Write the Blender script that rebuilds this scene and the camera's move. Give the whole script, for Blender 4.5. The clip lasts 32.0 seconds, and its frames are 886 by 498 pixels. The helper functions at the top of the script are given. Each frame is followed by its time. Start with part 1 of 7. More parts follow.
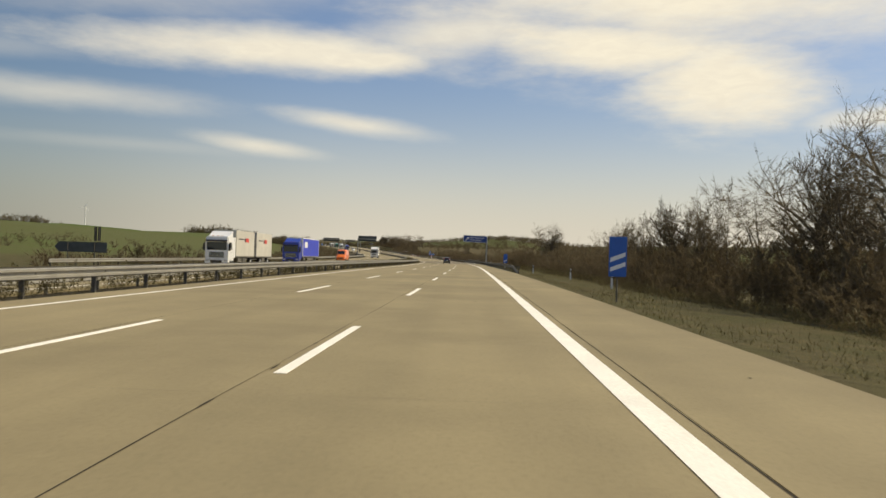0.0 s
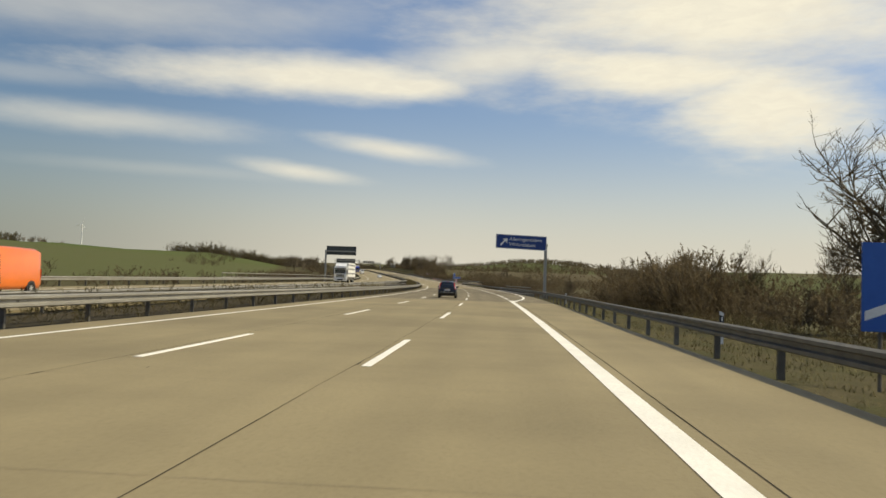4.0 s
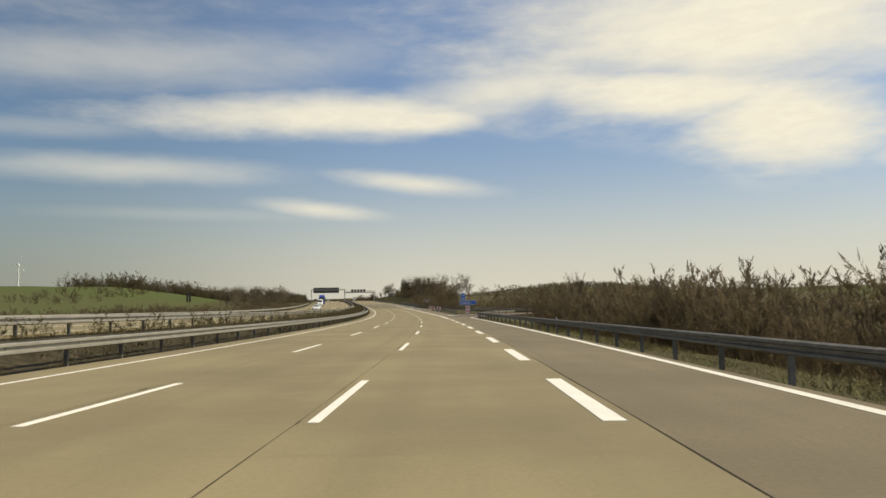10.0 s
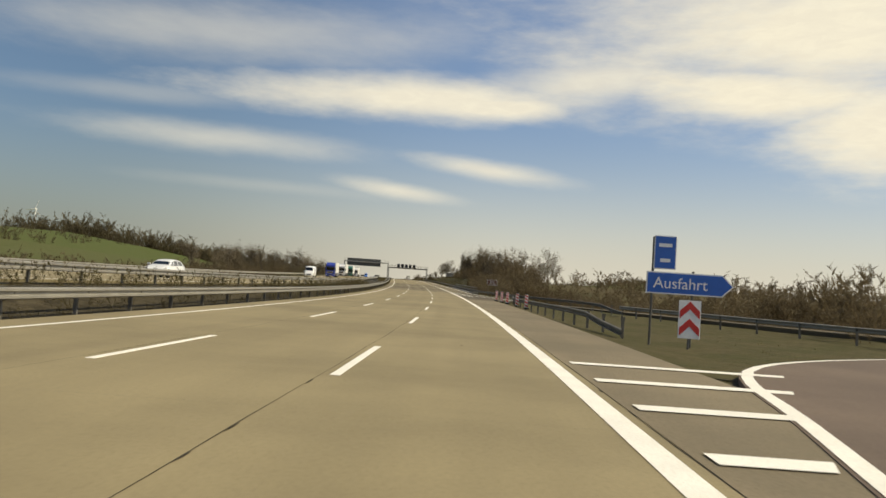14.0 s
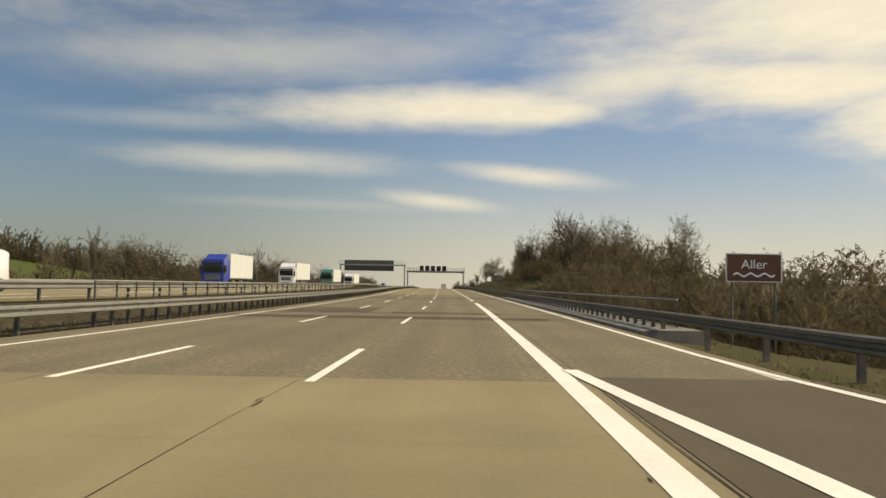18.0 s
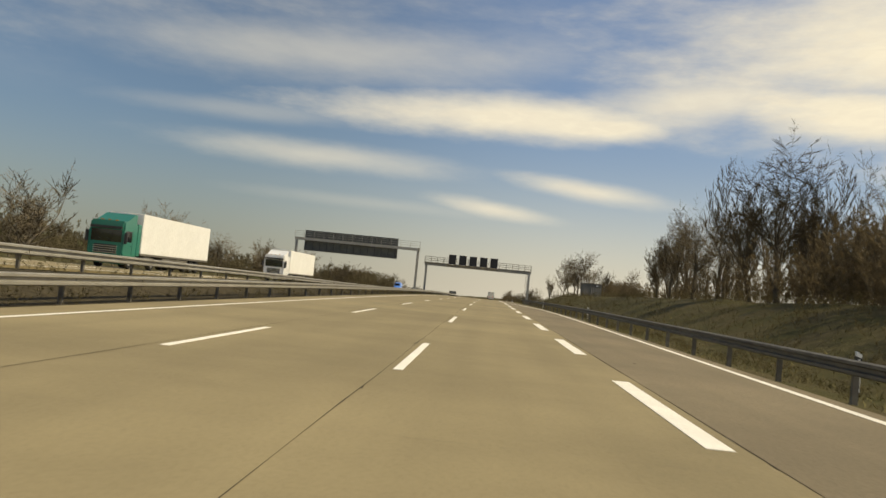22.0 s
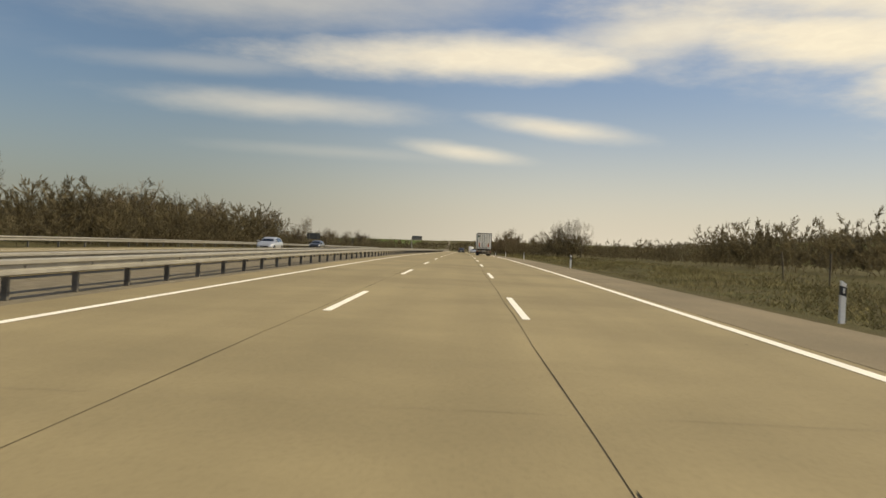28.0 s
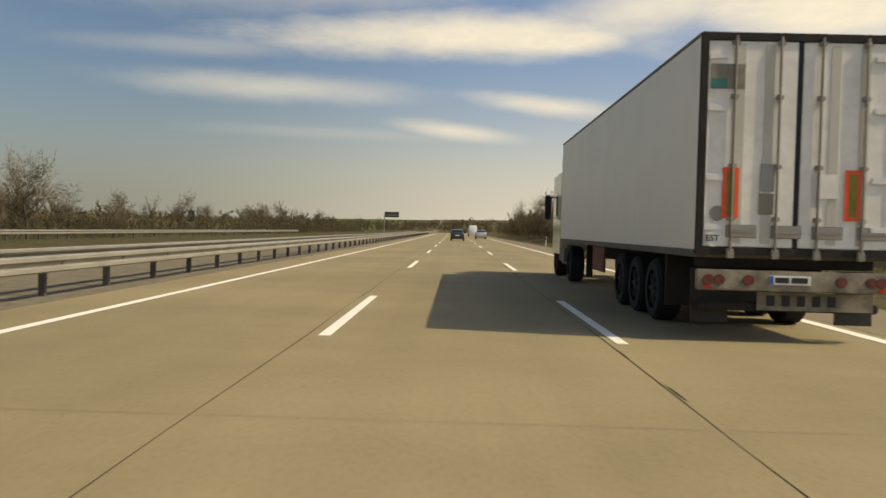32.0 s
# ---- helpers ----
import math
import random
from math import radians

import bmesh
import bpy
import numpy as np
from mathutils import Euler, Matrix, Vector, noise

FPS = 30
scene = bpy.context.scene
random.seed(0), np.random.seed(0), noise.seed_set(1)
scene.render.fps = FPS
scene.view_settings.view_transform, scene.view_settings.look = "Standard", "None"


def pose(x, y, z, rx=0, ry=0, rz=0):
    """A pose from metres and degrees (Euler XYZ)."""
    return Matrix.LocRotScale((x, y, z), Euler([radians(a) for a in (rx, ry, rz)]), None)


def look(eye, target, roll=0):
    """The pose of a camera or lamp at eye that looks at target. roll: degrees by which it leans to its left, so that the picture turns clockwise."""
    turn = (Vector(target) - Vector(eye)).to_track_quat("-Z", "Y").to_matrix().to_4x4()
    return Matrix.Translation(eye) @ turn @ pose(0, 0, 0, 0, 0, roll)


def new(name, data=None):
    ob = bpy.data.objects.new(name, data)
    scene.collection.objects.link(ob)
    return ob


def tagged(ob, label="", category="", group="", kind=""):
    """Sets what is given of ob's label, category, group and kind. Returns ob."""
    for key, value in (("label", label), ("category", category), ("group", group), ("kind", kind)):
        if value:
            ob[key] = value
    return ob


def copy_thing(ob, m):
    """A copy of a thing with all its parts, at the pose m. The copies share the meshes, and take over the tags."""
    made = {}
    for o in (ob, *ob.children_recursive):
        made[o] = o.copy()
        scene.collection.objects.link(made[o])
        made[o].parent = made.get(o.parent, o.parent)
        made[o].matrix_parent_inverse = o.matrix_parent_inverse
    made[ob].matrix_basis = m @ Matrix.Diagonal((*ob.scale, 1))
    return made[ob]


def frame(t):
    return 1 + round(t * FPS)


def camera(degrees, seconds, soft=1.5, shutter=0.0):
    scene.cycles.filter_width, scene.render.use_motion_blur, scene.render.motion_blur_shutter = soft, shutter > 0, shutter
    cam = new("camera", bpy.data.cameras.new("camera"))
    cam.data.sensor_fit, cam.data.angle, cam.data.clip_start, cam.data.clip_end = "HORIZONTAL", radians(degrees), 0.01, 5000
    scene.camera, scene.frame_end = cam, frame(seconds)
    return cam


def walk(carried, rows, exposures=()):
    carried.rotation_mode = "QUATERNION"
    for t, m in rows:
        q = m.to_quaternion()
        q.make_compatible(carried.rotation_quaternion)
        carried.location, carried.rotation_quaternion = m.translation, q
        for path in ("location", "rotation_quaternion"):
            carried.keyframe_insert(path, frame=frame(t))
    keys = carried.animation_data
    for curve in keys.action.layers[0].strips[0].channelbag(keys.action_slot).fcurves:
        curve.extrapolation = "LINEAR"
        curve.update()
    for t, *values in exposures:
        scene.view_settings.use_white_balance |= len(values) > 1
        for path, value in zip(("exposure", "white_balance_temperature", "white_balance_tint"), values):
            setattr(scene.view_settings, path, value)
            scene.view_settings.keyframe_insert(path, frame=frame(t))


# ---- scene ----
# camera and drive along the carriageway
cam = camera(58.42, 32.0, shutter=0.06)
PATH = [
    (0, 0.222, -0.000, 1.372, 89.98, -1.72, 1.95),
    (1, 0.291, 30.946, 1.083, 90.44, -1.23, 2.45),
    (2, 0.346, 61.640, 0.758, 90.93, -1.11, 2.17),
    (2.5, 0.285, 76.892, 0.582, 90.80, -1.05, 2.13),
    (4.5, -0.082, 137.317, -0.177, 92.38, -1.96, 5.38),
    (5, -0.390, 152.389, -0.369, 92.95, -1.56, 5.25),
    (6, -1.203, 182.618, -0.754, 92.22, -2.12, 5.38),
    (7, -2.598, 212.943, -1.140, 92.90, -1.74, 5.80),
    (8, -4.252, 243.370, -1.527, 93.09, -1.08, 6.90),
    (9, -6.404, 273.878, -1.898, 92.10, -2.35, 7.47),
    (10, -9.043, 304.456, -2.215, 93.94, 0.87, 6.56),
    (11, -12.351, 335.076, -2.477, 92.16, -2.32, 8.64),
    (12, -16.108, 365.752, -2.682, 93.12, -3.20, 9.10),
    (13, -20.301, 396.545, -2.831, 92.33, -2.32, 9.58),
    (13.5, -22.661, 411.992, -2.881, 92.84, -3.57, 10.94),
    (15.5, -33.668, 474.113, -2.852, 92.91, -3.04, 12.88),
    (16, -36.761, 489.729, -2.786, 93.89, -2.91, 13.20),
    (17, -43.264, 520.833, -2.583, 93.26, -1.37, 12.94),
    (18, -50.181, 551.601, -2.290, 93.39, -0.89, 14.83),
    (19, -57.747, 581.967, -1.932, 92.77, -0.80, 15.07),
    (20, -65.522, 612.027, -1.526, 93.78, -1.38, 16.45),
    (21, -73.545, 642.083, -1.067, 95.13, -0.69, 16.65),
    (22, -81.857, 672.436, -0.550, 93.66, -5.69, 18.25),
    (23, -90.487, 703.079, 0.017, 94.74, -3.86, 17.33),
    (24, -99.214, 734.076, 0.545, 93.98, -3.04, 16.91),
    (25, -108.030, 765.371, 1.006, 95.18, -2.22, 17.01),
    (26, -116.985, 796.888, 1.397, 94.68, -1.96, 17.09),
    (26.5, -121.450, 812.749, 1.566, 89.71, -0.76, 13.30),
    (28.5, -139.399, 876.750, 2.047, 89.93, -2.73, 17.27),
    (29, -143.709, 892.753, 2.111, 90.31, -2.32, 17.01),
    (30, -152.566, 924.436, 2.169, 90.68, -2.63, 16.99),
    (31, -161.237, 955.823, 2.138, 90.27, -2.65, 17.12),
    (32, -169.692, 986.921, 2.021, 88.35, -1.51, 16.01),
]
walk(cam, [(t, pose(x, y, z, rx, ry, rz)) for t, x, y, z, rx, ry, rz in PATH], exposures=[(0, 0.0, 7850, 5), (4.5, 0.0, 7650, 3), (13, 0.0, 7800, 3), (16, 0.0, 8200, 4), (26, 0.0, 8500, 4), (29, 0.0, 8450, 6), (32, 0.0, 8450, 6)])

# the road's line: heading in degrees to the left every 75 m and grade in degrees every 150 m, both from 50 m behind the start
HEADS = [0.00, -0.11, 0.11, 1.60, 3.73, 6.18, 8.58, 11.12, 13.11, 14.49, 15.29, 14.94, 14.95, 14.98, 14.98, 15.15, 15.31, 15.48, 15.64, 15.81, 15.97]
GRADES = [-0.39, -0.73, -0.73, -0.21, 0.59, 1.05, 0.46, -0.25, -0.24, -0.20, -0.18]
S_ROAD = np.arange(-50.0, 5200.0, 5.0)
_h = np.radians(np.interp(S_ROAD, -50 + 75.0 * np.arange(len(HEADS)), HEADS))
_g = np.tan(np.radians(np.interp(S_ROAD, [-50 + 150.0 * i for i in range(len(GRADES))] + [1700], GRADES + [0.0])))
_mid = lambda a: np.concatenate([[0], np.cumsum((a[1:] + a[:-1]) * 2.5)])
ROAD_X, ROAD_Y, ROAD_Z = _mid(-np.sin(_h)), _mid(np.cos(_h)), _mid(_g)
ROAD_X, ROAD_Y, ROAD_Z = ROAD_X - ROAD_X[10], ROAD_Y - ROAD_Y[10], ROAD_Z - ROAD_Z[10]


def road_np(s, d, z=0.0):
    """Places in the world for chainage s, offset d to the right and height z over the carriageway."""
    s = np.asarray(s, float)
    h = np.interp(s, S_ROAD, _h)
    over = np.minimum(s + 50, 0)
    return np.stack([np.interp(s, S_ROAD, ROAD_X) + d * np.cos(h), np.interp(s, S_ROAD, ROAD_Y) + over + d * np.sin(h),
                     np.interp(s, S_ROAD, ROAD_Z) + z], -1)


def at_road(s, d, z=0.0, turn=0.0):
    """A pose on the road: x to the right, y ahead, z up; turn in degrees to the left."""
    p = road_np(s, d, z)
    return pose(p[0], p[1], p[2], math.degrees(math.atan(np.interp(s, S_ROAD, _g))), 0, math.degrees(np.interp(s, S_ROAD, _h))) @ pose(0, 0, 0, 0, 0, turn)


def stand(s, d, z=0.0, turn=0.0):
    """The same, but upright."""
    p = road_np(s, d, z)
    return pose(p[0], p[1], p[2], 0, 0, math.degrees(np.interp(s, S_ROAD, _h)) + turn)


def opp_z(s):
    """How far the other carriageway lies over or under this one."""
    return np.interp(s, [60, 110, 280, 700, 760, 800, 5000], [-0.45, -0.3, 0.7, 0.7, 0.1, -0.1, -0.1])


def smooth(a, b, x):
    t = np.clip((np.asarray(x, float) - a) / (b - a), 0, 1)
    return t * t * (3 - 2 * t)


def ground_z(s, d):
    """Height of the land over the carriageway's level."""
    s, d = np.asarray(s, float), np.asarray(d, float)
    s, d = np.broadcast_arrays(s, d)
    r = np.maximum(d - 5.2, 0)
    l = np.maximum(-33.8 - d, 0)
    z = np.full(s.shape, -0.12)
    # land to the right: level with scrub, a river valley, the bank with the hut, then fields
    bank = smooth(660, 700, s) * (1 - smooth(850, 905, s))
    low = smooth(150, 240, s) * (1 - smooth(610, 670, s))
    z = z + r.clip(0, 3) * -0.06
    z = z + bank * (smooth(2.5, 11, r) * 2.6)
    ramp = smooth(400, 440, s) * (1 - smooth(500, 560, s))
    z = z - low * (1 - ramp) * smooth(2.5, 16, r) * 3.6 - low * ramp * smooth(24, 60, r) * 3.6
    z = z + smooth(880, 930, s) * smooth(1.5, 6, r) * 0.45
    z = z + (1 - smooth(60, 160, s)) * smooth(3, 9, r) * -0.5
    far = np.maximum(r - 250, 0)
    z = z + smooth(0, 900, far) * 14 * (0.5 + 0.5 * np.sin(s / 700.0 + 1.1)) + smooth(900, 2200, far) * 26
    # land to the left: a ditch, then fields that rise
    slope = np.interp(s, [-200, 100, 400, 620, 800, 1300], [0.04, 0.05, 0.065, 0.06, 0.03, 0.01])
    z = z - smooth(0, 4, l) * 0.8 + slope * np.maximum(l - 26, 0) * (1 - 0.35 * smooth(150, 480, l)) * smooth(20, 60, l) * (1 - 0.5 * smooth(480, 1300, l))
    z = np.where((d < -12) & (d > -33.8), opp_z(s) * smooth(12, 15.5, -d) - 0.12, z)
    z = z + np.where(d <= -33.8, opp_z(s) * (1 - smooth(0, 40, l)), 0)
    z = z + 17 * np.exp(-((s - 1620) / 260.0) ** 2 - ((d - 420) / 150.0) ** 2) + 9 * np.exp(-((s - 1150) / 200.0) ** 2 - ((d - 600) / 150.0) ** 2)
    z = z + smooth(250, 420, s) * (1 - smooth(650, 850, s)) * smooth(60, 150, l) * (1 - smooth(200, 420, l)) * 3.5
    # a broad green hill beyond the left slope
    z = z + 16 * np.exp(-((s - 1170) / 330.0) ** 2 - ((d + 330) / 140.0) ** 2)
    # a wooded rise far off on the right
    z = z + 21 * np.exp(-((s - 1950) / 380.0) ** 2 - ((d - 490) / 240.0) ** 2)
    # the mound that carries the hedge beside the green field
    z = z + 6.5 * np.exp(-((s - 735) / 95.0) ** 2 - ((d + 128) / 46.0) ** 2)
    # level ground under the entry ramp
    pad = smooth(495, 518, s) * (1 - smooth(566, 580, s)) * (1 - smooth(13, 24, d)) * (d > 5.0)
    z = z + pad * (-0.07 - z)
    # far ahead the land rises to a wooded skyline
    z = z + smooth(1700, 3600, s) * (18 + 10 * np.sin(d / 420.0 + 0.6))
    return z


# world: clear spring sky with streaks of high cloud
SUN_AZ, SUN_EL = 84.0, 48.5
world = bpy.data.worlds.new("sky")
scene.world = world
world.use_nodes = True
WT = world.node_tree
WT.nodes.clear()


class Nodes:
    """Short-hand to write node graphs."""

    def __init__(self, tree):
        self.tree = tree

    def n(self, kind):
        return self.tree.nodes.new(kind)

    def put(self, socket, value):
        if hasattr(value, "is_linked") or hasattr(value, "links"):
            self.tree.links.new(value, socket)
        else:
            socket.default_value = value

    def m(self, op, a, b=0.0, c=0.0, clamp=False):
        node = self.n("ShaderNodeMath")
        node.operation, node.use_clamp = op, clamp
        for sock, value in zip(node.inputs, (a, b, c)):
            self.put(sock, value)
        return node.outputs[0]

    def mix(self, fac, a, b, mode="MIX"):
        node = self.n("ShaderNodeMix")
        node.data_type, node.blend_type = "RGBA", mode
        self.put(node.inputs[0], fac)
        self.put(node.inputs[6], a)
        self.put(node.inputs[7], b)
        return node.outputs[2]

    def noise(self, scale, detail=4.0, rough=0.55, vec=None, dist=0.0):
        node = self.n("ShaderNodeTexNoise")
        node.inputs["Scale"].default_value, node.inputs["Detail"].default_value = scale, detail
        node.inputs["Roughness"].default_value, node.inputs["Distortion"].default_value = rough, dist
        if vec is not None:
            self.put(node.inputs["Vector"], vec)
        return node.outputs["Fac"]

    def ramp(self, fac, lo, hi):
        node = self.n("ShaderNodeMapRange")
        node.interpolation_type = "SMOOTHSTEP"
        self.put(node.inputs[0], fac)
        node.inputs[1].default_value, node.inputs[2].default_value = lo, hi
        return node.outputs[0]


def build_sky():
    w = Nodes(WT)
    sky = w.n("ShaderNodeTexSky")
    sky.sky_type, sky.sun_disc, sky.sun_elevation, sky.sun_rotation = "NISHITA", False, radians(SUN_EL), radians(SUN_AZ)
    sky.air_density, sky.dust_density, sky.ozone_density = 1.0, 2.6, 1.4
    geo = w.n("ShaderNodeTexCoord").outputs["Generated"]
    sep = w.n("ShaderNodeSeparateXYZ")
    w.put(sep.inputs[0], geo)
    az = w.m("MULTIPLY", w.m("ARCTAN2", sep.outputs[0], sep.outputs[1]), 57.2958)
    el = w.m("MULTIPLY", w.m("ARCSINE", sep.outputs[2]), 57.2958)
    comb = w.n("ShaderNodeCombineXYZ")
    w.put(comb.inputs[0], az)
    w.put(comb.inputs[1], w.m("MULTIPLY", el, 3.2))
    warp = w.m("SUBTRACT", w.noise(0.11, 5.0, 0.6, comb.outputs[0]), 0.5)
    fine = w.m("SUBTRACT", w.noise(0.5, 6.0, 0.6, comb.outputs[0], 0.6), 0.5)
    # centre, half widths, tilt, hardness, thickness
    streaks = [(15, 18.4, 19, 5.2, 0.02, 0.8, 1.0), (16.8, 11.8, 6.2, 3.4, 0.05, 0.6, 1.0), (9.5, 14.4, 10, 2.2, -0.10, 0.7, 1.0), (-13.5, 13.5, 14.0, 1.4, 0.03, 0.8, 0.95), (-8.5, 13.2, 7.0, 1.0, 0.05, 0.7, 0.95),
               (-27, 16.7, 15, 1.9, 0.07, 0.95, 0.4), (-28.5, 9.35, 9.5, 0.8, 0.0, 0.95, 0.5), (-9.0, 8.7, 4.8, 0.62, -0.11, 0.95, 0.78),
               (-15.0, 6.8, 3.8, 0.5, -0.09, 0.95, 0.72), (28, 9.2, 5.0, 0.75, 0.05, 0.7, 0.75), (-1, 15.2, 9, 1.5, 0.12, 0.95, 0.8),
               (-33, 11.8, 8, 0.6, 0.05, 0.95, 0.22), (-24, 6.4, 8, 0.4, 0.0, 0.95, 0.15), (45, 20, 22, 8, 0, 0.8, 0.8), (-70, 25, 40, 8, 0, 0.9, 0.6)]
    cover = None
    for ca, ce, ha, he, tilt, soft, thick in streaks:
        da = w.m("SUBTRACT", az, float(ca))
        de = w.m("SUBTRACT", w.m("SUBTRACT", el, float(ce)), w.m("MULTIPLY", da, float(tilt)))
        q = w.m("ADD", w.m("POWER", w.m("ABSOLUTE", w.m("DIVIDE", da, float(ha))), 2.0), w.m("POWER", w.m("ABSOLUTE", w.m("DIVIDE", de, float(he))), 2.0))
        q = w.m("ADD", w.m("SQRT", q), w.m("ADD", w.m("MULTIPLY", warp, 1.5), w.m("MULTIPLY", fine, 0.28)))
        mask = w.m("MULTIPLY", w.m("SUBTRACT", 1.0, w.ramp(q, 0.9 - soft, 1.0 + soft * 0.75)), float(thick))
        cover = mask if cover is None else w.m("MAXIMUM", cover, mask)
    veil = w.m("MULTIPLY", w.ramp(w.noise(0.045, 5.0, 0.6, comb.outputs[0]), 0.5, 0.85), 0.25)
    cover = w.m("MAXIMUM", cover, w.m("MULTIPLY", veil, w.ramp(el, 8.0, 20.0)))
    blue = w.mix(1.0, sky.outputs[0], w.mix(w.ramp(az, -36.0, -8.0), (0.70, 0.85, 1.08, 1), (1.0, 1.14, 1.46, 1)), "MULTIPLY")
    haze = w.m("POWER", w.m("SUBTRACT", 1.0, w.ramp(el, -4.0, 13.0)), 1.2)
    toward = w.mix(w.ramp(az, -42.0, -4.0), (3.7, 3.9, 3.8, 1), (9.2, 8.9, 8.6, 1))
    base = w.mix(w.m("MULTIPLY", haze, 0.85), blue, toward)
    shade = w.mix(w.ramp(w.m("ADD", fine, 0.5), 0.3, 0.75), (8.3, 8.05, 7.75, 1), (9.0, 8.75, 8.25, 1))
    back = w.n("ShaderNodeBackground")
    w.put(back.inputs[0], w.mix(cover, base, shade))
    back.inputs[1].default_value = 0.1
    out = w.n("ShaderNodeOutputWorld")
    WT.links.new(back.outputs[0], out.inputs[0])


build_sky()
_az, _el = radians(SUN_AZ), radians(SUN_EL)
sun = new("sun", bpy.data.lights.new("sun", "SUN"))
sun.data.energy, sun.data.angle, sun.data.color = 3.6, radians(0.53), (1.0, 0.93, 0.78)
sun.matrix_basis = look((0, 0, 0), (-math.sin(_az) * math.cos(_el), -math.cos(_az) * math.cos(_el), -math.sin(_el)))


# materials
def material(name, color, rough=0.8, metal=0.0, var=0.25, scale=3.0, fine=40.0, bump=0.0, bump_scale=60.0, tint=None, coat=0.0, spec=0.5, per_piece=0.0, emit=0.0):
    """A surface with a base colour that varies at two scales, fine relief, and some change from piece to piece."""
    mat = bpy.data.materials.new(name)
    mat.use_nodes = True
    g = Nodes(mat.node_tree)
    bsdf = mat.node_tree.nodes["Principled BSDF"]
    pos = g.n("ShaderNodeTexCoord").outputs["Object"]
    big, small = g.noise(scale, 4.0, 0.6, pos), g.noise(fine, 3.0, 0.6, pos)
    dark = tuple(c * (1 - var) for c in color) + (1,)
    light = tuple(min(c * (1 + var), 1.0) for c in color) + (1,)
    col = g.mix(g.ramp(big, 0.3, 0.7), dark, light)
    col = g.mix(g.m("MULTIPLY", g.ramp(small, 0.35, 0.75), 0.45), col, (tint or tuple(c * (1 - 0.7 * var) for c in color)) + (1,))
    if per_piece:
        rnd = g.n("ShaderNodeObjectInfo").outputs["Random"]
        col = g.mix(1.0, col, g.mix(rnd, (1 - per_piece,) * 3 + (1,), (1 + per_piece,) * 3 + (1,)), "MULTIPLY")
    g.put(bsdf.inputs["Base Color"], col)
    g.put(bsdf.inputs["Roughness"], g.m("ADD", rough, g.m("MULTIPLY", g.m("SUBTRACT", big, 0.5), 0.2), clamp=True))
    bsdf.inputs["Metallic"].default_value = metal
    bsdf.inputs["Specular IOR Level"].default_value = spec
    bsdf.inputs["Coat Weight"].default_value = coat
    bsdf.inputs["Coat Roughness"].default_value = 0.08
    if emit:
        g.put(bsdf.inputs["Emission Color"], col)
        bsdf.inputs["Emission Strength"].default_value = emit
    if bump:
        b = g.n("ShaderNodeBump")
        b.inputs["Strength"].default_value, b.inputs["Distance"].default_value = bump, 0.02
        g.put(b.inputs["Height"], g.noise(bump_scale, 3.0, 0.6, pos))
        mat.node_tree.links.new(b.outputs[0], bsdf.inputs["Normal"])
    return mat


def glass_material(name, color, rough=0.04):
    mat = bpy.data.materials.new(name)
    mat.use_nodes = True
    bsdf = mat.node_tree.nodes["Principled BSDF"]
    bsdf.inputs["Base Color"].default_value = color + (1,)
    bsdf.inputs["Roughness"].default_value = rough
    bsdf.inputs["Specular IOR Level"].default_value = 0.9
    bsdf.inputs["Coat Weight"].default_value = 0.6
    bsdf.inputs["Coat Roughness"].default_value = 0.02
    return mat


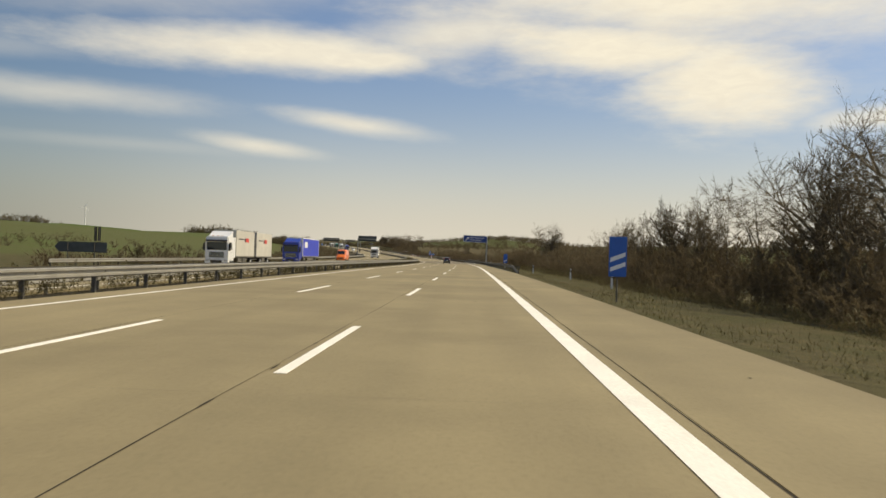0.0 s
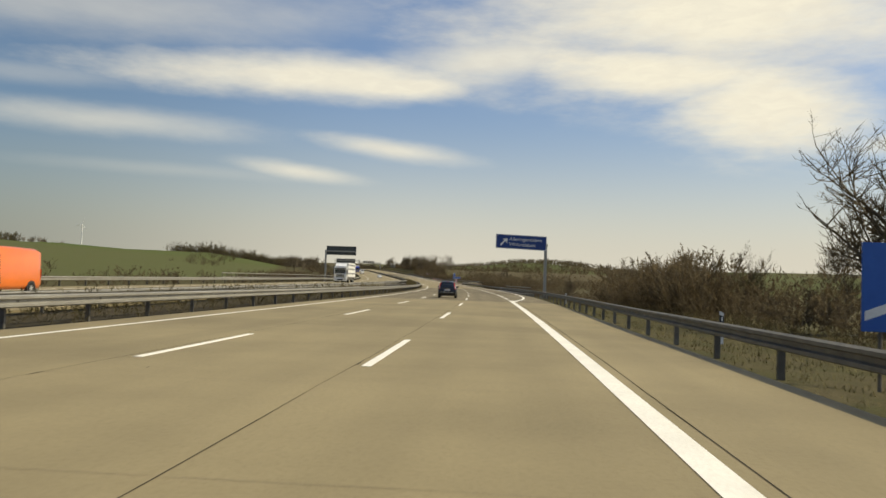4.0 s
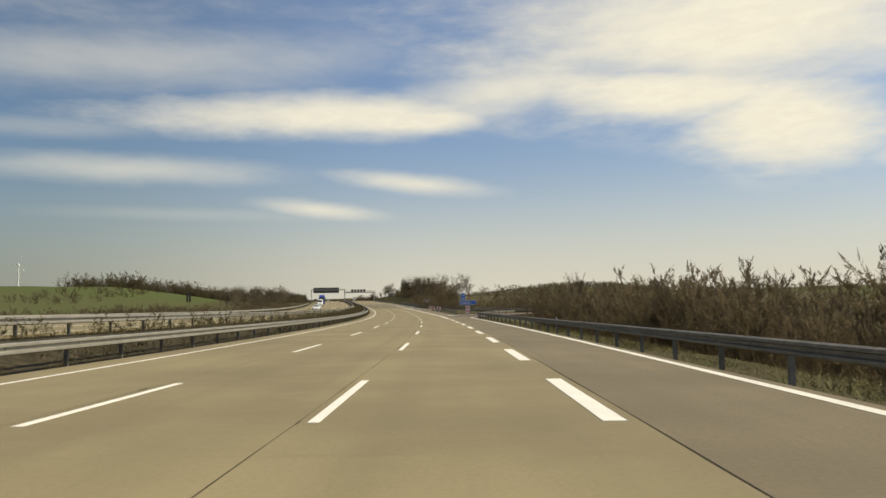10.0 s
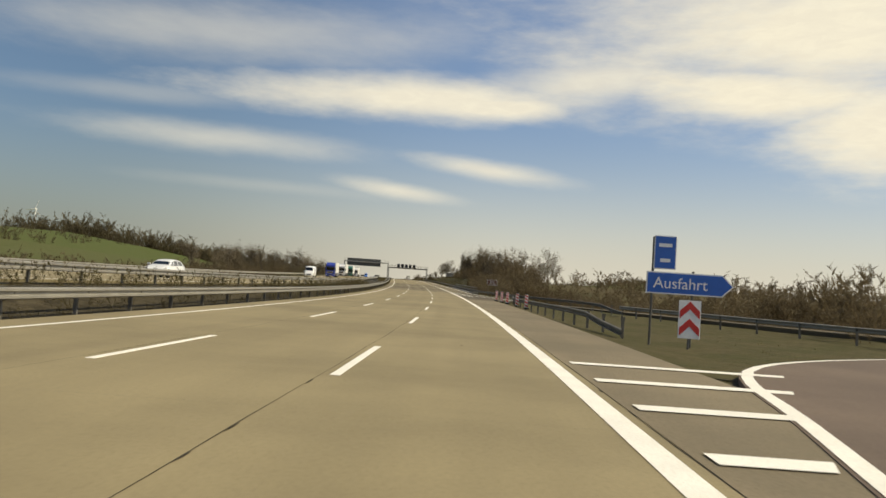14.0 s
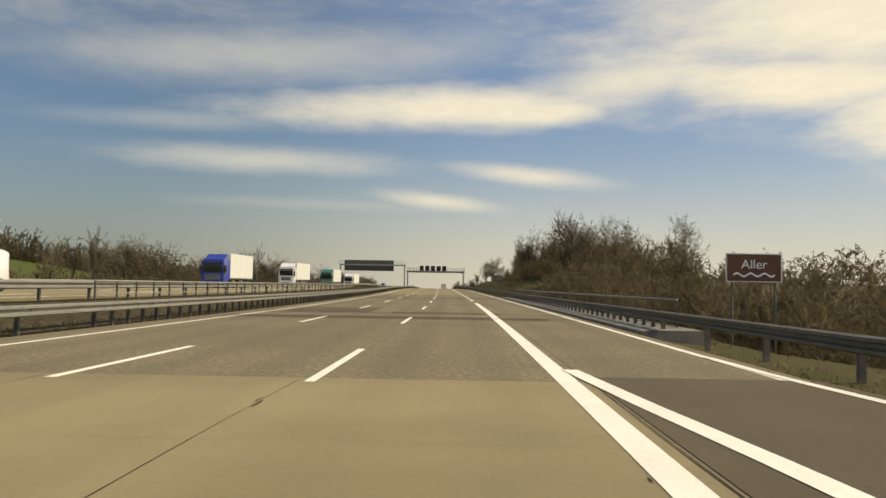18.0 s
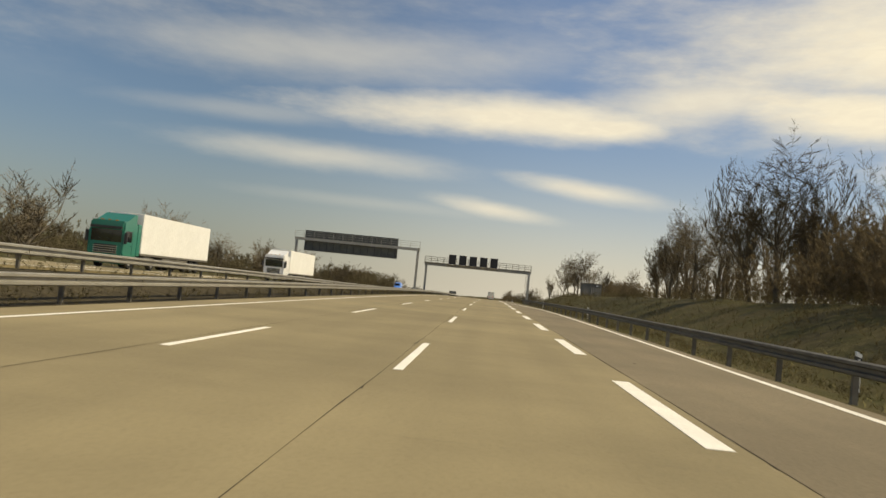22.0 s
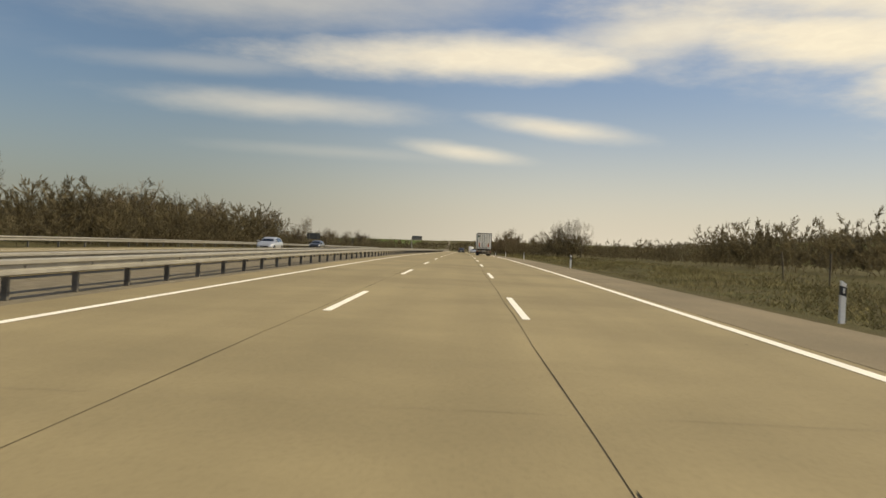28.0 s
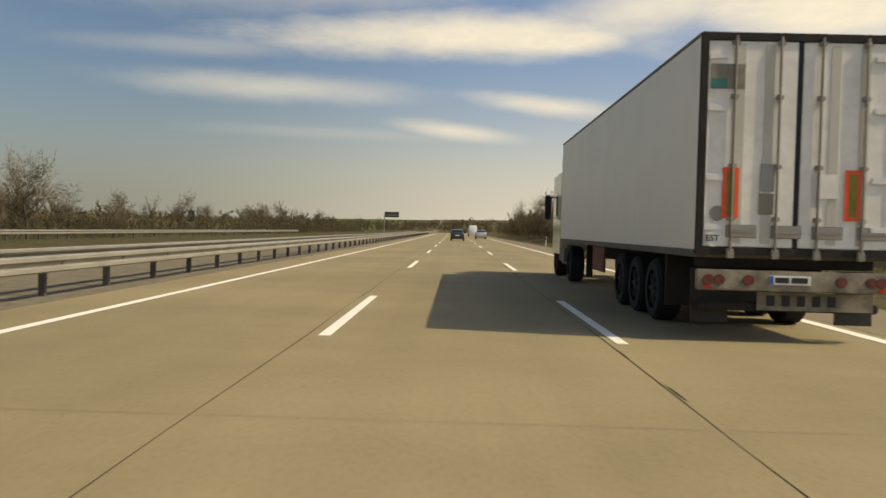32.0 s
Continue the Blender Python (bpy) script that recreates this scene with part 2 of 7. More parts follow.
def pavement_material(name, color, speckle, lane_wear=0.12, stains=0.3, stone=16.0, crisp=0.28):
    """Trafficked pavement: coarse aggregate, cloudy stains, and streaks along the driving direction."""
    mat = bpy.data.materials.new(name)
    mat.use_nodes = True
    g = Nodes(mat.node_tree)
    bsdf = mat.node_tree.nodes["Principled BSDF"]
    lane_map = g.n("ShaderNodeUVMap")
    lane_map.uv_map = "lane"
    uv = lane_map.outputs[0]
    sep = g.n("ShaderNodeSeparateXYZ")
    g.put(sep.inputs[0], uv)
    stretch = g.n("ShaderNodeMapping")
    stretch.inputs["Scale"].default_value = (1.0, 0.03, 1.0)
    g.put(stretch.inputs["Vector"], uv)
    streak, cloud = g.noise(1.3, 3.0, 0.6, stretch.outputs[0]), g.noise(0.16, 5.0, 0.62, uv)
    grain, patch = g.noise(stone, 5.0, 0.8, uv), g.noise(1.7, 5.0, 0.7, uv)
    # darker bands where wheels run, 1.8 m apart in each lane
    lane = g.m("FRACT", g.m("DIVIDE", g.m("ADD", sep.outputs[0], 1.875 + 37.5), 3.75))
    wheel = g.m("ABSOLUTE", g.m("SUBTRACT", g.m("ABSOLUTE", g.m("SUBTRACT", lane, 0.5)), 0.24))
    wheel = g.m("SUBTRACT", 1.0, g.ramp(wheel, 0.02, 0.16))
    dark, light = tuple(c * 0.8 for c in color) + (1,), tuple(c * 1.12 for c in color) + (1,)
    col = g.mix(g.ramp(cloud, 0.3, 0.7), dark, light)
    col = g.mix(g.m("MULTIPLY", g.ramp(streak, 0.4, 0.8), stains), col, tuple(c * 0.72 for c in color) + (1,))
    col = g.mix(g.m("MULTIPLY", wheel, lane_wear), col, tuple(c * 0.55 for c in color) + (1,))
    col = g.mix(g.m("MULTIPLY", g.ramp(grain, 0.42, 0.42 + crisp), speckle), col, tuple(c * 0.38 for c in color) + (1,))
    col = g.mix(g.m("MULTIPLY", g.ramp(patch, 0.55, 0.8), 0.2), col, tuple(min(1, c * 1.25) for c in color) + (1,))
    g.put(bsdf.inputs["Base Color"], col)
    g.put(bsdf.inputs["Roughness"], g.m("ADD", 0.78, g.m("MULTIPLY", grain, 0.2)))
    bsdf.inputs["Specular IOR Level"].default_value = 0.35
    b = g.n("ShaderNodeBump")
    b.inputs["Strength"].default_value, b.inputs["Distance"].default_value = 0.35, 0.01
    g.put(b.inputs["Height"], grain)
    mat.node_tree.links.new(b.outputs[0], bsdf.inputs["Normal"])
    return mat


def land_material():
    """Rough grass, dead stalks and bare soil by the road, green and brown fields farther off."""
    mat = bpy.data.materials.new("land")
    mat.use_nodes = True
    g = Nodes(mat.node_tree)
    bsdf = mat.node_tree.nodes["Principled BSDF"]
    lane_map = g.n("ShaderNodeUVMap")
    lane_map.uv_map = "lane"
    uv = lane_map.outputs[0]
    sep = g.n("ShaderNodeSeparateXYZ")
    g.put(sep.inputs[0], uv)
    d, s = sep.outputs[0], sep.outputs[1]
    tuft, clump, wide = g.noise(2.2, 6.0, 0.72, uv), g.noise(0.35, 4.0, 0.6, uv), g.noise(0.03, 4.0, 0.6, uv)
    grass = g.mix(g.ramp(clump, 0.35, 0.65), (0.074, 0.07, 0.027, 1), (0.104, 0.085, 0.042, 1))
    grass = g.mix(g.m("MULTIPLY", g.ramp(tuft, 0.4, 0.7), 0.7), grass, (0.046, 0.04, 0.019, 1))
    cell = g.n("ShaderNodeTexVoronoi")
    cell.inputs["Scale"].default_value = 0.0042
    cell.inputs["Randomness"].default_value = 0.8
    g.put(cell.inputs["Vector"], uv)
    pick = g.n("ShaderNodeSeparateXYZ")
    g.put(pick.inputs[0], cell.outputs["Color"])
    field = g.mix(g.ramp(pick.outputs[0], 0.48, 0.52), (0.068, 0.098, 0.022, 1), (0.11, 0.086, 0.048, 1))
    field = g.mix(g.ramp(pick.outputs[1], 0.6, 0.64), field, (0.078, 0.105, 0.026, 1))
    field = g.mix(g.m("MULTIPLY", g.ramp(wide, 0.4, 0.7), 0.5), field, (0.09, 0.09, 0.034, 1))
    field = g.mix(g.m("MULTIPLY", g.m("SUBTRACT", g.ramp(d, 0.0, 12.0), g.m("MULTIPLY", g.ramp(d, 130.0, 260.0), 0.55)), 0.85), field, (0.10, 0.08, 0.042, 1))
    field = g.mix(g.m("SUBTRACT", 0.75, g.m("MULTIPLY", g.ramp(s, 120.0, 300.0), 0.75)), field, g.mix(g.ramp(wide, 0.4, 0.6), (0.085, 0.09, 0.032, 1), (0.1, 0.08, 0.042, 1)))
    field = g.mix(g.m("MULTIPLY", g.ramp(g.m("MULTIPLY", d, -1.0), 55.0, 64.0), g.m("MULTIPLY", g.m("SUBTRACT", g.ramp(s, 170.0, 300.0), g.ramp(s, 700.0, 820.0)), 0.8)), field, g.mix(g.ramp(clump, 0.3, 0.7), (0.076, 0.094, 0.03, 1), (0.098, 0.104, 0.038, 1)))
    away = g.m("MAXIMUM", g.ramp(g.m("SUBTRACT", d, 5.0), 26.0, 55.0), g.ramp(g.m("SUBTRACT", -34.0, d), 38.0, 50.0))
    middle = g.m("MULTIPLY", g.ramp(d, -16.3, -15.9), g.m("SUBTRACT", 1.0, g.ramp(d, -11.0, -10.5)))
    soil = g.mix(g.ramp(s, 860.0, 874.0), g.mix(g.ramp(tuft, 0.4, 0.65), (0.05, 0.041, 0.025, 1), (0.1, 0.082, 0.05, 1)), g.mix(g.ramp(tuft, 0.4, 0.65), (0.17, 0.146, 0.104, 1), (0.22, 0.19, 0.14, 1)))
    g.put(bsdf.inputs["Base Color"], g.mix(middle, g.mix(away, grass, field), soil))
    bsdf.inputs["Roughness"].default_value = 0.95
    bsdf.inputs["Specular IOR Level"].default_value = 0.1
    b = g.n("ShaderNodeBump")
    b.inputs["Strength"].default_value, b.inputs["Distance"].default_value = 0.8, 0.15
    g.put(b.inputs["Height"], tuft)
    mat.node_tree.links.new(b.outputs[0], bsdf.inputs["Normal"])
    return mat


CONCRETE = pavement_material("pale_concrete", (0.278, 0.224, 0.122), 0.25)
ASPHALT = pavement_material("worn_asphalt", (0.262, 0.212, 0.124), 0.72, 0.35, 0.45, 9.0, 0.14)
DARK_ASPHALT = pavement_material("patched_asphalt", (0.115, 0.09, 0.054), 0.35, 0.1, 0.3)
SHOULDER = pavement_material("shoulder_asphalt", (0.22, 0.176, 0.108), 0.5, 0.05, 0.45)
RED_ASPHALT = pavement_material("ramp_asphalt", (0.16, 0.115, 0.082), 0.4, 0.05, 0.3)
LAND = land_material()
PAINT = material("road_paint", (0.86, 0.82, 0.72), 0.7, var=0.06, scale=1.2, fine=25.0, tint=(0.6, 0.55, 0.45), bump=0.15)
TAR = material("joint_tar", (0.05, 0.042, 0.03), 0.9, var=0.4, scale=1.0, spec=0.1)
SEAM = material("slab_seam", (0.2, 0.162, 0.1), 0.85, var=0.5, scale=0.7)
SILL = material("bridge_joint", (0.38, 0.33, 0.25), 0.7, var=0.35, scale=2.0, fine=14.0, tint=(0.12, 0.1, 0.08))
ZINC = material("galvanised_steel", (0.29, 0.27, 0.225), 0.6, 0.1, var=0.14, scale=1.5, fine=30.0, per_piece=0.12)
# dark steel for posts and fittings; on right-hand beams it paints in their shade
ZINC_DARK = material("weathered_shaded_steel", (0.125, 0.114, 0.092), 0.66, 0.2, var=0.3, scale=2.0, fine=25.0, per_piece=0.25)
STEEL_GREY = material("painted_grey_steel", (0.33, 0.32, 0.285), 0.5, 0.2, var=0.1, scale=1.0)
PANEL_BLACK = material("display_black", (0.012, 0.012, 0.013), 0.5, var=0.3, scale=2.0)
PANEL_BACK = material("display_back", (0.075, 0.08, 0.075), 0.5, 0.1, var=0.2, scale=1.5)
WHITE = material("white_enamel", (0.8, 0.79, 0.75), 0.45, var=0.05, scale=2.0, fine=12.0, tint=(0.66, 0.63, 0.56))
SIGN_BLUE = material("sign_blue", (0.012, 0.045, 0.20), 0.45, var=0.06, scale=1.0)
BEACON_BLUE = material("beacon_blue", (0.02, 0.11, 0.42), 0.45, var=0.06)
SIGN_BROWN = material("sign_brown", (0.11, 0.042, 0.018), 0.5, var=0.1)
BLACK = material("matt_black", (0.02, 0.02, 0.02), 0.6, var=0.3)
RED = material("signal_red", (0.55, 0.03, 0.02), 0.45, var=0.1)
CONCRETE_BLOCK = material("cast_concrete", (0.2, 0.182, 0.15), 0.85, var=0.2, scale=2.0, bump=0.3)


# mesh helpers
def mesh_from(name, verts, faces, mat=None, uv=None, smooth_shade=False):
    me = bpy.data.meshes.new(name)
    me.from_pydata([tuple(v) for v in verts], [], [tuple(f) for f in faces])
    if mat:
        me.materials.append(mat)
    if uv is not None:
        layer = me.uv_layers.new(name="lane")
        loops = np.empty(len(me.loops), dtype=np.int32)
        me.loops.foreach_get("vertex_index", loops)
        layer.data.foreach_set("uv", np.asarray(uv, np.float32)[loops].ravel())
    if smooth_shade:
        me.polygons.foreach_set("use_smooth", [True] * len(me.polygons))
    me.update()
    return me


def tri_mesh(name, verts, tris, mat):
    """A large mesh from arrays of points and triangles."""
    me = bpy.data.meshes.new(name)
    verts, tris = np.asarray(verts, np.float32), np.asarray(tris, np.int32)
    me.vertices.add(len(verts))
    me.vertices.foreach_set("co", verts.ravel())
    me.loops.add(tris.size)
    me.loops.foreach_set("vertex_index", tris.ravel())
    me.polygons.add(len(tris))
    me.polygons.foreach_set("loop_start", np.arange(0, tris.size, 3, dtype=np.int32))
    me.materials.append(mat)
    me.update(calc_edges=True)
    return me


def link(name, me, parent=None, m=None, label=""):
    ob = new(name, me)
    ob.parent = parent
    if m is not None:
        ob.matrix_basis = m
    return tagged(ob, label)


def part(name, bm, mat, parent, label="", m=None):
    """One bmesh as one mesh object under a thing or a part."""
    me = bpy.data.meshes.new(name)
    bm.to_mesh(me)
    bm.free()
    me.materials.append(mat)
    return link(name, me, parent, m, label)


def empty(name, m, label, category, group="", kind=""):
    ob = new(name)
    ob.empty_display_size = 0.2
    ob.matrix_basis = m
    return tagged(ob, label, category, group, kind)


def box(x0, y0, z0, x1, y1, z1, bevel=0.0, bm=None):
    bm = bm or bmesh.new()
    made = bmesh.ops.create_cube(bm, size=1.0)["verts"]
    bmesh.ops.scale(bm, vec=(x1 - x0, y1 - y0, z1 - z0), verts=made)
    bmesh.ops.translate(bm, vec=((x0 + x1) / 2, (y0 + y1) / 2, (z0 + z1) / 2), verts=made)
    if bevel:
        edges = list({e for v in made for e in v.link_edges})
        bmesh.ops.bevel(bm, geom=edges, offset=bevel, segments=2, affect="EDGES", clamp_overlap=True)
    return bm


def tube(a, b, r0, r1=None, sides=10, bm=None):
    bm = bm or bmesh.new()
    a, b = Vector(a), Vector(b)
    made = bmesh.ops.create_cone(bm, cap_ends=True, segments=sides, radius1=r0, radius2=r0 if r1 is None else r1, depth=(b - a).length)["verts"]
    turn = (b - a).to_track_quat("Z", "Y").to_matrix().to_4x4()
    bmesh.ops.transform(bm, matrix=Matrix.Translation((a + b) / 2) @ turn, verts=made)
    return bm


def plate(points, y0, y1, bm=None):
    """An outline in x and z, thick from y0 to y1."""
    bm = bm or bmesh.new()
    front = [bm.verts.new((x, y0, z)) for x, z in points]
    back = [bm.verts.new((x, y1, z)) for x, z in points]
    n = len(points)
    bm.faces.new(front)
    bm.faces.new(back[::-1])
    for i in range(n):
        bm.faces.new((front[i], back[i], back[(i + 1) % n], front[(i + 1) % n]))
    bmesh.ops.recalc_face_normals(bm, faces=bm.faces)
    return bm


def sheet(s0, s1, d0, d1, z=0.0, step=5.0, skirt=0.0, across=1):
    """Points, faces and lane coordinates of a strip of road; d0 and d1 are numbers or functions of s."""
    n = max(int(round((s1 - s0) / step)), 1)
    ss = np.linspace(s0, s1, n + 1)
    f0 = d0(ss) if callable(d0) else np.full(n + 1, float(d0))
    f1 = d1(ss) if callable(d1) else np.full(n + 1, float(d1))
    zz = z(ss) if callable(z) else np.full(n + 1, float(z))
    cols = []
    uvs = []
    ks = [k / across for k in range(across + 1)]
    for k in ks:
        d = f0 + (f1 - f0) * k
        cols.append(road_np(ss, d, zz))
        uvs.append(np.stack([d, ss], 1))
    if skirt:
        cols = [road_np(ss, f0, zz - skirt)] + cols + [road_np(ss, f1, zz - skirt)]
        uvs = [uvs[0]] + uvs + [uvs[-1]]
    m = len(cols)
    verts, uv = np.concatenate(cols), np.concatenate(uvs)
    faces = [((c * (n + 1)) + i, ((c + 1) * (n + 1)) + i, ((c + 1) * (n + 1)) + i + 1, (c * (n + 1)) + i + 1) for c in range(m - 1) for i in range(n)]
    return verts, faces, uv


def strip(name, mat, s0, s1, d0, d1, z=0.0, step=5.0, skirt=0.0, parent=None, label="", across=1):
    v, f, uv = sheet(s0, s1, d0, d1, z, step, skirt, across)
    return link(name, mesh_from(name, v, f, mat, uv), parent, None, label)


def sweep(profile, ss, d, z, closed=True):
    """Points and faces of a profile of (offset, height) carried along the road."""
    rings = [road_np(ss, d(ss) + o if callable(d) else d + o, (z(ss) if callable(z) else z) + h) for o, h in profile]
    n, m = len(ss), len(profile)
    verts = np.concatenate(rings)
    faces = []
    for k in range(m if closed else m - 1):
        k2 = (k + 1) % m
        faces += [(k * n + i, k * n + i + 1, k2 * n + i + 1, k2 * n + i) for i in range(n - 1)]
    if closed:
        faces += [tuple(k * n for k in range(m)), tuple(k * n + n - 1 for k in reversed(range(m)))]
    return verts, faces


# the land, one sheet out to the horizon
def build_ground():
    ss = np.concatenate([np.arange(-600, -50, 60), np.arange(-50, 1150, 7.5), np.arange(1150, 1500, 25), np.arange(1500, 4900, 130)])
    dd = np.concatenate([-np.array([1500, 1300, 1150, 900, 700, 540, 420, 330, 260, 200, 160, 130, 105, 85, 70, 58, 50, 45, 41, 38.5, 36.5, 34.8, 33.6]),
                         [-31.5, -24, -16.5, -15.2, -14.2, -13.4, -12.6, -11.6, -9.6, -5, 0, 3], [4.3, 5.2, 6.2, 7.2, 8.4, 9.8, 11.5, 13.5, 16, 19, 23, 28, 34, 42, 52, 65, 82, 105, 135, 175, 230, 300, 400, 540, 720, 950, 1250, 1650, 2200, 2900]])
    S, D = np.meshgrid(ss, dd, indexing="ij")
    z = ground_z(S, D)
    bumps = np.array([[noise.noise((a * 0.11, b * 0.11, 0.0)) * 0.22 + noise.noise((a * 0.4, b * 0.4, 3.0)) * 0.08 for b in dd] for a in ss])
    soft = np.where((D > 6.5) | (D < -34.5), 1.0, 0.0)
    verts = road_np(S.ravel(), D.ravel(), (z + bumps * soft).ravel())
    n, m = len(ss), len(dd)
    faces = [(i * m + j, i * m + j + 1, (i + 1) * m + j + 1, (i + 1) * m + j) for i in range(n - 1) for j in range(m - 1)]
    ob = link("ground", mesh_from("ground", verts, faces, LAND, np.stack([D.ravel(), S.ravel()], 1), True))
    tagged(ob, "rough spring grass verges and green fields rolling to the horizon", "ground", kind="structure")


build_ground()


# carriageways
L0, L1, L2, LR, LX = -9.43, -5.62, -1.875, 1.875, 5.35
LEFT_EDGE, SHOULDER_EDGE = -10.7, 4.65
E0, E1 = -40.0, 1320.0
road = empty("road", Matrix(), "pale concrete motorway carriageway with white lane markings", "road", kind="structure")


def edge_right(s):
    """Right edge of the pavement: shoulder, exit lane, shoulder, entry lane, shoulder."""
    return np.interp(s, [-40, 150, 215, 405, 440, 500, 540, 600, 740, 800, 1320], [4.65, 4.65, 5.75, 5.75, 4.9, 5.6, 5.7, 5.85, 5.85, 4.6, 4.6])


def build_road():
    stretches = [("concrete", CONCRETE, E0, 185.0, 2.2), ("asphalt", ASPHALT, 185.0, 303.5, 2.2), ("concrete", CONCRETE, 303.5, 567.3, 2.2),
                 ("asphalt", ASPHALT, 567.3, 666.4, 2.2), ("concrete", CONCRETE, 666.4, E1, 2.2)]
    for name, mat, a, b, join in stretches:
        strip("carriageway_" + name, mat, a, b, LEFT_EDGE, join, 0.0, 5.0, 0.15, road)
        strip("shoulder_" + ("asphalt" if name == "asphalt" else "pavement"), ASPHALT if name == "asphalt" else (SHOULDER if a > 250 else CONCRETE), a, b, join + 0.012, edge_right, 0.0, 5.0, 0.15, road)
    # resurfaced patches beside the bridge joints
    for a, b, d0, d1 in [(249.4, 251.2, -9.9, 5.6), (243.4, 249.4, -0.9, 5.6), (282.3, 289.0, -9.9, 5.6), (302.0, 306.0, -5.4, 1.9), (236.5, 240.5, -9.8, 5.6), (262.0, 266.0, -5.5, 1.6),
                         (595.8, 597.4, -3.2, 2.5), (588.5, 591.5, -9.9, 4.0), (640.0, 643.4, -9.8, 5.0), (596.2, 604.5, -8.8, -4.4)]:
        strip("patch", DARK_ASPHALT, a, b, d0, d1, 0.004, 2.0, 0.0, road, "dark resurfaced patch")
    # joints of the bridge decks, and steel sills
    for s, d0, d1, mat, w in [(229.5, -9.9, 5.7, TAR, 0.25), (251.3, -1.6, 4.2, SILL, 0.3), (281.9, -9.9, 5.7, SILL, 0.32), (595.4, -9.9, 5.7, TAR, 0.22), (590.2, -9.9, 5.7, TAR, 0.3), (636.4, -9.9, 5.6, TAR, 0.2), (303.4, -9.9, 5.6, TAR, 0.12)]:
        ragged = random.Random(int(s))
        n = int((d1 - d0) / 0.22)
        edge = [(d0 + (d1 - d0) * k / n, s - ragged.uniform(0, 0.3) * w, s + w * ragged.uniform(0.75, 1.25)) for k in range(n + 1)]
        v = [road_np(q, dd, 0.008) for dd, a, b in edge for q in (a, b)]
        link("bridge_joint", mesh_from("bridge_joint", v, [(2 * k, 2 * k + 2, 2 * k + 3, 2 * k + 1) for k in range(n)], mat), road)
    # sealed joints along the lanes and across the slabs
    for d, a, b in [(-2.08, E0, 184.8), (-2.08, 304, 567), (-2.08, 666.5, E1), (-5.86, E0, 184.8), (-5.86, 304, 567), (-5.86, 666.5, E1), (2.19, E0, 184.8), (2.19, 304, 567), (2.19, 666.5, E1)]:
        wob = lambda s, d=d: d + 0.012 * np.sin(s * 0.7) + 0.008 * np.sin(s * 2.3)
        strip("sealed_joint", TAR, a, b, wob, lambda s, f=wob: f(s) + 0.011 + 0.006 * np.sin(s * 1.7), 0.004, 2.5, 0.0, road)
    verts, faces, uv = [], [], []
    for s in np.arange(E0 + 2.5, E1, 5.0):
        if 184 < s < 304 or 566 < s < 666.5:
            continue
        for d0, d1 in ((LEFT_EDGE, -5.87), (-5.83, -2.09), (-2.04, 2.18)):
            v, f, u = sheet(s, s + 0.007, d0, d1, 0.003, 1.0)
            faces += [tuple(i + len(verts) for i in q) for q in f]
            verts += list(v)
            uv += list(u)
    link("slab_joints", mesh_from("slab_joints", verts, faces, SEAM, np.array(uv)), road)
    # ravelled places along the joints and dark spots on the slabs
    rng = random.Random(17)
    verts, faces = [], []
    for k in range(420):
        s = rng.uniform(E0, 1080)
        if 184 < s < 304 or 566 < s < 666.5:
            continue
        near = k % 3 > 0
        d = rng.choice([-2.08, -2.08, -5.86, 2.19]) + rng.uniform(-0.04, 0.05) if near else rng.uniform(-10, 4.3)
        long, wide = (rng.uniform(0.1, 0.5), rng.uniform(0.01, 0.025)) if near else (rng.uniform(0.02, 0.12), rng.uniform(0.02, 0.07))
        first = len(verts)
        for j in range(7):
            a = 2 * math.pi * j / 7
            q = rng.uniform(0.55, 1.0)
            verts.append(road_np(s + math.sin(a) * long * q, d + math.cos(a) * wide * q, 0.0055))
        faces.append(tuple(range(first, first + 7)))
    tagged(link("surface_damage", mesh_from("surface_damage", verts, faces, TAR), road), kind="stuff")
    # solid lines
    line = lambda a, b, d, w, **k: strip("edge_line", PAINT, a, b, (lambda s: d(s) - w / 2) if callable(d) else d - w / 2, (lambda s: d(s) + w / 2) if callable(d) else d + w / 2, 0.007, 4.0, 0.0, road, **k)
    line(E0, E1, L0, 0.18)
    line(E0, 191.0, LR, 0.30)
    line(410.0, 621.0, LR, 0.32)
    line(815.0, E1, LR, 0.22)
    # the exit lane's outer line swings out at its start
    swing = lambda s: np.interp(s, [186, 191, 197, 203, 212, 225, 240, 262], [2.05, 2.5, 3.2, 3.75, 4.3, 4.8, 5.12, LX])
    strip("edge_line", PAINT, 186.5, 191.0, lambda s: LR + 0.151 + 0 * s, lambda s: swing(s) + 0.12, 0.007, 0.75, 0.0, road)
    strip("edge_line", PAINT, 191.0, 230.0, lambda s: swing(s) - 0.12, lambda s: swing(s) + 0.12, 0.007, 1.0, 0.0, road)
    line(230.0, 410.0, swing, 0.24)
    line(560.0, 740.0, LX, 0.2)
    line(740.0, 815.0, lambda s: np.interp(s, [740, 764, 776, 788, 793, 798, 806, 815], [LX, 5.1, 4.2, 3.0, 2.5, 2.1, LR, LR]), 0.2)
    # dashes: 6 m long every 18 m, and wide 6 m blocks every 12 m beside the exit and entry lanes
    dash = mesh_from("lane_dash", *box_arrays(0.075, 3.0, 0.007), PAINT)
    block = mesh_from("lane_dash", *box_arrays(0.15, 3.0, 0.007), PAINT)
    for s in np.arange(8.8 - 36, E1, 18.0):
        for d in (L1, L2):
            link("lane_dash", dash, road, at_road(s + 3.0, d, 0.0))
    for s in [*np.arange(196.8, 400.0, 11.78), *np.arange(629.6, 790.0, 11.8)]:
        link("wide_lane_dash", block, road, at_road(s + 3.0, LR, 0.0))


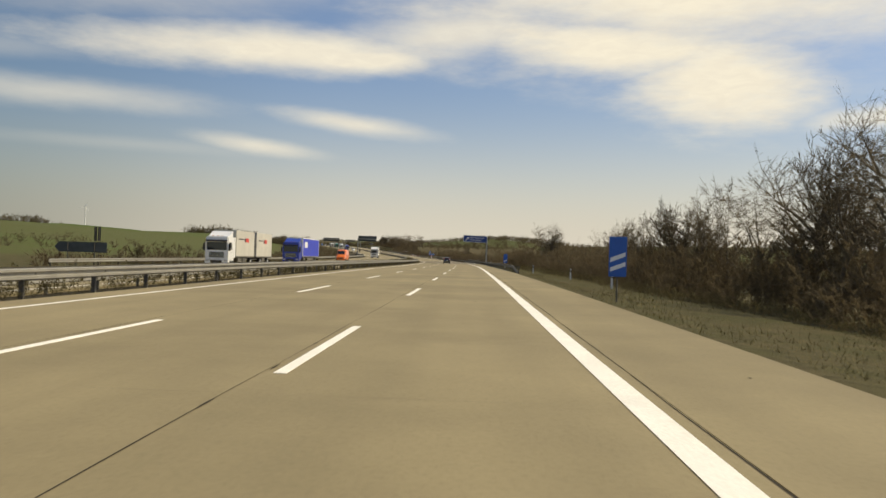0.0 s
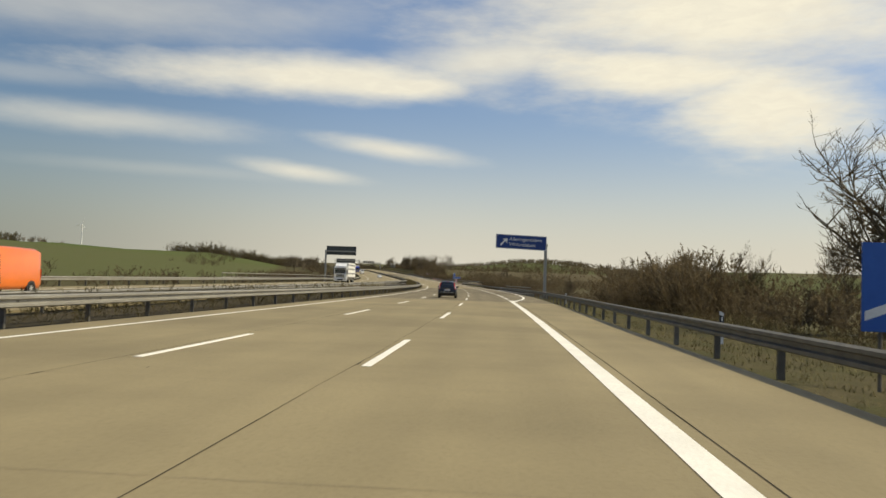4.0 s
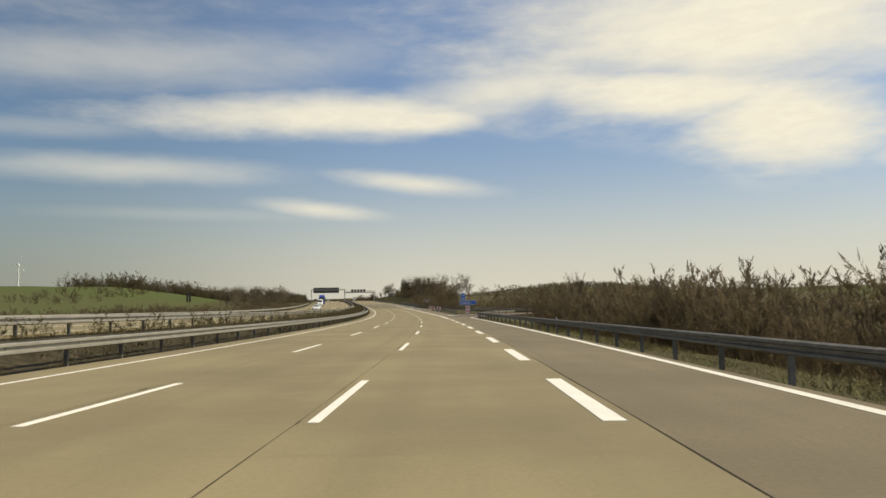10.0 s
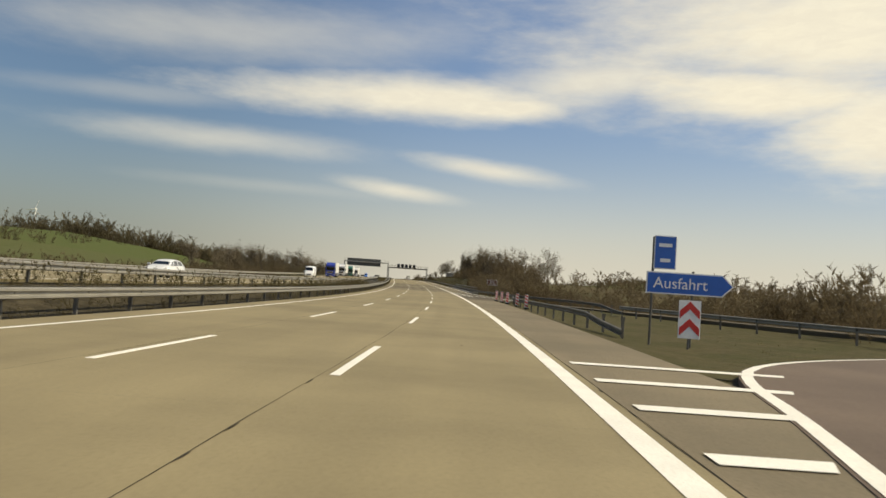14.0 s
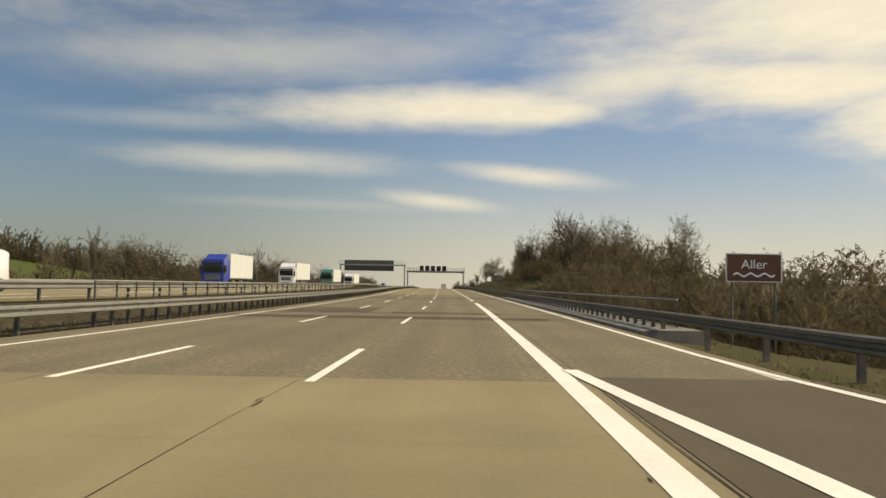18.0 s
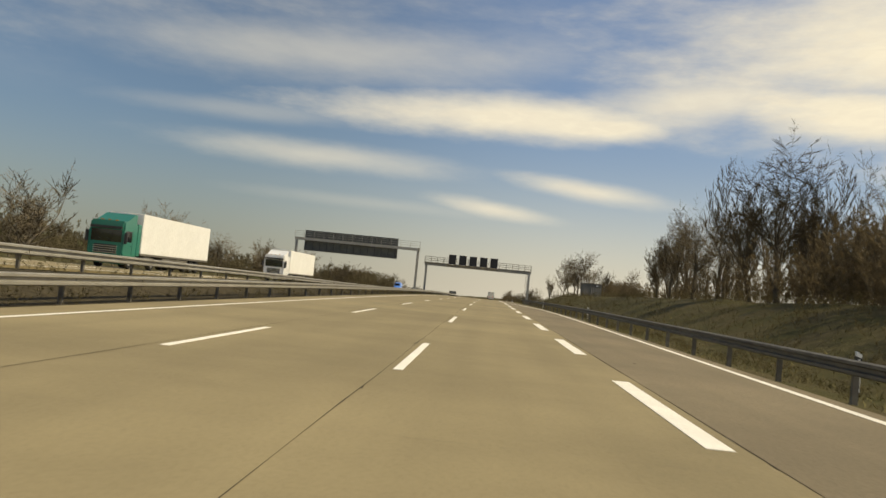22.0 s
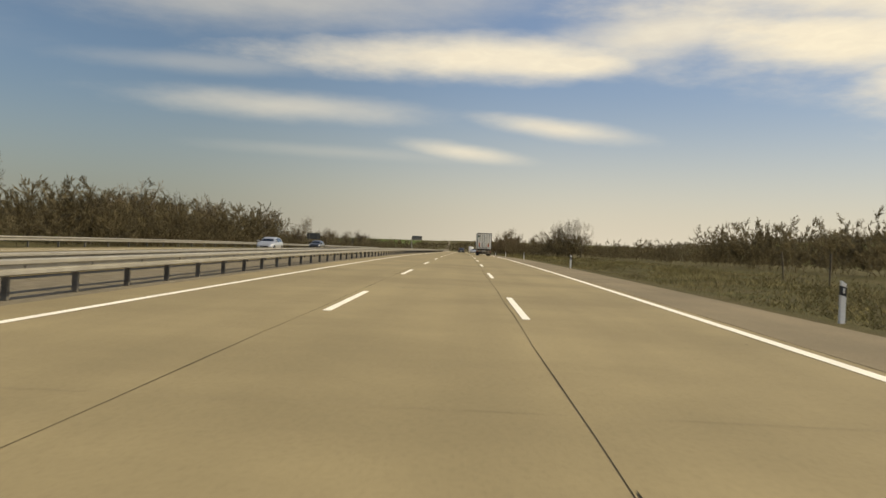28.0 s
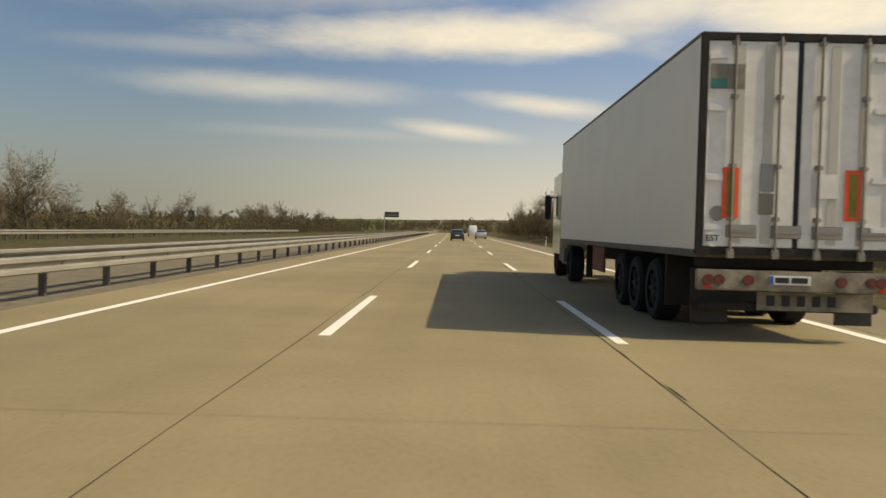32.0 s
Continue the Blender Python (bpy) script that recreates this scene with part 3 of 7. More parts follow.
def box_arrays(hx, hy, h):
    v = [(-hx, -hy, 0), (hx, -hy, 0), (hx, hy, 0), (-hx, hy, 0), (-hx, -hy, h), (hx, -hy, h), (hx, hy, h), (-hx, hy, h)]
    return v, [(4, 5, 6, 7), (0, 1, 5, 4), (1, 2, 6, 5), (2, 3, 7, 6), (3, 0, 4, 7)]


build_road()


def build_ramps():
    """Exit ramp bending away to the right, entry ramp coming back in, and their painted wedges."""
    ramp = empty("exit_ramp", Matrix(), "reddish asphalt exit ramp curving away from the motorway", "road", kind="structure")
    inner = lambda s: 2.3 + 2.9 * smooth(428, 446, s) + 30 * smooth(441, 475, s) ** 1.3
    outer = lambda s: 5.75 + 6.0 * smooth(414, 448, s) + 38 * smooth(436, 470, s) ** 1.2
    strip("ramp_widening", SHOULDER, 404, 424, lambda s: edge_right(s) - 0.03, outer, 0.004, 2.0, 0.3, ramp)
    strip("ramp_surface", RED_ASPHALT, 424, 470, lambda s: np.minimum(inner(s), outer(s) - 0.2), outer, 0.012, 1.5, 0.12, ramp, across=4)
    strip("edge_line", PAINT, 430, 468, lambda s: inner(s) + 0.05, lambda s: inner(s) + 0.3, 0.02, 1.5, 0.0, ramp)
    strip("edge_line", PAINT, 404, 466, lambda s: outer(s) - 0.55, lambda s: outer(s) - 0.33, 0.02, 1.5, 0.0, ramp)
    for k in range(4):
        s = 436.0 + 3.2 * k
        strip("wedge_stripe", PAINT, s, s + 0.5, 2.35, lambda q: 3.4 + 0.35 * (q - 436), 0.018, 1.0, 0.0, ramp)
    entry = empty("entry_ramp", Matrix(), "dark asphalt entry ramp joining the motorway", "road", kind="structure")
    curb = lambda s: np.interp(s, [515, 527, 536, 540.5, 544.3, 553, 568.6], [14.6, 12.6, 9.7, 8.7, 8.0, 7.1, 5.8])
    strip("ramp_surface", DARK_ASPHALT, 524, 568, lambda s: 2.25 + 0 * s, curb, 0.008, 2.0, 0.1, entry)
    strip("ramp_approach", DARK_ASPHALT, 480, 530, lambda s: 9.0 + 0.4 * (530 - s), lambda s: 11.4 + 0.45 * (530 - s), -0.02, 5.0, 0.8, entry)
    tip = lambda s: np.interp(s, [530, 539, 541, 542.2, 544.7, 547.4, 550, 556, 562, 565, 569], [9.8, 7.18, 6.4, 5.85, 5.2, 4.6, 4.15, 3.4, 2.84, 2.5, 2.12])
    strip("wedge_line", PAINT, 530, 569, lambda s: tip(s) - 0.14, lambda s: tip(s) + 0.14, 0.016, 1.0, 0.0, entry)
    strip("edge_line", PAINT, 528, 572, lambda s: np.interp(s, [527, 536, 540.5, 544.3, 553, 568.6, 572], [12.0, 9.2, 8.25, 7.6, 6.7, 5.4, 5.35]) - 0.1,
          lambda s: np.interp(s, [527, 536, 540.5, 544.3, 553, 568.6, 572], [12.0, 9.2, 8.25, 7.6, 6.7, 5.4, 5.35]) + 0.1, 0.016, 1.5, 0.0, entry)
    for s in (543.0, 545.1, 547.7, 550.5, 553.1, 555.6):
        far_d = float(tip(np.array(s - 0.4)))
        reach = far_d - LR
        way = [(LR + 0.1, s), (LR + 0.62 * reach, s - 0.46 * reach), (far_d, s - 0.22 * reach)]
        for (da, sa), (db, sb) in zip(way, way[1:]):
            v = [road_np(ss, dd, 0.014) for dd, ss in ((da, sa), (da, sa + 0.38), (db, sb + 0.38), (db, sb))]
            link("wedge_stripe", mesh_from("wedge_stripe", v, [(0, 3, 2, 1)], PAINT), entry)


build_ramps()


def build_opposite():
    other = empty("opposite_road", Matrix(), "pale concrete carriageway for oncoming traffic", "road", kind="structure")
    zz = lambda s: opp_z(s)
    strip("carriageway_concrete", CONCRETE, E0 - 10, 1400, -31.6, -16.2, zz, 10.0, 0.15, other, across=2)
    zl = lambda s: opp_z(s) + 0.007
    for d in (-17.3, -28.7):
        strip("edge_line", PAINT, E0, 1400, d - 0.1, d + 0.1, zl, 8.0, 0.0, other)
    dash = mesh_from("lane_dash", *box_arrays(0.075, 3.0, 0.007), PAINT)
    for s in np.arange(-20, 1300, 18.0):
        for d in (-21.1, -24.9):
            link("lane_dash", dash, other, at_road(s, d, float(opp_z(s))))


build_opposite()

# guard rails
BEAM = [(0.0, 0.0), (0.08, 0.03), (0.08, 0.09), (0.0, 0.118), (0.0, 0.192), (0.08, 0.22), (0.08, 0.28), (0.0, 0.31), (-0.012, 0.31), (0.066, 0.275), (0.066, 0.228), (-0.012, 0.198), (-0.012, 0.112), (0.066, 0.082), (0.066, 0.035), (-0.012, 0.0)]


def beam(name, s0, s1, d, z, side, parent, mat=ZINC, step=4.0):
    """A W-shaped beam along the road; side 1 bulges to the right, -1 to the left."""
    ss = np.linspace(s0, s1, max(int((s1 - s0) / step), 2) + 1)
    v, f = sweep([(o * side, h) for o, h in BEAM], ss, d, z)
    return link(name, mesh_from(name, v, f, mat), parent)


def post_mesh():
    bm = box(-0.06, -0.045, -0.3, 0.06, 0.045, 0.66)
    box(-0.085, -0.05, 0.5, 0.085, 0.05, 0.68, 0.0, bm)
    me = bpy.data.meshes.new("post")
    bm.to_mesh(me)
    bm.free()
    me.materials.append(ZINC_DARK)
    return me


POST = post_mesh()
SPACER = mesh_from("spacer", [(x, y, 0.55 + h) for h in (0, 0.06) for x, y in ((-0.37, -0.03), (0.37, -0.03), (0.37, 0.03), (-0.37, 0.03))],
                   [(0, 3, 2, 1), (4, 5, 6, 7), (0, 1, 5, 4), (1, 2, 6, 5), (2, 3, 7, 6), (3, 0, 4, 7)], ZINC_DARK)


BRIDGES = [(240.0, 292.0), (581.0, 647.0)]


def guard_rail(label, s0, s1, d, beams, spacing=4.0, z=None, posts=True, mat=ZINC, rise=True, dense=False):
    rail = empty("guard_rail", Matrix(), label, "guard rail", kind="structure")
    for off, side, h in beams:
        beam("beam", s0, s1, (lambda s, o=off: d(s) + o) if callable(d) else d + off, (lambda s, hh=h: z(s) + hh) if z else (lambda s, hh=h: hh - (hh + 0.12) * (ramp_in(s, s0) if rise else 0.0)), side, rail, mat)
    if posts:
        closer = [s for a, b in BRIDGES for s in np.arange(a, b, 1.33) if s0 < a and b < s1] if dense else []
        for s in [*(s for s in np.arange(s0 + 0.5, s1, spacing) if not (dense and any(a - 1 < s < b + 1 for a, b in BRIDGES))), *closer]:
            dd = float(d(np.array(s))) if callable(d) else d
            link("post", POST, rail, at_road(s, dd, float(z(s)) if z else 0.0))
            if len(beams) > 1:
                link("spacer", SPACER, rail, at_road(s, dd, float(z(s)) if z else 0.0))
    else:
        v, f = [], []
        pv, pf = box_arrays(0.06, 0.035, 0.6)
        for s in np.arange(s0 + 0.5, s1, spacing):
            dd = float(d(np.array(s))) if callable(d) else d
            base = np.array(road_np(s, dd, float(z(s)) if z else 0.0))
            f += [tuple(i + len(v) for i in q) for q in pf]
            v += [base + np.array(p) for p in pv]
        tagged(link("post_row", mesh_from("post_row", v, f, ZINC_DARK), rail), kind="stuff")
    return rail


def ramp_in(s, s0):
    """Rails that begin along the verge rise out of the ground over their first 10 m."""
    return (1 - smooth(s0, s0 + 10, s)) if s0 > 0 else 0 * s


right_line = lambda s: np.interp(s, [80, 150, 215, 400, 420], [5.15, 5.15, 6.55, 6.55, 6.7])
guard_rail("double-sided galvanised guard rail on the median edge", E0, 866, -11.6, [(0.36, 1, 0.42), (-0.36, -1, 0.42)], 4.0, dense=True)
guard_rail("double-sided galvanised guard rail beside the paved median", 866, 1250, -11.6, [(0.36, 1, 0.42), (-0.36, -1, 0.42)], 2.67, rise=False)
# right-hand beams face away from the sun; their shade is put into darker steel
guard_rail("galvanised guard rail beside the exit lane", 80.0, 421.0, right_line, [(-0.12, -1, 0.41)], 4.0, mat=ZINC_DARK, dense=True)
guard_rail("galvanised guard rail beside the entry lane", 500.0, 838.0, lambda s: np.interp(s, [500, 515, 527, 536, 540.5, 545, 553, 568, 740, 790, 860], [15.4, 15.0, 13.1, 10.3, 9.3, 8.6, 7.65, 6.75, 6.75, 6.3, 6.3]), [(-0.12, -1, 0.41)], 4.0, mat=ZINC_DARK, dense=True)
guard_rail("galvanised guard rail across the median", E0, 1250, -15.3, [(-0.15, -1, 0.44), (0.15, 1, 0.44)], 4.0, lambda s: opp_z(s) - 0.05, False)
guard_rail("galvanised guard rail on the far verge", 60, 640, -32.4, [(0.12, 1, 0.44)], 4.0, lambda s: opp_z(s), False)
guard_rail("galvanised guard rail on the far verge", 900, 1150, -32.4, [(0.12, 1, 0.44)], 4.0, lambda s: opp_z(s), False)


def ramp_rail():
    rail = empty("guard_rail", Matrix(), "curved galvanised guard rail along the exit ramp", "guard rail", kind="structure")
    ss = np.linspace(421, 447, 14)
    d = lambda s: 6.7 + 5.6 * smooth(418, 448, s) + 18 * smooth(438, 464, s) ** 1.2
    v, f = sweep([(-o, h) for o, h in BEAM], ss, lambda s: d(s) - 0.12, 0.41)
    link("beam", mesh_from("beam", v, f, ZINC), rail)
    for s in np.arange(423, 447, 2.4):
        link("post", POST, rail, at_road(s, float(d(np.array(s))), 0.0))
    far = empty("guard_rail", Matrix(), "guard rail along the far side of the ramp", "guard rail", kind="structure")
    ss = np.linspace(452, 500, 14)
    d2 = lambda s: np.interp(s, [452, 476, 500], [30.0, 21.0, 15.0])
    v, f = sweep([(-o, h) for o, h in BEAM], ss, d2, 0.41)
    link("beam", mesh_from("beam", v, f, ZINC), far)
    for s in np.arange(453, 500, 4.0):
        link("post", POST, far, at_road(s, float(d2(np.array(s))), 0.0))


ramp_rail()
# again the darker beam colour stands in for the shaded side
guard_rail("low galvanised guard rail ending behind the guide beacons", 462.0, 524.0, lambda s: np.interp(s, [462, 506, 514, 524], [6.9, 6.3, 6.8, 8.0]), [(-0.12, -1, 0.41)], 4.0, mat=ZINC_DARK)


def bridge_railing(s0, s1, d, label, z=None):
    """A steel parapet: handrail, knee rail and upright bars."""
    rail = empty("bridge_railing", Matrix(), label, "railing", kind="structure")
    zz = z or (lambda s: 0 * s)
    ss = np.linspace(s0, s1, max(int((s1 - s0) / 6), 2))
    for name, h, r in (("handrail", 1.05, 0.05), ("knee_rail", 0.55, 0.025), ("foot_rail", 0.15, 0.025)):
        ring = [(r * math.cos(a), h + r * math.sin(a)) for a in np.linspace(0, 2 * math.pi, 9)[:-1]]
        v, f = sweep(ring, ss, d, zz)
        link(name, mesh_from(name, v, f, ZINC, None, True), rail)
    bm = box(-0.03, -0.03, -0.1, 0.03, 0.03, 1.04)
    me = bpy.data.meshes.new("upright")
    bm.to_mesh(me)
    bm.free()
    me.materials.append(ZINC_DARK)
    for s in np.arange(s0, s1 + 0.1, 2.0):
        link("upright", me, rail, at_road(s, d, float(zz(s))))


bridge_railing(240.5, 291.0, 7.45, "galvanised bridge railing over the river valley")
bridge_railing(582.0, 646.5, 7.45, "galvanised bridge railing over the river")
bridge_railing(222.0, 352.0, -33.2, "galvanised railing beside the far carriageway", lambda s: opp_z(s) + 0.25)
bridge_railing(236.0, 292.5, -13.9, "galvanised railing between the valley bridge decks", lambda s: opp_z(s) * 0.5)
bridge_railing(586.0, 646.0, -13.9, "galvanised railing between the bridge decks", lambda s: opp_z(s) * 0.5)
for a, b in ((238, 293), (580, 648)):
    v, f = sweep([(-1.4, -0.8), (0.45, -0.8), (0.45, 0.14), (-1.28, 0.14), (-1.4, 0.1)], np.linspace(a, b, 9), 7.3, 0.0)
    deck = link("bridge_kerb", mesh_from("bridge_kerb", v, f, CONCRETE_BLOCK))
    tagged(deck, "cast concrete bridge kerb under the railing", "bridge", kind="structure")


# gantries and signs
def beam_rails(parent, x0, x1, y, z, n, mat):
    """A catwalk railing: three bars and posts."""
    for h in (0.35, 0.7, 1.05):
        part("railing_bar", tube((x0, y, z + h), (x1, y, z + h), 0.022, sides=6), mat, parent)
    for k in range(n + 1):
        x = x0 + (x1 - x0) * k / n
        part("railing_post", box(x - 0.025, y - 0.025, z - 0.3, x + 0.025, y + 0.025, z + 1.07), mat, parent)


def lane_gantry():
    g = empty("sign_gantry", at_road(828.6, -2.95, 0.0), "grey steel gantry with five dark lane displays and a catwalk", "gantry")
    x0, x1 = -10.0, 9.9
    for x in (-9.65, 9.6):
        part("column", box(x - 0.2, -0.22, 0.0, x + 0.2, 0.22, 5.45, 0.02), STEEL_GREY, g)
        part("base_plate", box(x - 0.4, -0.45, 0.0, x + 0.4, 0.45, 0.45, 0.02), CONCRETE_BLOCK, g)
        for bx in (-0.3, -0.1, 0.1, 0.3):
            part("anchor_bolt", tube((x + bx, -0.36, 0.45), (x + bx, -0.36, 0.56), 0.025, sides=6), ZINC_DARK, g)
    part("beam", box(x0, -0.3, 5.42, x1, 0.3, 5.95, 0.015), STEEL_GREY, g)
    part("catwalk", box(x0, -0.55, 5.95, x1, 0.65, 6.02), ZINC_DARK, g)
    beam_rails(g, x0, x1, -0.5, 6.02, 17, ZINC_DARK)
    beam_rails(g, x0, x1, 0.62, 6.02, 17, ZINC_DARK)
    for x in (x0, x1):
        for h in (0.35, 0.7, 1.05):
            part("railing_bar", tube((x, -0.5, 6.02 + h), (x, 0.62, 6.02 + h), 0.022, sides=6), STEEL_GREY, g)
    for k in range(5):
        x = -0.95 + 1.94 * (k - 2)
        disp = part("lane_display", box(x - 0.72, -0.95, 5.88, x + 0.72, -0.62, 7.78, 0.02), WHITE, g, "lane display, switched off")
        part("screen", box(x - 0.67, -0.962, 5.94, x + 0.67, -0.945, 7.72), PANEL_BLACK, disp)
        part("bracket", box(x - 0.75, -0.6, 5.5, x - 0.67, -0.2, 5.87), ZINC_DARK, g)
        part("bracket", box(x + 0.67, -0.6, 5.5, x + 0.75, -0.2, 5.87), ZINC_DARK, g)
        loop = bmesh.new()
        for i in range(8):
            a0, a1 = math.pi + math.pi * i / 8, math.pi + math.pi * (i + 1) / 8
            tube((x + 0.97 + 0.11 * math.cos(a0), -0.55, 6.75 + 0.16 * math.sin(a0)), (x + 0.97 + 0.11 * math.cos(a1), -0.55, 6.75 + 0.16 * math.sin(a1)), 0.018, sides=5, bm=loop)
        part("cable", loop, BLACK, g)
    for x in (9.05, 9.3):
        part("ladder_rail", box(x - 0.02, -0.1, 1.8, x + 0.02, -0.06, 6.0), STEEL_GREY, g)
    for k in range(15):
        part("ladder_rung", tube((9.05, -0.08, 1.95 + 0.28 * k), (9.3, -0.08, 1.95 + 0.28 * k), 0.015, sides=5), STEEL_GREY, g)
    for k in range(5):
        z = 2.6 + 0.7 * k
        part("ladder_hoop", tube((9.0, -0.5, z), (9.35, -0.5, z), 0.012, sides=5), STEEL_GREY, g)


lane_gantry()


def text_part(words, size, mat, parent, x, y, z, label=""):
    """Raised lettering that faces back along the road."""
    curve = bpy.data.curves.new("lettering", "FONT")
    curve.body, curve.size, curve.extrude, curve.align_x = words, size, 0.004, "LEFT"
    curve.materials.append(mat)
    ob = new("lettering", curve)
    ob.parent = parent
    ob.matrix_basis = pose(x, y, z, 90, 0, 0)
    return tagged(ob, label)


def display_gantry():
    """Gantry over the other carriageway with a wide display, seen from behind."""
    z0 = float(opp_z(813.8))
    g = empty("display_gantry", at_road(813.8, -23.6, 0.0), "grey steel gantry with a wide message display seen from its back", "gantry")
    for x in (-10.3, 10.6):
        part("column", box(x - 0.2, -0.2, z0 - 0.1, x + 0.2, 0.2, 7.2, 0.02), STEEL_GREY, g)
        part("base_plate", box(x - 0.4, -0.4, z0 - 0.1, x + 0.4, 0.4, z0 + 0.3, 0.02), CONCRETE_BLOCK, g)
    part("beam", box(-10.6, -0.25, 7.15, 10.9, 0.25, 7.62, 0.015), STEEL_GREY, g)
    beam_rails(g, -10.6, 10.9, -0.45, 7.62, 13, STEEL_GREY)
    disp = part("message_display", box(-9.05, 0.45, 5.55, 7.0, 0.85, 8.85, 0.03), PANEL_BACK, g, "back of a wide message display")
    for k in range(14):
        x = -8.7 + 15.35 * k / 13
        part("rib", box(x - 0.04, 0.38, 5.7, x + 0.04, 0.449, 8.7), PANEL_BLACK, disp)
    part("top_edge", box(-9.1, 0.4, 8.853, 7.05, 0.9, 8.93), BLACK, disp)
    part("lower_edge", box(-9.1, 0.4, 5.46, 7.05, 0.9, 5.547), ZINC, disp)


display_gantry()


def arm_display(s, label, x0=-34.1, w=7.1, z1=9.1):
    z0 = float(opp_z(s))
    g = empty("message_sign", at_road(s, x0, 0.0), label, "sign")
    part("mast", box(-0.2, -0.2, z0 - 0.6, 0.2, 0.2, z1 - 0.9, 0.02), STEEL_GREY, g)
    part("arm", box(-0.25, -0.18, z1 - 1.32, w, 0.18, z1 - 1.02, 0.01), STEEL_GREY, g)
    disp = part("message_display", box(0.1, 0.2, z1 - 2.05, w + 0.1, 0.5, z1, 0.02), PANEL_BACK, g)
    for k in range(8):
        part("rib", box(0.4 + (w - 0.7) * k / 7, 0.14, z1 - 1.95, 0.46 + (w - 0.7) * k / 7, 0.199, z1 - 0.1), PANEL_BLACK, disp)
    part("rim", box(0.05, 0.15, z1 + 0.003, w + 0.15, 0.55, z1 + 0.07), BLACK, disp)


arm_display(313.3, "dark message sign on a mast beside the far carriageway")


def exit_direction_sign():
    g = empty("direction_sign", at_road(230.6, 8.45, 0.0), "blue overhead direction sign with white letters on a cantilever mast", "sign")
    part("mast", box(-0.19, -0.2, -0.6, 0.19, 0.2, 7.15, 0.02), STEEL_GREY, g)
    part("footing", box(-0.5, -0.5, -1.2, 0.5, 0.5, 0.1, 0.03), CONCRETE_BLOCK, g)
    part("arm", box(-6.6, -0.13, 6.75, 0.25, 0.13, 7.05, 0.01), STEEL_GREY, g)
    board = part("board", plate([(-6.83, 6.34), (0.08, 6.14), (0.08, 8.09), (-6.83, 8.29)], -0.26, -0.18), WHITE, g, "blue board with a white rim")
    part("panel", plate([(-6.74, 6.43), (-0.01, 6.23), (-0.01, 8.0), (-6.74, 8.2)], -0.268, -0.25), SIGN_BLUE, board)
    tilt = math.degrees(math.atan2(-0.2, 6.91))
    for words, x, z in (("Alleringersleben", -5.0, 7.42), ("Wefensleben", -5.03, 6.71)):
        t = text_part(words, 0.68, WHITE, board, x, -0.272, z)
        t.matrix_basis = pose(x, -0.272, z, 90, 0, 0) @ pose(0, 0, 0, 0, 0, tilt)
    part("arrow_shaft", plate([(-6.28, 6.82), (-6.12, 6.68), (-5.5, 7.33), (-5.66, 7.47)], -0.28, -0.262), WHITE, board)
    part("arrow_head", plate([(-5.95, 7.62), (-5.2, 7.72), (-5.3, 6.98), (-5.45, 7.2), (-5.72, 7.47)], -0.281, -0.263), WHITE, board)


exit_direction_sign()


def brown_river_sign():
    g = empty("river_sign", at_road(583.5, 10.55, 0.0), "brown river name sign with white letters on two posts", "sign")
    for x in (-0.75, 0.75):
        part("post", tube((x, 0.05, -3.6), (x, 0.05, 2.6), 0.04), ZINC_DARK, g)
    board = part("board", box(-0.98, -0.02, 1.7, 0.98, 0.02, 2.72, 0.01), WHITE, g)
    part("panel", box(-0.94, -0.026, 1.74, 0.94, -0.019, 2.68), SIGN_BROWN, board)
    text_part("Aller", 0.46, WHITE, board, -0.45, -0.03, 2.18)
    pts = [(-0.72 + 1.44 * k / 24, 1.96 + 0.055 * math.sin(k / 24 * 2 * math.pi * 3)) for k in range(25)]
    part("wave", plate([(x, z - 0.035) for x, z in pts] + [(x, z + 0.035) for x, z in reversed(pts)], -0.033, -0.024), WHITE, board)


brown_river_sign()


def countdown_beacon(s, d, bars):
    g = empty("exit_beacon", at_road(s, d, 0.0), "blue exit countdown beacon with white slanted bars on a post", "sign", "exit beacons")
    part("post", tube((0, 0.04, -0.6), (0, 0.04, 1.9), 0.035), ZINC_DARK, g)
    board = part("board", box(-0.33, -0.015, 0.8, 0.33, 0.015, 2.3, 0.01), BEACON_BLUE, g)
    for k in range(bars):
        z = 0.98 + 0.36 * k
        part("slanted_bar", plate([(-0.28, z), (0.28, z + 0.22), (0.28, z + 0.38), (-0.28, z + 0.16)], -0.022, -0.014), WHITE, board)


countdown_beacon(29.8, 5.7, 2)
countdown_beacon(136.0, 6.6, 1)


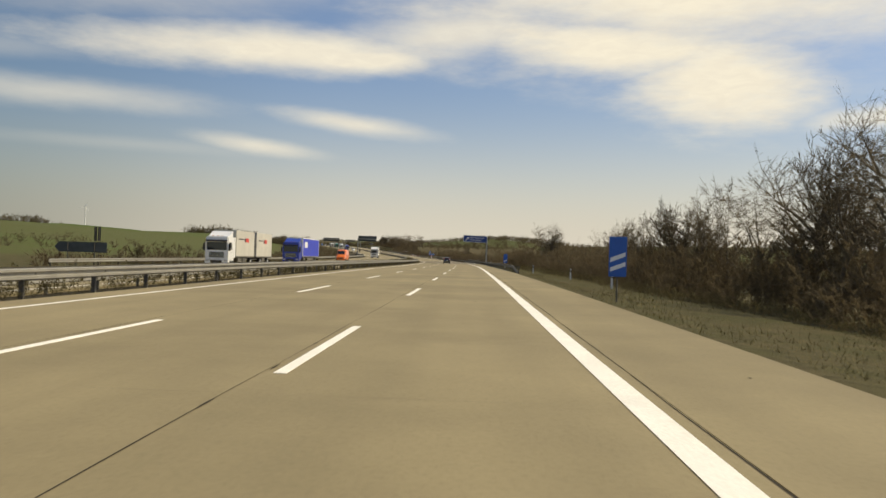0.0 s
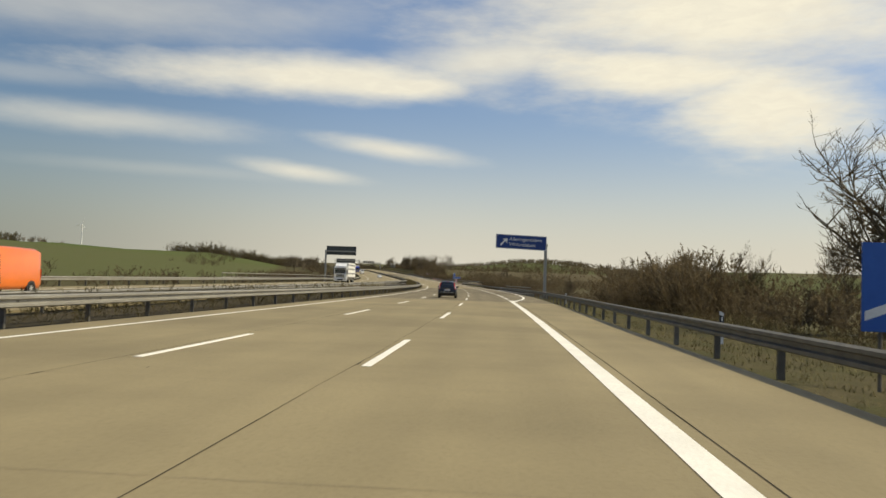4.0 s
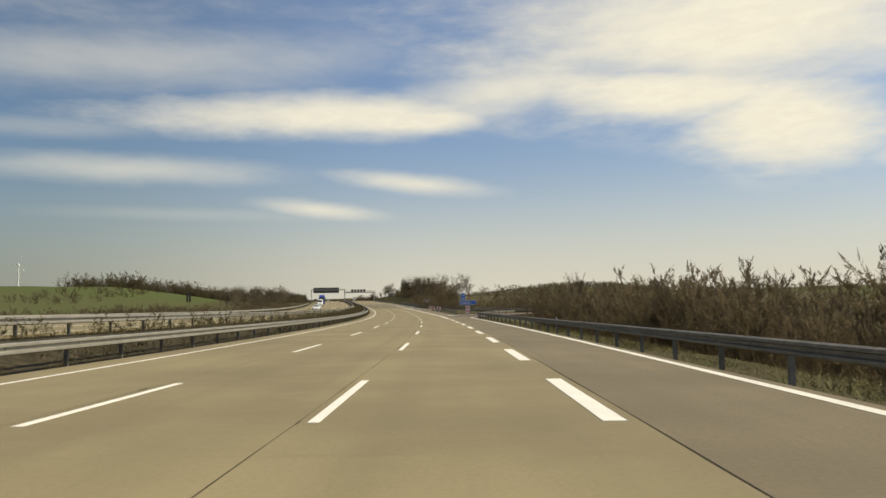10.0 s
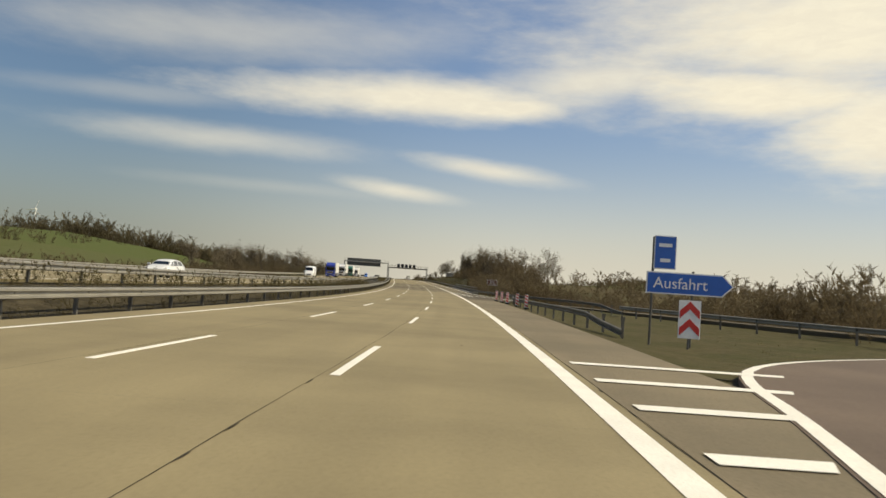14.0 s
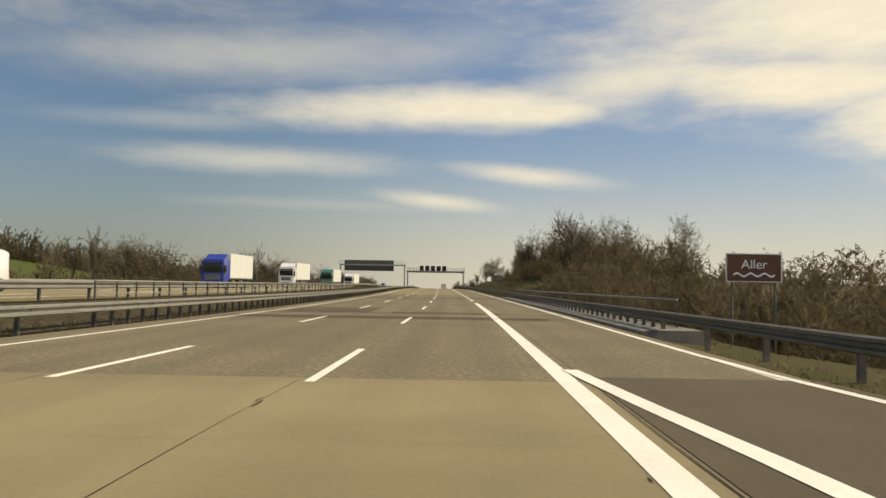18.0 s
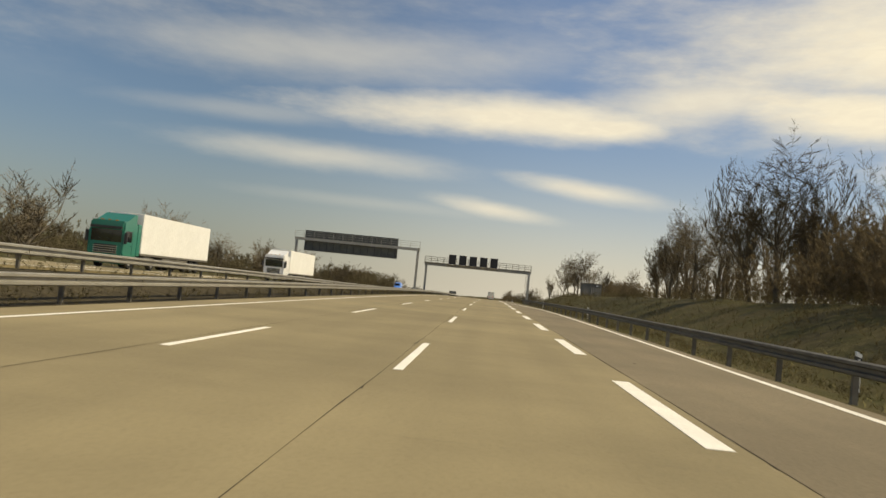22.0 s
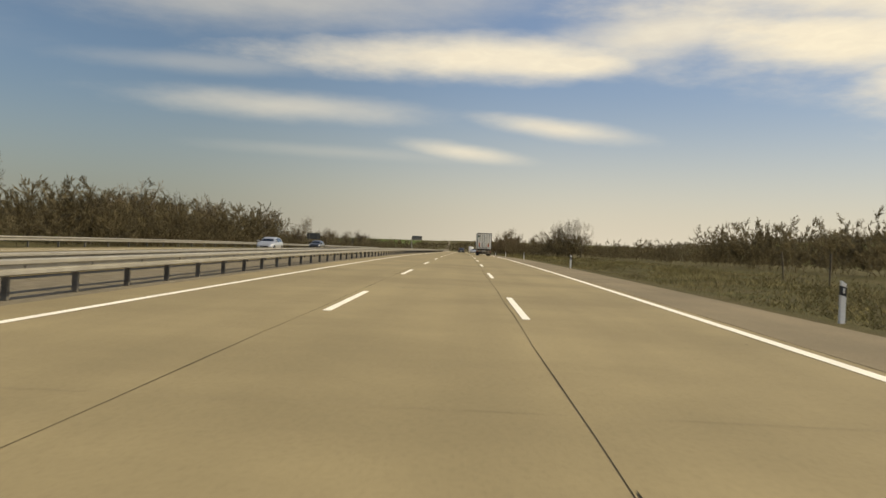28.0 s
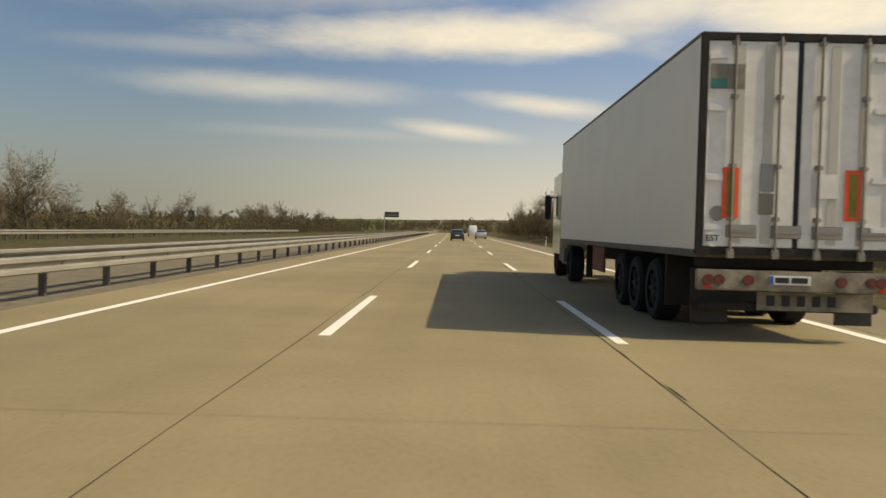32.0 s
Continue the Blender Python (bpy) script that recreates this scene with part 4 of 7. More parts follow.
def exit_name_sign():
    g = empty("exit_sign", at_road(460.3, 7.5, 0.0), "blue arrow-shaped exit sign with a smaller plate above", "sign")
    for x in (0.0, 1.6):
        part("post", tube((x, 0.05, -0.8), (x, 0.05, 2.7 if x else 4.0), 0.05), ZINC_DARK, g)
    board = part("board", plate([(-0.25, 1.75), (2.75, 1.75), (3.2, 2.18), (2.75, 2.62), (-0.25, 2.62)], -0.03, 0.0), WHITE, g)
    part("panel", plate([(-0.2, 1.8), (2.73, 1.8), (3.13, 2.18), (2.73, 2.57), (-0.2, 2.57)], -0.036, -0.029), BEACON_BLUE, board)
    text_part("Ausfahrt", 0.62, WHITE, board, 0.02, -0.04, 1.98)
    top = part("top_plate", box(0.0, -0.03, 2.72, 0.88, 0.0, 4.05, 0.01), WHITE, g)
    part("panel", box(0.04, -0.036, 2.76, 0.84, -0.029, 4.01), BEACON_BLUE, top)
    for x0, x1, z in ((0.18, 0.7, 3.6), (0.25, 0.65, 3.0)):
        part("lettering_bar", box(x0, -0.042, z, x1, -0.035, z + 0.14), WHITE, top)
    chev = empty("chevron_board", at_road(459.2, 8.7, 0.0), "red and white chevron board at the ramp nose", "sign")
    part("post", tube((0, 0.04, -0.8), (0, 0.04, 0.9), 0.04), ZINC_DARK, chev)
    b = part("board", box(-0.42, -0.02, 0.1, 0.42, 0.02, 1.55, 0.01), WHITE, chev)
    for z in (0.2, 0.85):
        part("chevron", plate([(-0.38, z), (0, z + 0.36), (0.38, z), (0.38, z + 0.3), (0, z + 0.66), (-0.38, z + 0.3)], -0.028, -0.019), RED, b)


exit_name_sign()


def barrier_beacons():
    """Red and white striped guide beacons on black feet."""
    first = empty("guide_beacon", stand(501.8, 5.95), "red and white striped guide beacon on a rubber foot", "beacon", "guide beacons")
    part("foot", box(-0.2, -0.4, 0.0, 0.2, 0.4, 0.12, 0.03), BLACK, first)
    board = part("board", box(-0.14, -0.02, 0.15, 0.14, 0.02, 1.2, 0.01), WHITE, first)
    for k in range(4):
        z = 0.17 + 0.27 * k
        part("stripe", plate([(-0.13, z + 0.12), (0.13, z - 0.02 if z > 0.2 else z), (0.13, z + 0.12), (-0.13, min(z + 0.26, 1.18))], -0.026, -0.019), RED, board)
    part("lamp", tube((0, 0, 1.2), (0, 0, 1.3), 0.07), BLACK, first)
    for s, d in ((511.3, 5.9), (516.8, 5.8), (522.8, 5.7), (494.5, 6.0)):
        copy_thing(first, stand(s, d, 0.0, 3))


barrier_beacons()


def delineators():
    """White reflector posts with a black band."""
    first = empty("delineator", stand(49.5, 9.0, float(ground_z(49.5, 9.0))), "white plastic roadside reflector post with a black band", "post", "reflector posts")
    part("shaft", plate([(-0.06, 0), (0.06, 0), (0.06, 0.95), (-0.06, 1.02)], -0.05, 0.05), WHITE, first)
    part("band", plate([(-0.064, 0.68), (0.064, 0.64), (0.064, 0.86), (-0.064, 0.9)], -0.054, 0.054), BLACK, first)
    part("reflector", box(-0.02, -0.06, 0.72, 0.02, -0.053, 0.84), WHITE, first)
    for s, d in ((72.0, 9.3), (97.5, 8.0), (147.5, 7.2), (197.5, 7.4), (312, 8.2), (362, 8.0), (700, 8.4), (750, 8.3), (800, 7.8), (895, 5.9), (940, 5.5), (990, 5.5), (1040, 5.5), (1090, 5.5)):
        copy_thing(first, stand(s, d, float(ground_z(s, d))))


delineators()


def hut():
    g = empty("transformer_hut", stand(829.0, 18.3, float(ground_z(829, 18.3))) @ Matrix.Diagonal((0.84, 0.84, 1.15, 1)), "small grey concrete transformer hut with a flat roof and slatted door", "hut")
    part("hut_body", box(-2.1, -1.6, -0.6, 2.1, 1.6, 2.1, 0.02), material("hut_render", (0.15, 0.14, 0.12), 0.9, var=0.25, scale=1.0, bump=0.3), g)
    part("roof", box(-2.25, -1.75, 2.1, 2.25, 1.75, 2.28, 0.02), ZINC_DARK, g)
    door = part("door", box(-0.15, -1.63, 0.1, 2.0, -1.598, 1.75), ZINC_DARK, g)
    for k in range(6):
        x = 0.0 + 0.36 * k
        part("slat", box(x - 0.08, -1.68, -0.1, x + 0.08, -1.632, 1.65), ZINC, door)
    part("plate", box(0.9, -1.66, 1.8, 1.25, -1.605, 2.0), WHITE, g)


hut()


# plants: bare spring trees and scrub
BARK = material("grey_brown_bark", (0.13, 0.109, 0.08), 0.95, var=0.3, scale=1.5, fine=18.0, spec=0.1)
TWIG = material("bare_twigs", (0.14, 0.11, 0.07), 0.95, var=0.3, scale=0.6, fine=5.0, spec=0.1)


def twig_material(name, color, mesh=26.0, keep=0.6, tint=None):
    """Sprays of fine leafless twigs: brown, with gaps between the twigs that let the background through."""
    mat = material(name, color, 0.95, var=0.35, scale=0.25, fine=2.0, spec=0.1, tint=tint)
    tree = mat.node_tree
    g = Nodes(tree)
    pos = g.n("ShaderNodeTexCoord").outputs["Object"]
    upright = g.n("ShaderNodeMapping")
    upright.inputs["Scale"].default_value = (1.0, 1.0, 0.22)
    tree.links.new(pos, upright.inputs["Vector"])
    gap = g.ramp(g.noise(mesh, 2.0, 0.6, upright.outputs[0]), 0.56 - 0.16 * keep, 0.6 - 0.16 * keep)
    solid = tree.nodes["Principled BSDF"]
    thin = g.n("ShaderNodeBsdfTranslucent")
    tree.links.new(solid.inputs["Base Color"].links[0].from_socket, thin.inputs["Color"])
    lit = g.n("ShaderNodeMixShader")
    lit.inputs[0].default_value = 0.45
    tree.links.new(solid.outputs[0], lit.inputs[1])
    tree.links.new(thin.outputs[0], lit.inputs[2])
    clear = g.n("ShaderNodeBsdfTransparent")
    both = g.n("ShaderNodeMixShader")
    g.put(both.inputs[0], gap)
    tree.links.new(clear.outputs[0], both.inputs[1])
    tree.links.new(lit.outputs[0], both.inputs[2])
    tree.links.new(both.outputs[0], tree.nodes["Material Output"].inputs[0])
    return mat


SCRUB = twig_material("leafless_scrub", (0.165, 0.126, 0.074))
SCRUB_GREEN = twig_material("budding_scrub", (0.15, 0.122, 0.07), 15.0)
WEED = twig_material("dry_weeds", (0.13, 0.104, 0.054), 55.0, 0.6, (0.15, 0.135, 0.05))
HAY = material("tall_dry_grass", (0.215, 0.18, 0.082), 0.95, var=0.45, scale=0.35, fine=1.6, spec=0.1, tint=(0.1, 0.115, 0.042))
STALK = material("dead_grass", (0.185, 0.158, 0.074), 0.95, var=0.4, scale=0.3, fine=3.0, spec=0.1)


def grow(rng, height, spread, lean, depth, forks, start=0.25, stout=1.0):
    """Branches of a bare tree as polylines with their thickness."""
    branches = []

    def shoot(p, direction, length, radius, level):
        n = 4 if level < 2 else (2 if level < 4 else 1)
        pts, rad = [p], [radius]
        d = direction
        for k in range(n):
            d = (d + Vector((rng.gauss(0, 0.13), rng.gauss(0, 0.13), rng.gauss(0.06, 0.09)))).normalized()
            p = p + d * (length / n)
            pts.append(p)
            rad.append(radius * (1 - 0.62 * (k + 1) / n))
        branches.append((pts, rad, level))
        if level >= depth:
            return
        kids = forks[level]
        for k in range(kids):
            f = rng.uniform(start if level == 0 else 0.2, 1.0) if k < kids - 1 else 1.0
            i = min(int(f * n), n - 1)
            u = f * n - i
            q = pts[i].lerp(pts[i + 1], u)
            a = rng.uniform(0, 2 * math.pi)
            side = Vector((math.cos(a), math.sin(a), 0))
            tilt = rng.uniform(0.45, 0.95) * spread if k < kids - 1 else rng.uniform(0.05, 0.35)
            if level > 1:
                side = (side + Vector((0, 0, rng.uniform(-0.7, 0.5)))).normalized()
                tilt *= 1.35
            nd = (d * (1 - tilt * 0.45) + side * tilt + Vector((0, 0, lean if level < 2 else lean * 0.5))).normalized()
            r = max(rad[i] * rng.uniform(0.4, 0.58) * (1.0 + 0.3 * (stout - 1.0)), 0.003)
            shoot(q, nd, length * rng.uniform(0.48, 0.74) * (1.0 if level else 0.85), r, level + 1)

    shoot(Vector((0, 0, -0.3)), Vector((rng.gauss(0, 0.04), rng.gauss(0, 0.04), 1)).normalized(), height * 0.55, height * 0.019 * stout, 0)
    return branches


def branch_mesh(branches, levels, thick=1.0):
    """Tapered tubes: five-sided for limbs, three-sided for boughs, flat slivers for twigs."""
    verts, tris = [], []
    for pts, rad, level in branches:
        if level not in levels:
            continue
        sides = 6 if level == 0 else (4 if level == 1 else 3 if level < 3 else 2)
        first = len(verts)
        if level > 4:
            u = (pts[1] - pts[0]).orthogonal().normalized() * (max(rad[0], 0.007) * thick * 1.3)
            verts += [pts[0] - u, pts[0] + u, pts[-1]]
            tris.append((first, first + 1, first + 2))
            continue
        for k, (p, r) in enumerate(zip(pts, rad)):
            d = (pts[min(k + 1, len(pts) - 1)] - pts[max(k - 1, 0)]).normalized()
            u = d.orthogonal().normalized()
            w = d.cross(u)
            r = max(r, 0.006) * thick if level > 2 else max(r, 0.01)
            for j in range(sides):
                a = 2 * math.pi * j / sides
                verts.append(p + u * (r * math.cos(a)) + w * (r * math.sin(a)))
        for k in range(len(pts) - 1):
            for j in range(sides if sides > 2 else 1):
                a, b = first + k * sides + j, first + k * sides + (j + 1) % sides
                tris += [(a, b, b + sides), (a, b + sides, a + sides)]
    return verts, tris


def make_tree(seed, height, spread, lean, depth, forks, start, m, label, thick=1.9, stout=1.0):
    rng = random.Random(seed)
    br = grow(rng, height, spread, lean, depth, forks, start, stout)
    top = max(p.z for pts, _, _ in br for p in pts)
    k = height / top
    wide = 0.46 * height

    def gather(p):
        """Keeps the crown compact and round."""
        r = max(math.hypot(p.x, p.y) * k, 1e-6)
        f = k * wide * math.tanh(r / wide) / r
        return Vector((p.x * f, p.y * f, p.z * k))

    br = [([gather(p) for p in pts], rad, lev) for pts, rad, lev in br]
    tree = empty("tree", m, label, "tree", "roadside trees")
    link("trunk", tri_mesh("trunk", *branch_mesh(br, (0, 1, 2)), BARK), tree)
    link("crown", tri_mesh("crown", *branch_mesh(br, (3, 4, 5, 6), thick), TWIG), tree)
    return tree


def on_land(s, d, turn=0.0, sink=0.15):
    return stand(s, d, float(ground_z(s, d)) - sink, turn)


TREES = {}


def plant(kind, s, d, height, turn=0.0):
    first, h0 = TREES[kind]
    wide = 1.2 if kind.startswith("far") or kind == "stout_oak" else 0.95 if kind in ("birch", "poplar") else 1.02
    if not first.get("planted"):
        first["planted"] = 1
        first.matrix_basis = on_land(s, d, turn) @ Matrix.Diagonal((height / h0 * wide, height / h0 * wide, height / h0, 1))
        return
    t = copy_thing(first, Matrix())
    t.matrix_basis = on_land(s, d, turn) @ Matrix.Diagonal((height / h0 * wide, height / h0 * wide, height / h0, 1))


def build_trees():
    broad = "broad bare deciduous tree with a rounded crown"
    slim = "slender bare birch-like tree with upright twigs"
    many = "young bare tree with several upright stems"
    full = (9, 5, 4, 4, 5)
    TREES["oak"] = (make_tree(3, 12, 1.0, 0.12, 5, full, 0.14, Matrix(), broad), 12)
    TREES["ash"] = (make_tree(11, 12, 0.8, 0.25, 5, full, 0.22, Matrix(), broad), 12)
    TREES["lime"] = (make_tree(21, 12, 0.95, 0.18, 5, full, 0.1, Matrix(), broad), 12)
    TREES["birch"] = (make_tree(5, 12, 0.5, 0.35, 5, (12, 5, 4, 3, 6), 0.25, Matrix(), slim), 12)
    TREES["poplar"] = (make_tree(8, 12, 0.38, 0.55, 5, (12, 5, 3, 3, 4), 0.1, Matrix(), many), 12)
    far = (9, 5, 4, 3, 3)
    TREES["far_oak"] = (make_tree(33, 12, 1.0, 0.12, 5, far, 0.1, Matrix(), broad, 3.6), 12)
    TREES["far_ash"] = (make_tree(34, 12, 0.85, 0.22, 5, far, 0.16, Matrix(), broad, 3.6), 12)
    TREES["far_lime"] = (make_tree(35, 12, 1.0, 0.16, 5, far, 0.06, Matrix(), broad, 3.6), 12)
    TREES["stout_oak"] = (make_tree(17, 12, 0.9, 0.3, 5, (13, 5, 4, 4, 4), 0.08, Matrix(), "broad bare oak with stout limbs in front of the wood", 1.7, 1.75), 12)
    rng = random.Random(4)
    spots = [  # kind, s, d, height: trees that stand out singly
        ("ash", 33, 15.4, 9.2), ("stout_oak", 29, 16.5, 9.8), ("lime", 35.5, 18.5, 9.2), ("stout_oak", 39.5, 17, 8.8), ("ash", 43, 15.5, 8.2), ("lime", 49, 16, 8.0), ("ash", 55, 15.8, 7.8), ("stout_oak", 62, 16.5, 7.8), ("lime", 69, 16, 7.4), ("ash", 77, 16.5, 7.2), ("ash", 86, 17, 7.4), ("oak", 96, 19, 7.8),
        ("lime", 108, 18, 7.0), ("birch", 120, 16, 6.0), ("poplar", 183, 14.5, 5.6), ("poplar", 187, 15.5, 6.2), ("poplar", 191.5, 14.5, 5.4), ("lime", 204, 14.5, 5.6), ("lime", 198, 15.5, 5.2), ("stout_oak", 156, 16.4, 10.0), ("ash", 166, 19, 6.4), ("birch", 176, 18, 6.2), ("poplar", 196, 15, 5.6),
        ("ash", 329, 27.3, 9.0), ("poplar", 345, 18, 5.5), ("poplar", 388, 16, 6.4), ("poplar", 394, 18, 6.8), ("poplar", 400, 17, 6.2), ("poplar", 407, 16, 7.2), ("poplar", 413, 19, 6.5), ("poplar", 420, 21, 7.6), ("birch", 438.6, 24, 8.0), ("poplar", 447, 26, 8.2), ("poplar", 450, 28, 8.4), ("birch", 443.5, 25.4, 7.8), ("birch", 456, 27, 6.6),
        # the wood beyond the river
        ("stout_oak", 681, 20.0, 13.4), ("ash", 693, 24, 11.2), ("lime", 680, 26, 10.5), ("oak", 699, 27, 12.0), ("ash", 703, 19.5, 9.2), ("lime", 709, 21, 10.8), ("oak", 713, 19, 9.4), ("ash", 719, 22, 10.6), ("lime", 724, 20.5, 9.4), ("oak", 672, 20, 8.5), ("ash", 666, 18, 7.0), ("lime", 672, 26, 9), ("oak", 692, 30, 13), ("ash", 700, 22, 12.5), ("lime", 706, 33, 13.5), ("oak", 714, 25, 12), ("ash", 722, 38, 13.5), ("lime", 728, 29, 12.5), ("oak", 680, 37, 10), ("ash", 660, 31, 7.5), ("lime", 698, 43, 13.5), ("oak", 716, 50, 13), ("ash", 654, 24, 6.5), ("lime", 735, 45, 12.5),
        # birches on the bank
        ("birch", 786, 21, 7.8), ("ash", 781, 20.5, 8.8), ("ash", 776, 21, 10.0), ("birch", 772, 22, 11.4), ("ash", 769, 20, 11.6), ("ash", 764, 20.5, 11.6), ("birch", 759, 21.5, 10.8), ("ash", 753, 20.5, 10.8), ("birch", 745, 20.5, 12.0), ("ash", 738, 20, 14.2),
        ("birch", 742, 23, 12.0), ("birch", 748, 25, 11.4), ("birch", 761, 27, 12), ("ash", 775, 25, 9.5), ("birch", 782, 29, 9.5), ("poplar", 738, 17, 7), ("birch", 790, 24, 9.5), ("ash", 800, 29, 10.5),
        ("ash", 843, 17.5, 10.4), ("lime", 849, 19.5, 10.8), ("ash", 856, 18, 9.6), ("oak", 846, 16, 9.0), ("lime", 852, 15.5, 8.6), ("birch", 840, 23, 7), ("oak", 828, 25, 6.4), ("birch", 848, 12.3, 5.4),
        ("ash", 1044, 18.5, 9.0), ("lime", 1049, 20, 9.3), ("oak", 1054, 18, 8.6), ("lime", 1047, 22, 8.8), ("ash", 1060, 19, 8.0), ("oak", 1068, 17, 7.0), ("ash", 1082, 15, 6.4), ("lime", 1124, 11.2, 9.0), ("oak", 1136, 11.6, 9.0), ("ash", 1148, 11.4, 9.0), ("lime", 1160, 11.4, 8.8), ("oak", 1174, 11.4, 8.6), ("ash", 1190, 11.6, 7.6), ("lime", 1206, 11.8, 7.0),
        # the far side
        ("poplar", 166, -46, 7.5), ("poplar", 170, -48, 6), ("oak", 205, -58, 6), ("poplar", 664, -48, 9.5), ("birch", 708, -72, 8), ("oak", 690, -60, 7), ("lime", 640, -62, 6.5), ("oak", 1112, -60, 12.5), ("lime", 1105, -52, 7.5), ("ash", 1090, -46, 6.5), ("poplar", 1075, -44, 6), ("oak", 1084, -46, 9.4), ("lime", 1080, -50, 8.6), ("lime", 1104, -46, 6.0), ("ash", 1108, -48, 5.8), ("poplar", 1112, -44, 6.2),
        ("oak", 1062, -50, 10.5), ("ash", 1050, -46, 9), ("lime", 1040, -55, 10), ("oak", 1140, -50, 8), ("ash", 1165, -46, 7), ("lime", 1190, -48, 8), ("oak", 1215, -44, 7.5)]
    for kind, s, d, h in spots:
        plant(kind, s, d, h, rng.uniform(0, 360))
    kinds = ["far_oak", "far_ash", "far_lime"]
    for k in range(30):  # belt behind the far carriageway
        s = 700 + 12 * k + rng.uniform(-5, 5)
        plant(rng.choice(kinds), s, -64 + rng.uniform(-10, 14), rng.uniform(9, 13), rng.uniform(0, 360))
    for k in range(12):  # trees behind the far verge
        s = 640 + 17 * k + rng.uniform(-6, 6)
        plant(rng.choice(kinds + ["poplar"]), s, -62 + rng.uniform(-12, 10), rng.uniform(7, 10.5), rng.uniform(0, 360))
    for k in range(12):  # crest of the hill
        plant(rng.choice(kinds), 1130 + 14 * k, -385 + rng.uniform(-8, 8), rng.uniform(10, 13), rng.uniform(0, 360))
    for k in range(18):  # trees behind the far verge at the end
        plant(rng.choice(kinds + ["oak", "ash"]), 1075 + 16 * k + rng.uniform(-6, 6), -52 - rng.uniform(0, 34), rng.uniform(5.5, 9.5), rng.uniform(0, 360))
    for k in range(16):  # along both verges far ahead
        plant(rng.choice(kinds), 1150 + 22 * k, rng.choice([-48, -56, 16, 22, 30]) + rng.uniform(-5, 5), rng.uniform(6, 9), rng.uniform(0, 360))


build_trees()


def bush_template(seed, counts, thick=1.0, dome=0.5, stalk=0.0):
    """A leafless bush about 1 m high and wide: stems that part low down, boughs, twigs and fine twigs that end on a dome."""
    rng = np.random.RandomState(seed)
    stems, boughs, twigs, fine = counts
    unit = lambda v: v / (np.linalg.norm(v, axis=-1, keepdims=True) + 1e-9)
    verts, tris = [], []

    def blades(a, b, w):
        u = unit(np.cross(b - a, rng.normal(size=a.shape))) * w
        first = sum(len(v) for v in verts)
        n = len(a)
        verts.append(np.concatenate([a - u, a + u, b]))
        k = np.arange(n)
        tris.append(np.stack([k, k + n, k + 2 * n], 1) + first)

    def along(a, b, n, lo):
        """Starts of n shoots on every branch, with the branch's direction."""
        f = rng.uniform(lo, 1.0, (len(a), n, 1))
        return (a[:, None] + (b - a)[:, None] * f).reshape(-1, 3), np.repeat(unit(b - a), n, 0)

    q = unit(rng.normal(size=(stems, 3)))
    q[:, 2] = np.abs(q[:, 2]) * 0.9 + 0.1
    lump = rng.uniform(0.75, 1.05, (stems, 1))
    end = np.stack([q[:, 0] * dome * 0.72, q[:, 1] * dome * 0.72, 0.36 + 0.42 * q[:, 2]], 1) * lump
    root = np.stack([end[:, 0] * 0.25, end[:, 1] * 0.25, np.full(stems, -0.06)], 1) + rng.normal(0, 0.03, (stems, 3)) * (1, 1, 0)
    mid = root * 0.5 + end * 0.5 + np.stack([end[:, 0] * 0.2, end[:, 1] * 0.2, 0 * end[:, 0]], 1)
    blades(root, mid + (end - mid) * 0.3, 0.0045 * thick ** 0.4)
    blades(mid, end, 0.003 * thick ** 0.4)
    a0, d0 = along(np.concatenate([root + (mid - root) * 0.35, mid]), np.concatenate([mid, end]), boughs // 2, 0.1)
    out = unit(np.stack([a0[:, 0], a0[:, 1], 0.25 + 0 * a0[:, 0]], 1))
    d1 = unit(d0 * 0.5 + out * 0.55 + np.array([0, 0, 0.25 + stalk]) + rng.normal(0, 0.4, d0.shape))
    b0 = a0 + d1 * rng.uniform(0.16, 0.32, (len(a0), 1))
    blades(a0, b0, 0.0026 * thick ** 0.7)
    a1, d1 = along(a0, b0, twigs, 0.25)
    d2 = unit(d1 + np.array([0, 0, 0.25 + stalk]) + rng.normal(0, 0.5, d1.shape))
    b1 = a1 + d2 * rng.uniform(0.07, 0.14, (len(a1), 1))
    blades(a1, b1, 0.0042 * thick)
    a2, d2 = along(a1, b1, fine, 0.2)
    b2 = a2 + unit(d2 + np.array([0, 0, 0.15]) + rng.normal(0, 0.6, d2.shape)) * rng.uniform(0.045, 0.095, (len(a2), 1))
    blades(a2, b2, 0.0038 * thick)
    v = np.concatenate(verts)
    v[:, 2] = np.maximum(v[:, 2], -0.06)
    return v * (1.0, 1.0, 1.0 / v[:, 2].max()), np.concatenate(tris)


WEEDS = [bush_template(80 + k, (6, 2, 2, 2), 5.0, 0.6, 0.7) for k in range(5)]
DISTANT = [bush_template(30 + k, (4, 4, 3, 2), 9.0, 0.58, 0.0) for k in range(6)]
CHEAP = [bush_template(40 + k, (5, 4, 3, 2), 6.0, 0.58, 0.03) for k in range(6)]
MIDDLE = [bush_template(60 + k, (6, 4, 4, 2), 4.4, 0.58, 0.03) for k in range(6)]
BUSHES = [bush_template(k, (5, 4, 4, 2), 4.6, 0.56, 0.12) for k in range(6)]
THICKET = [bush_template(120 + k, (7, 6, 3, 2), 3.9, 0.5, 0.2) for k in range(7)]


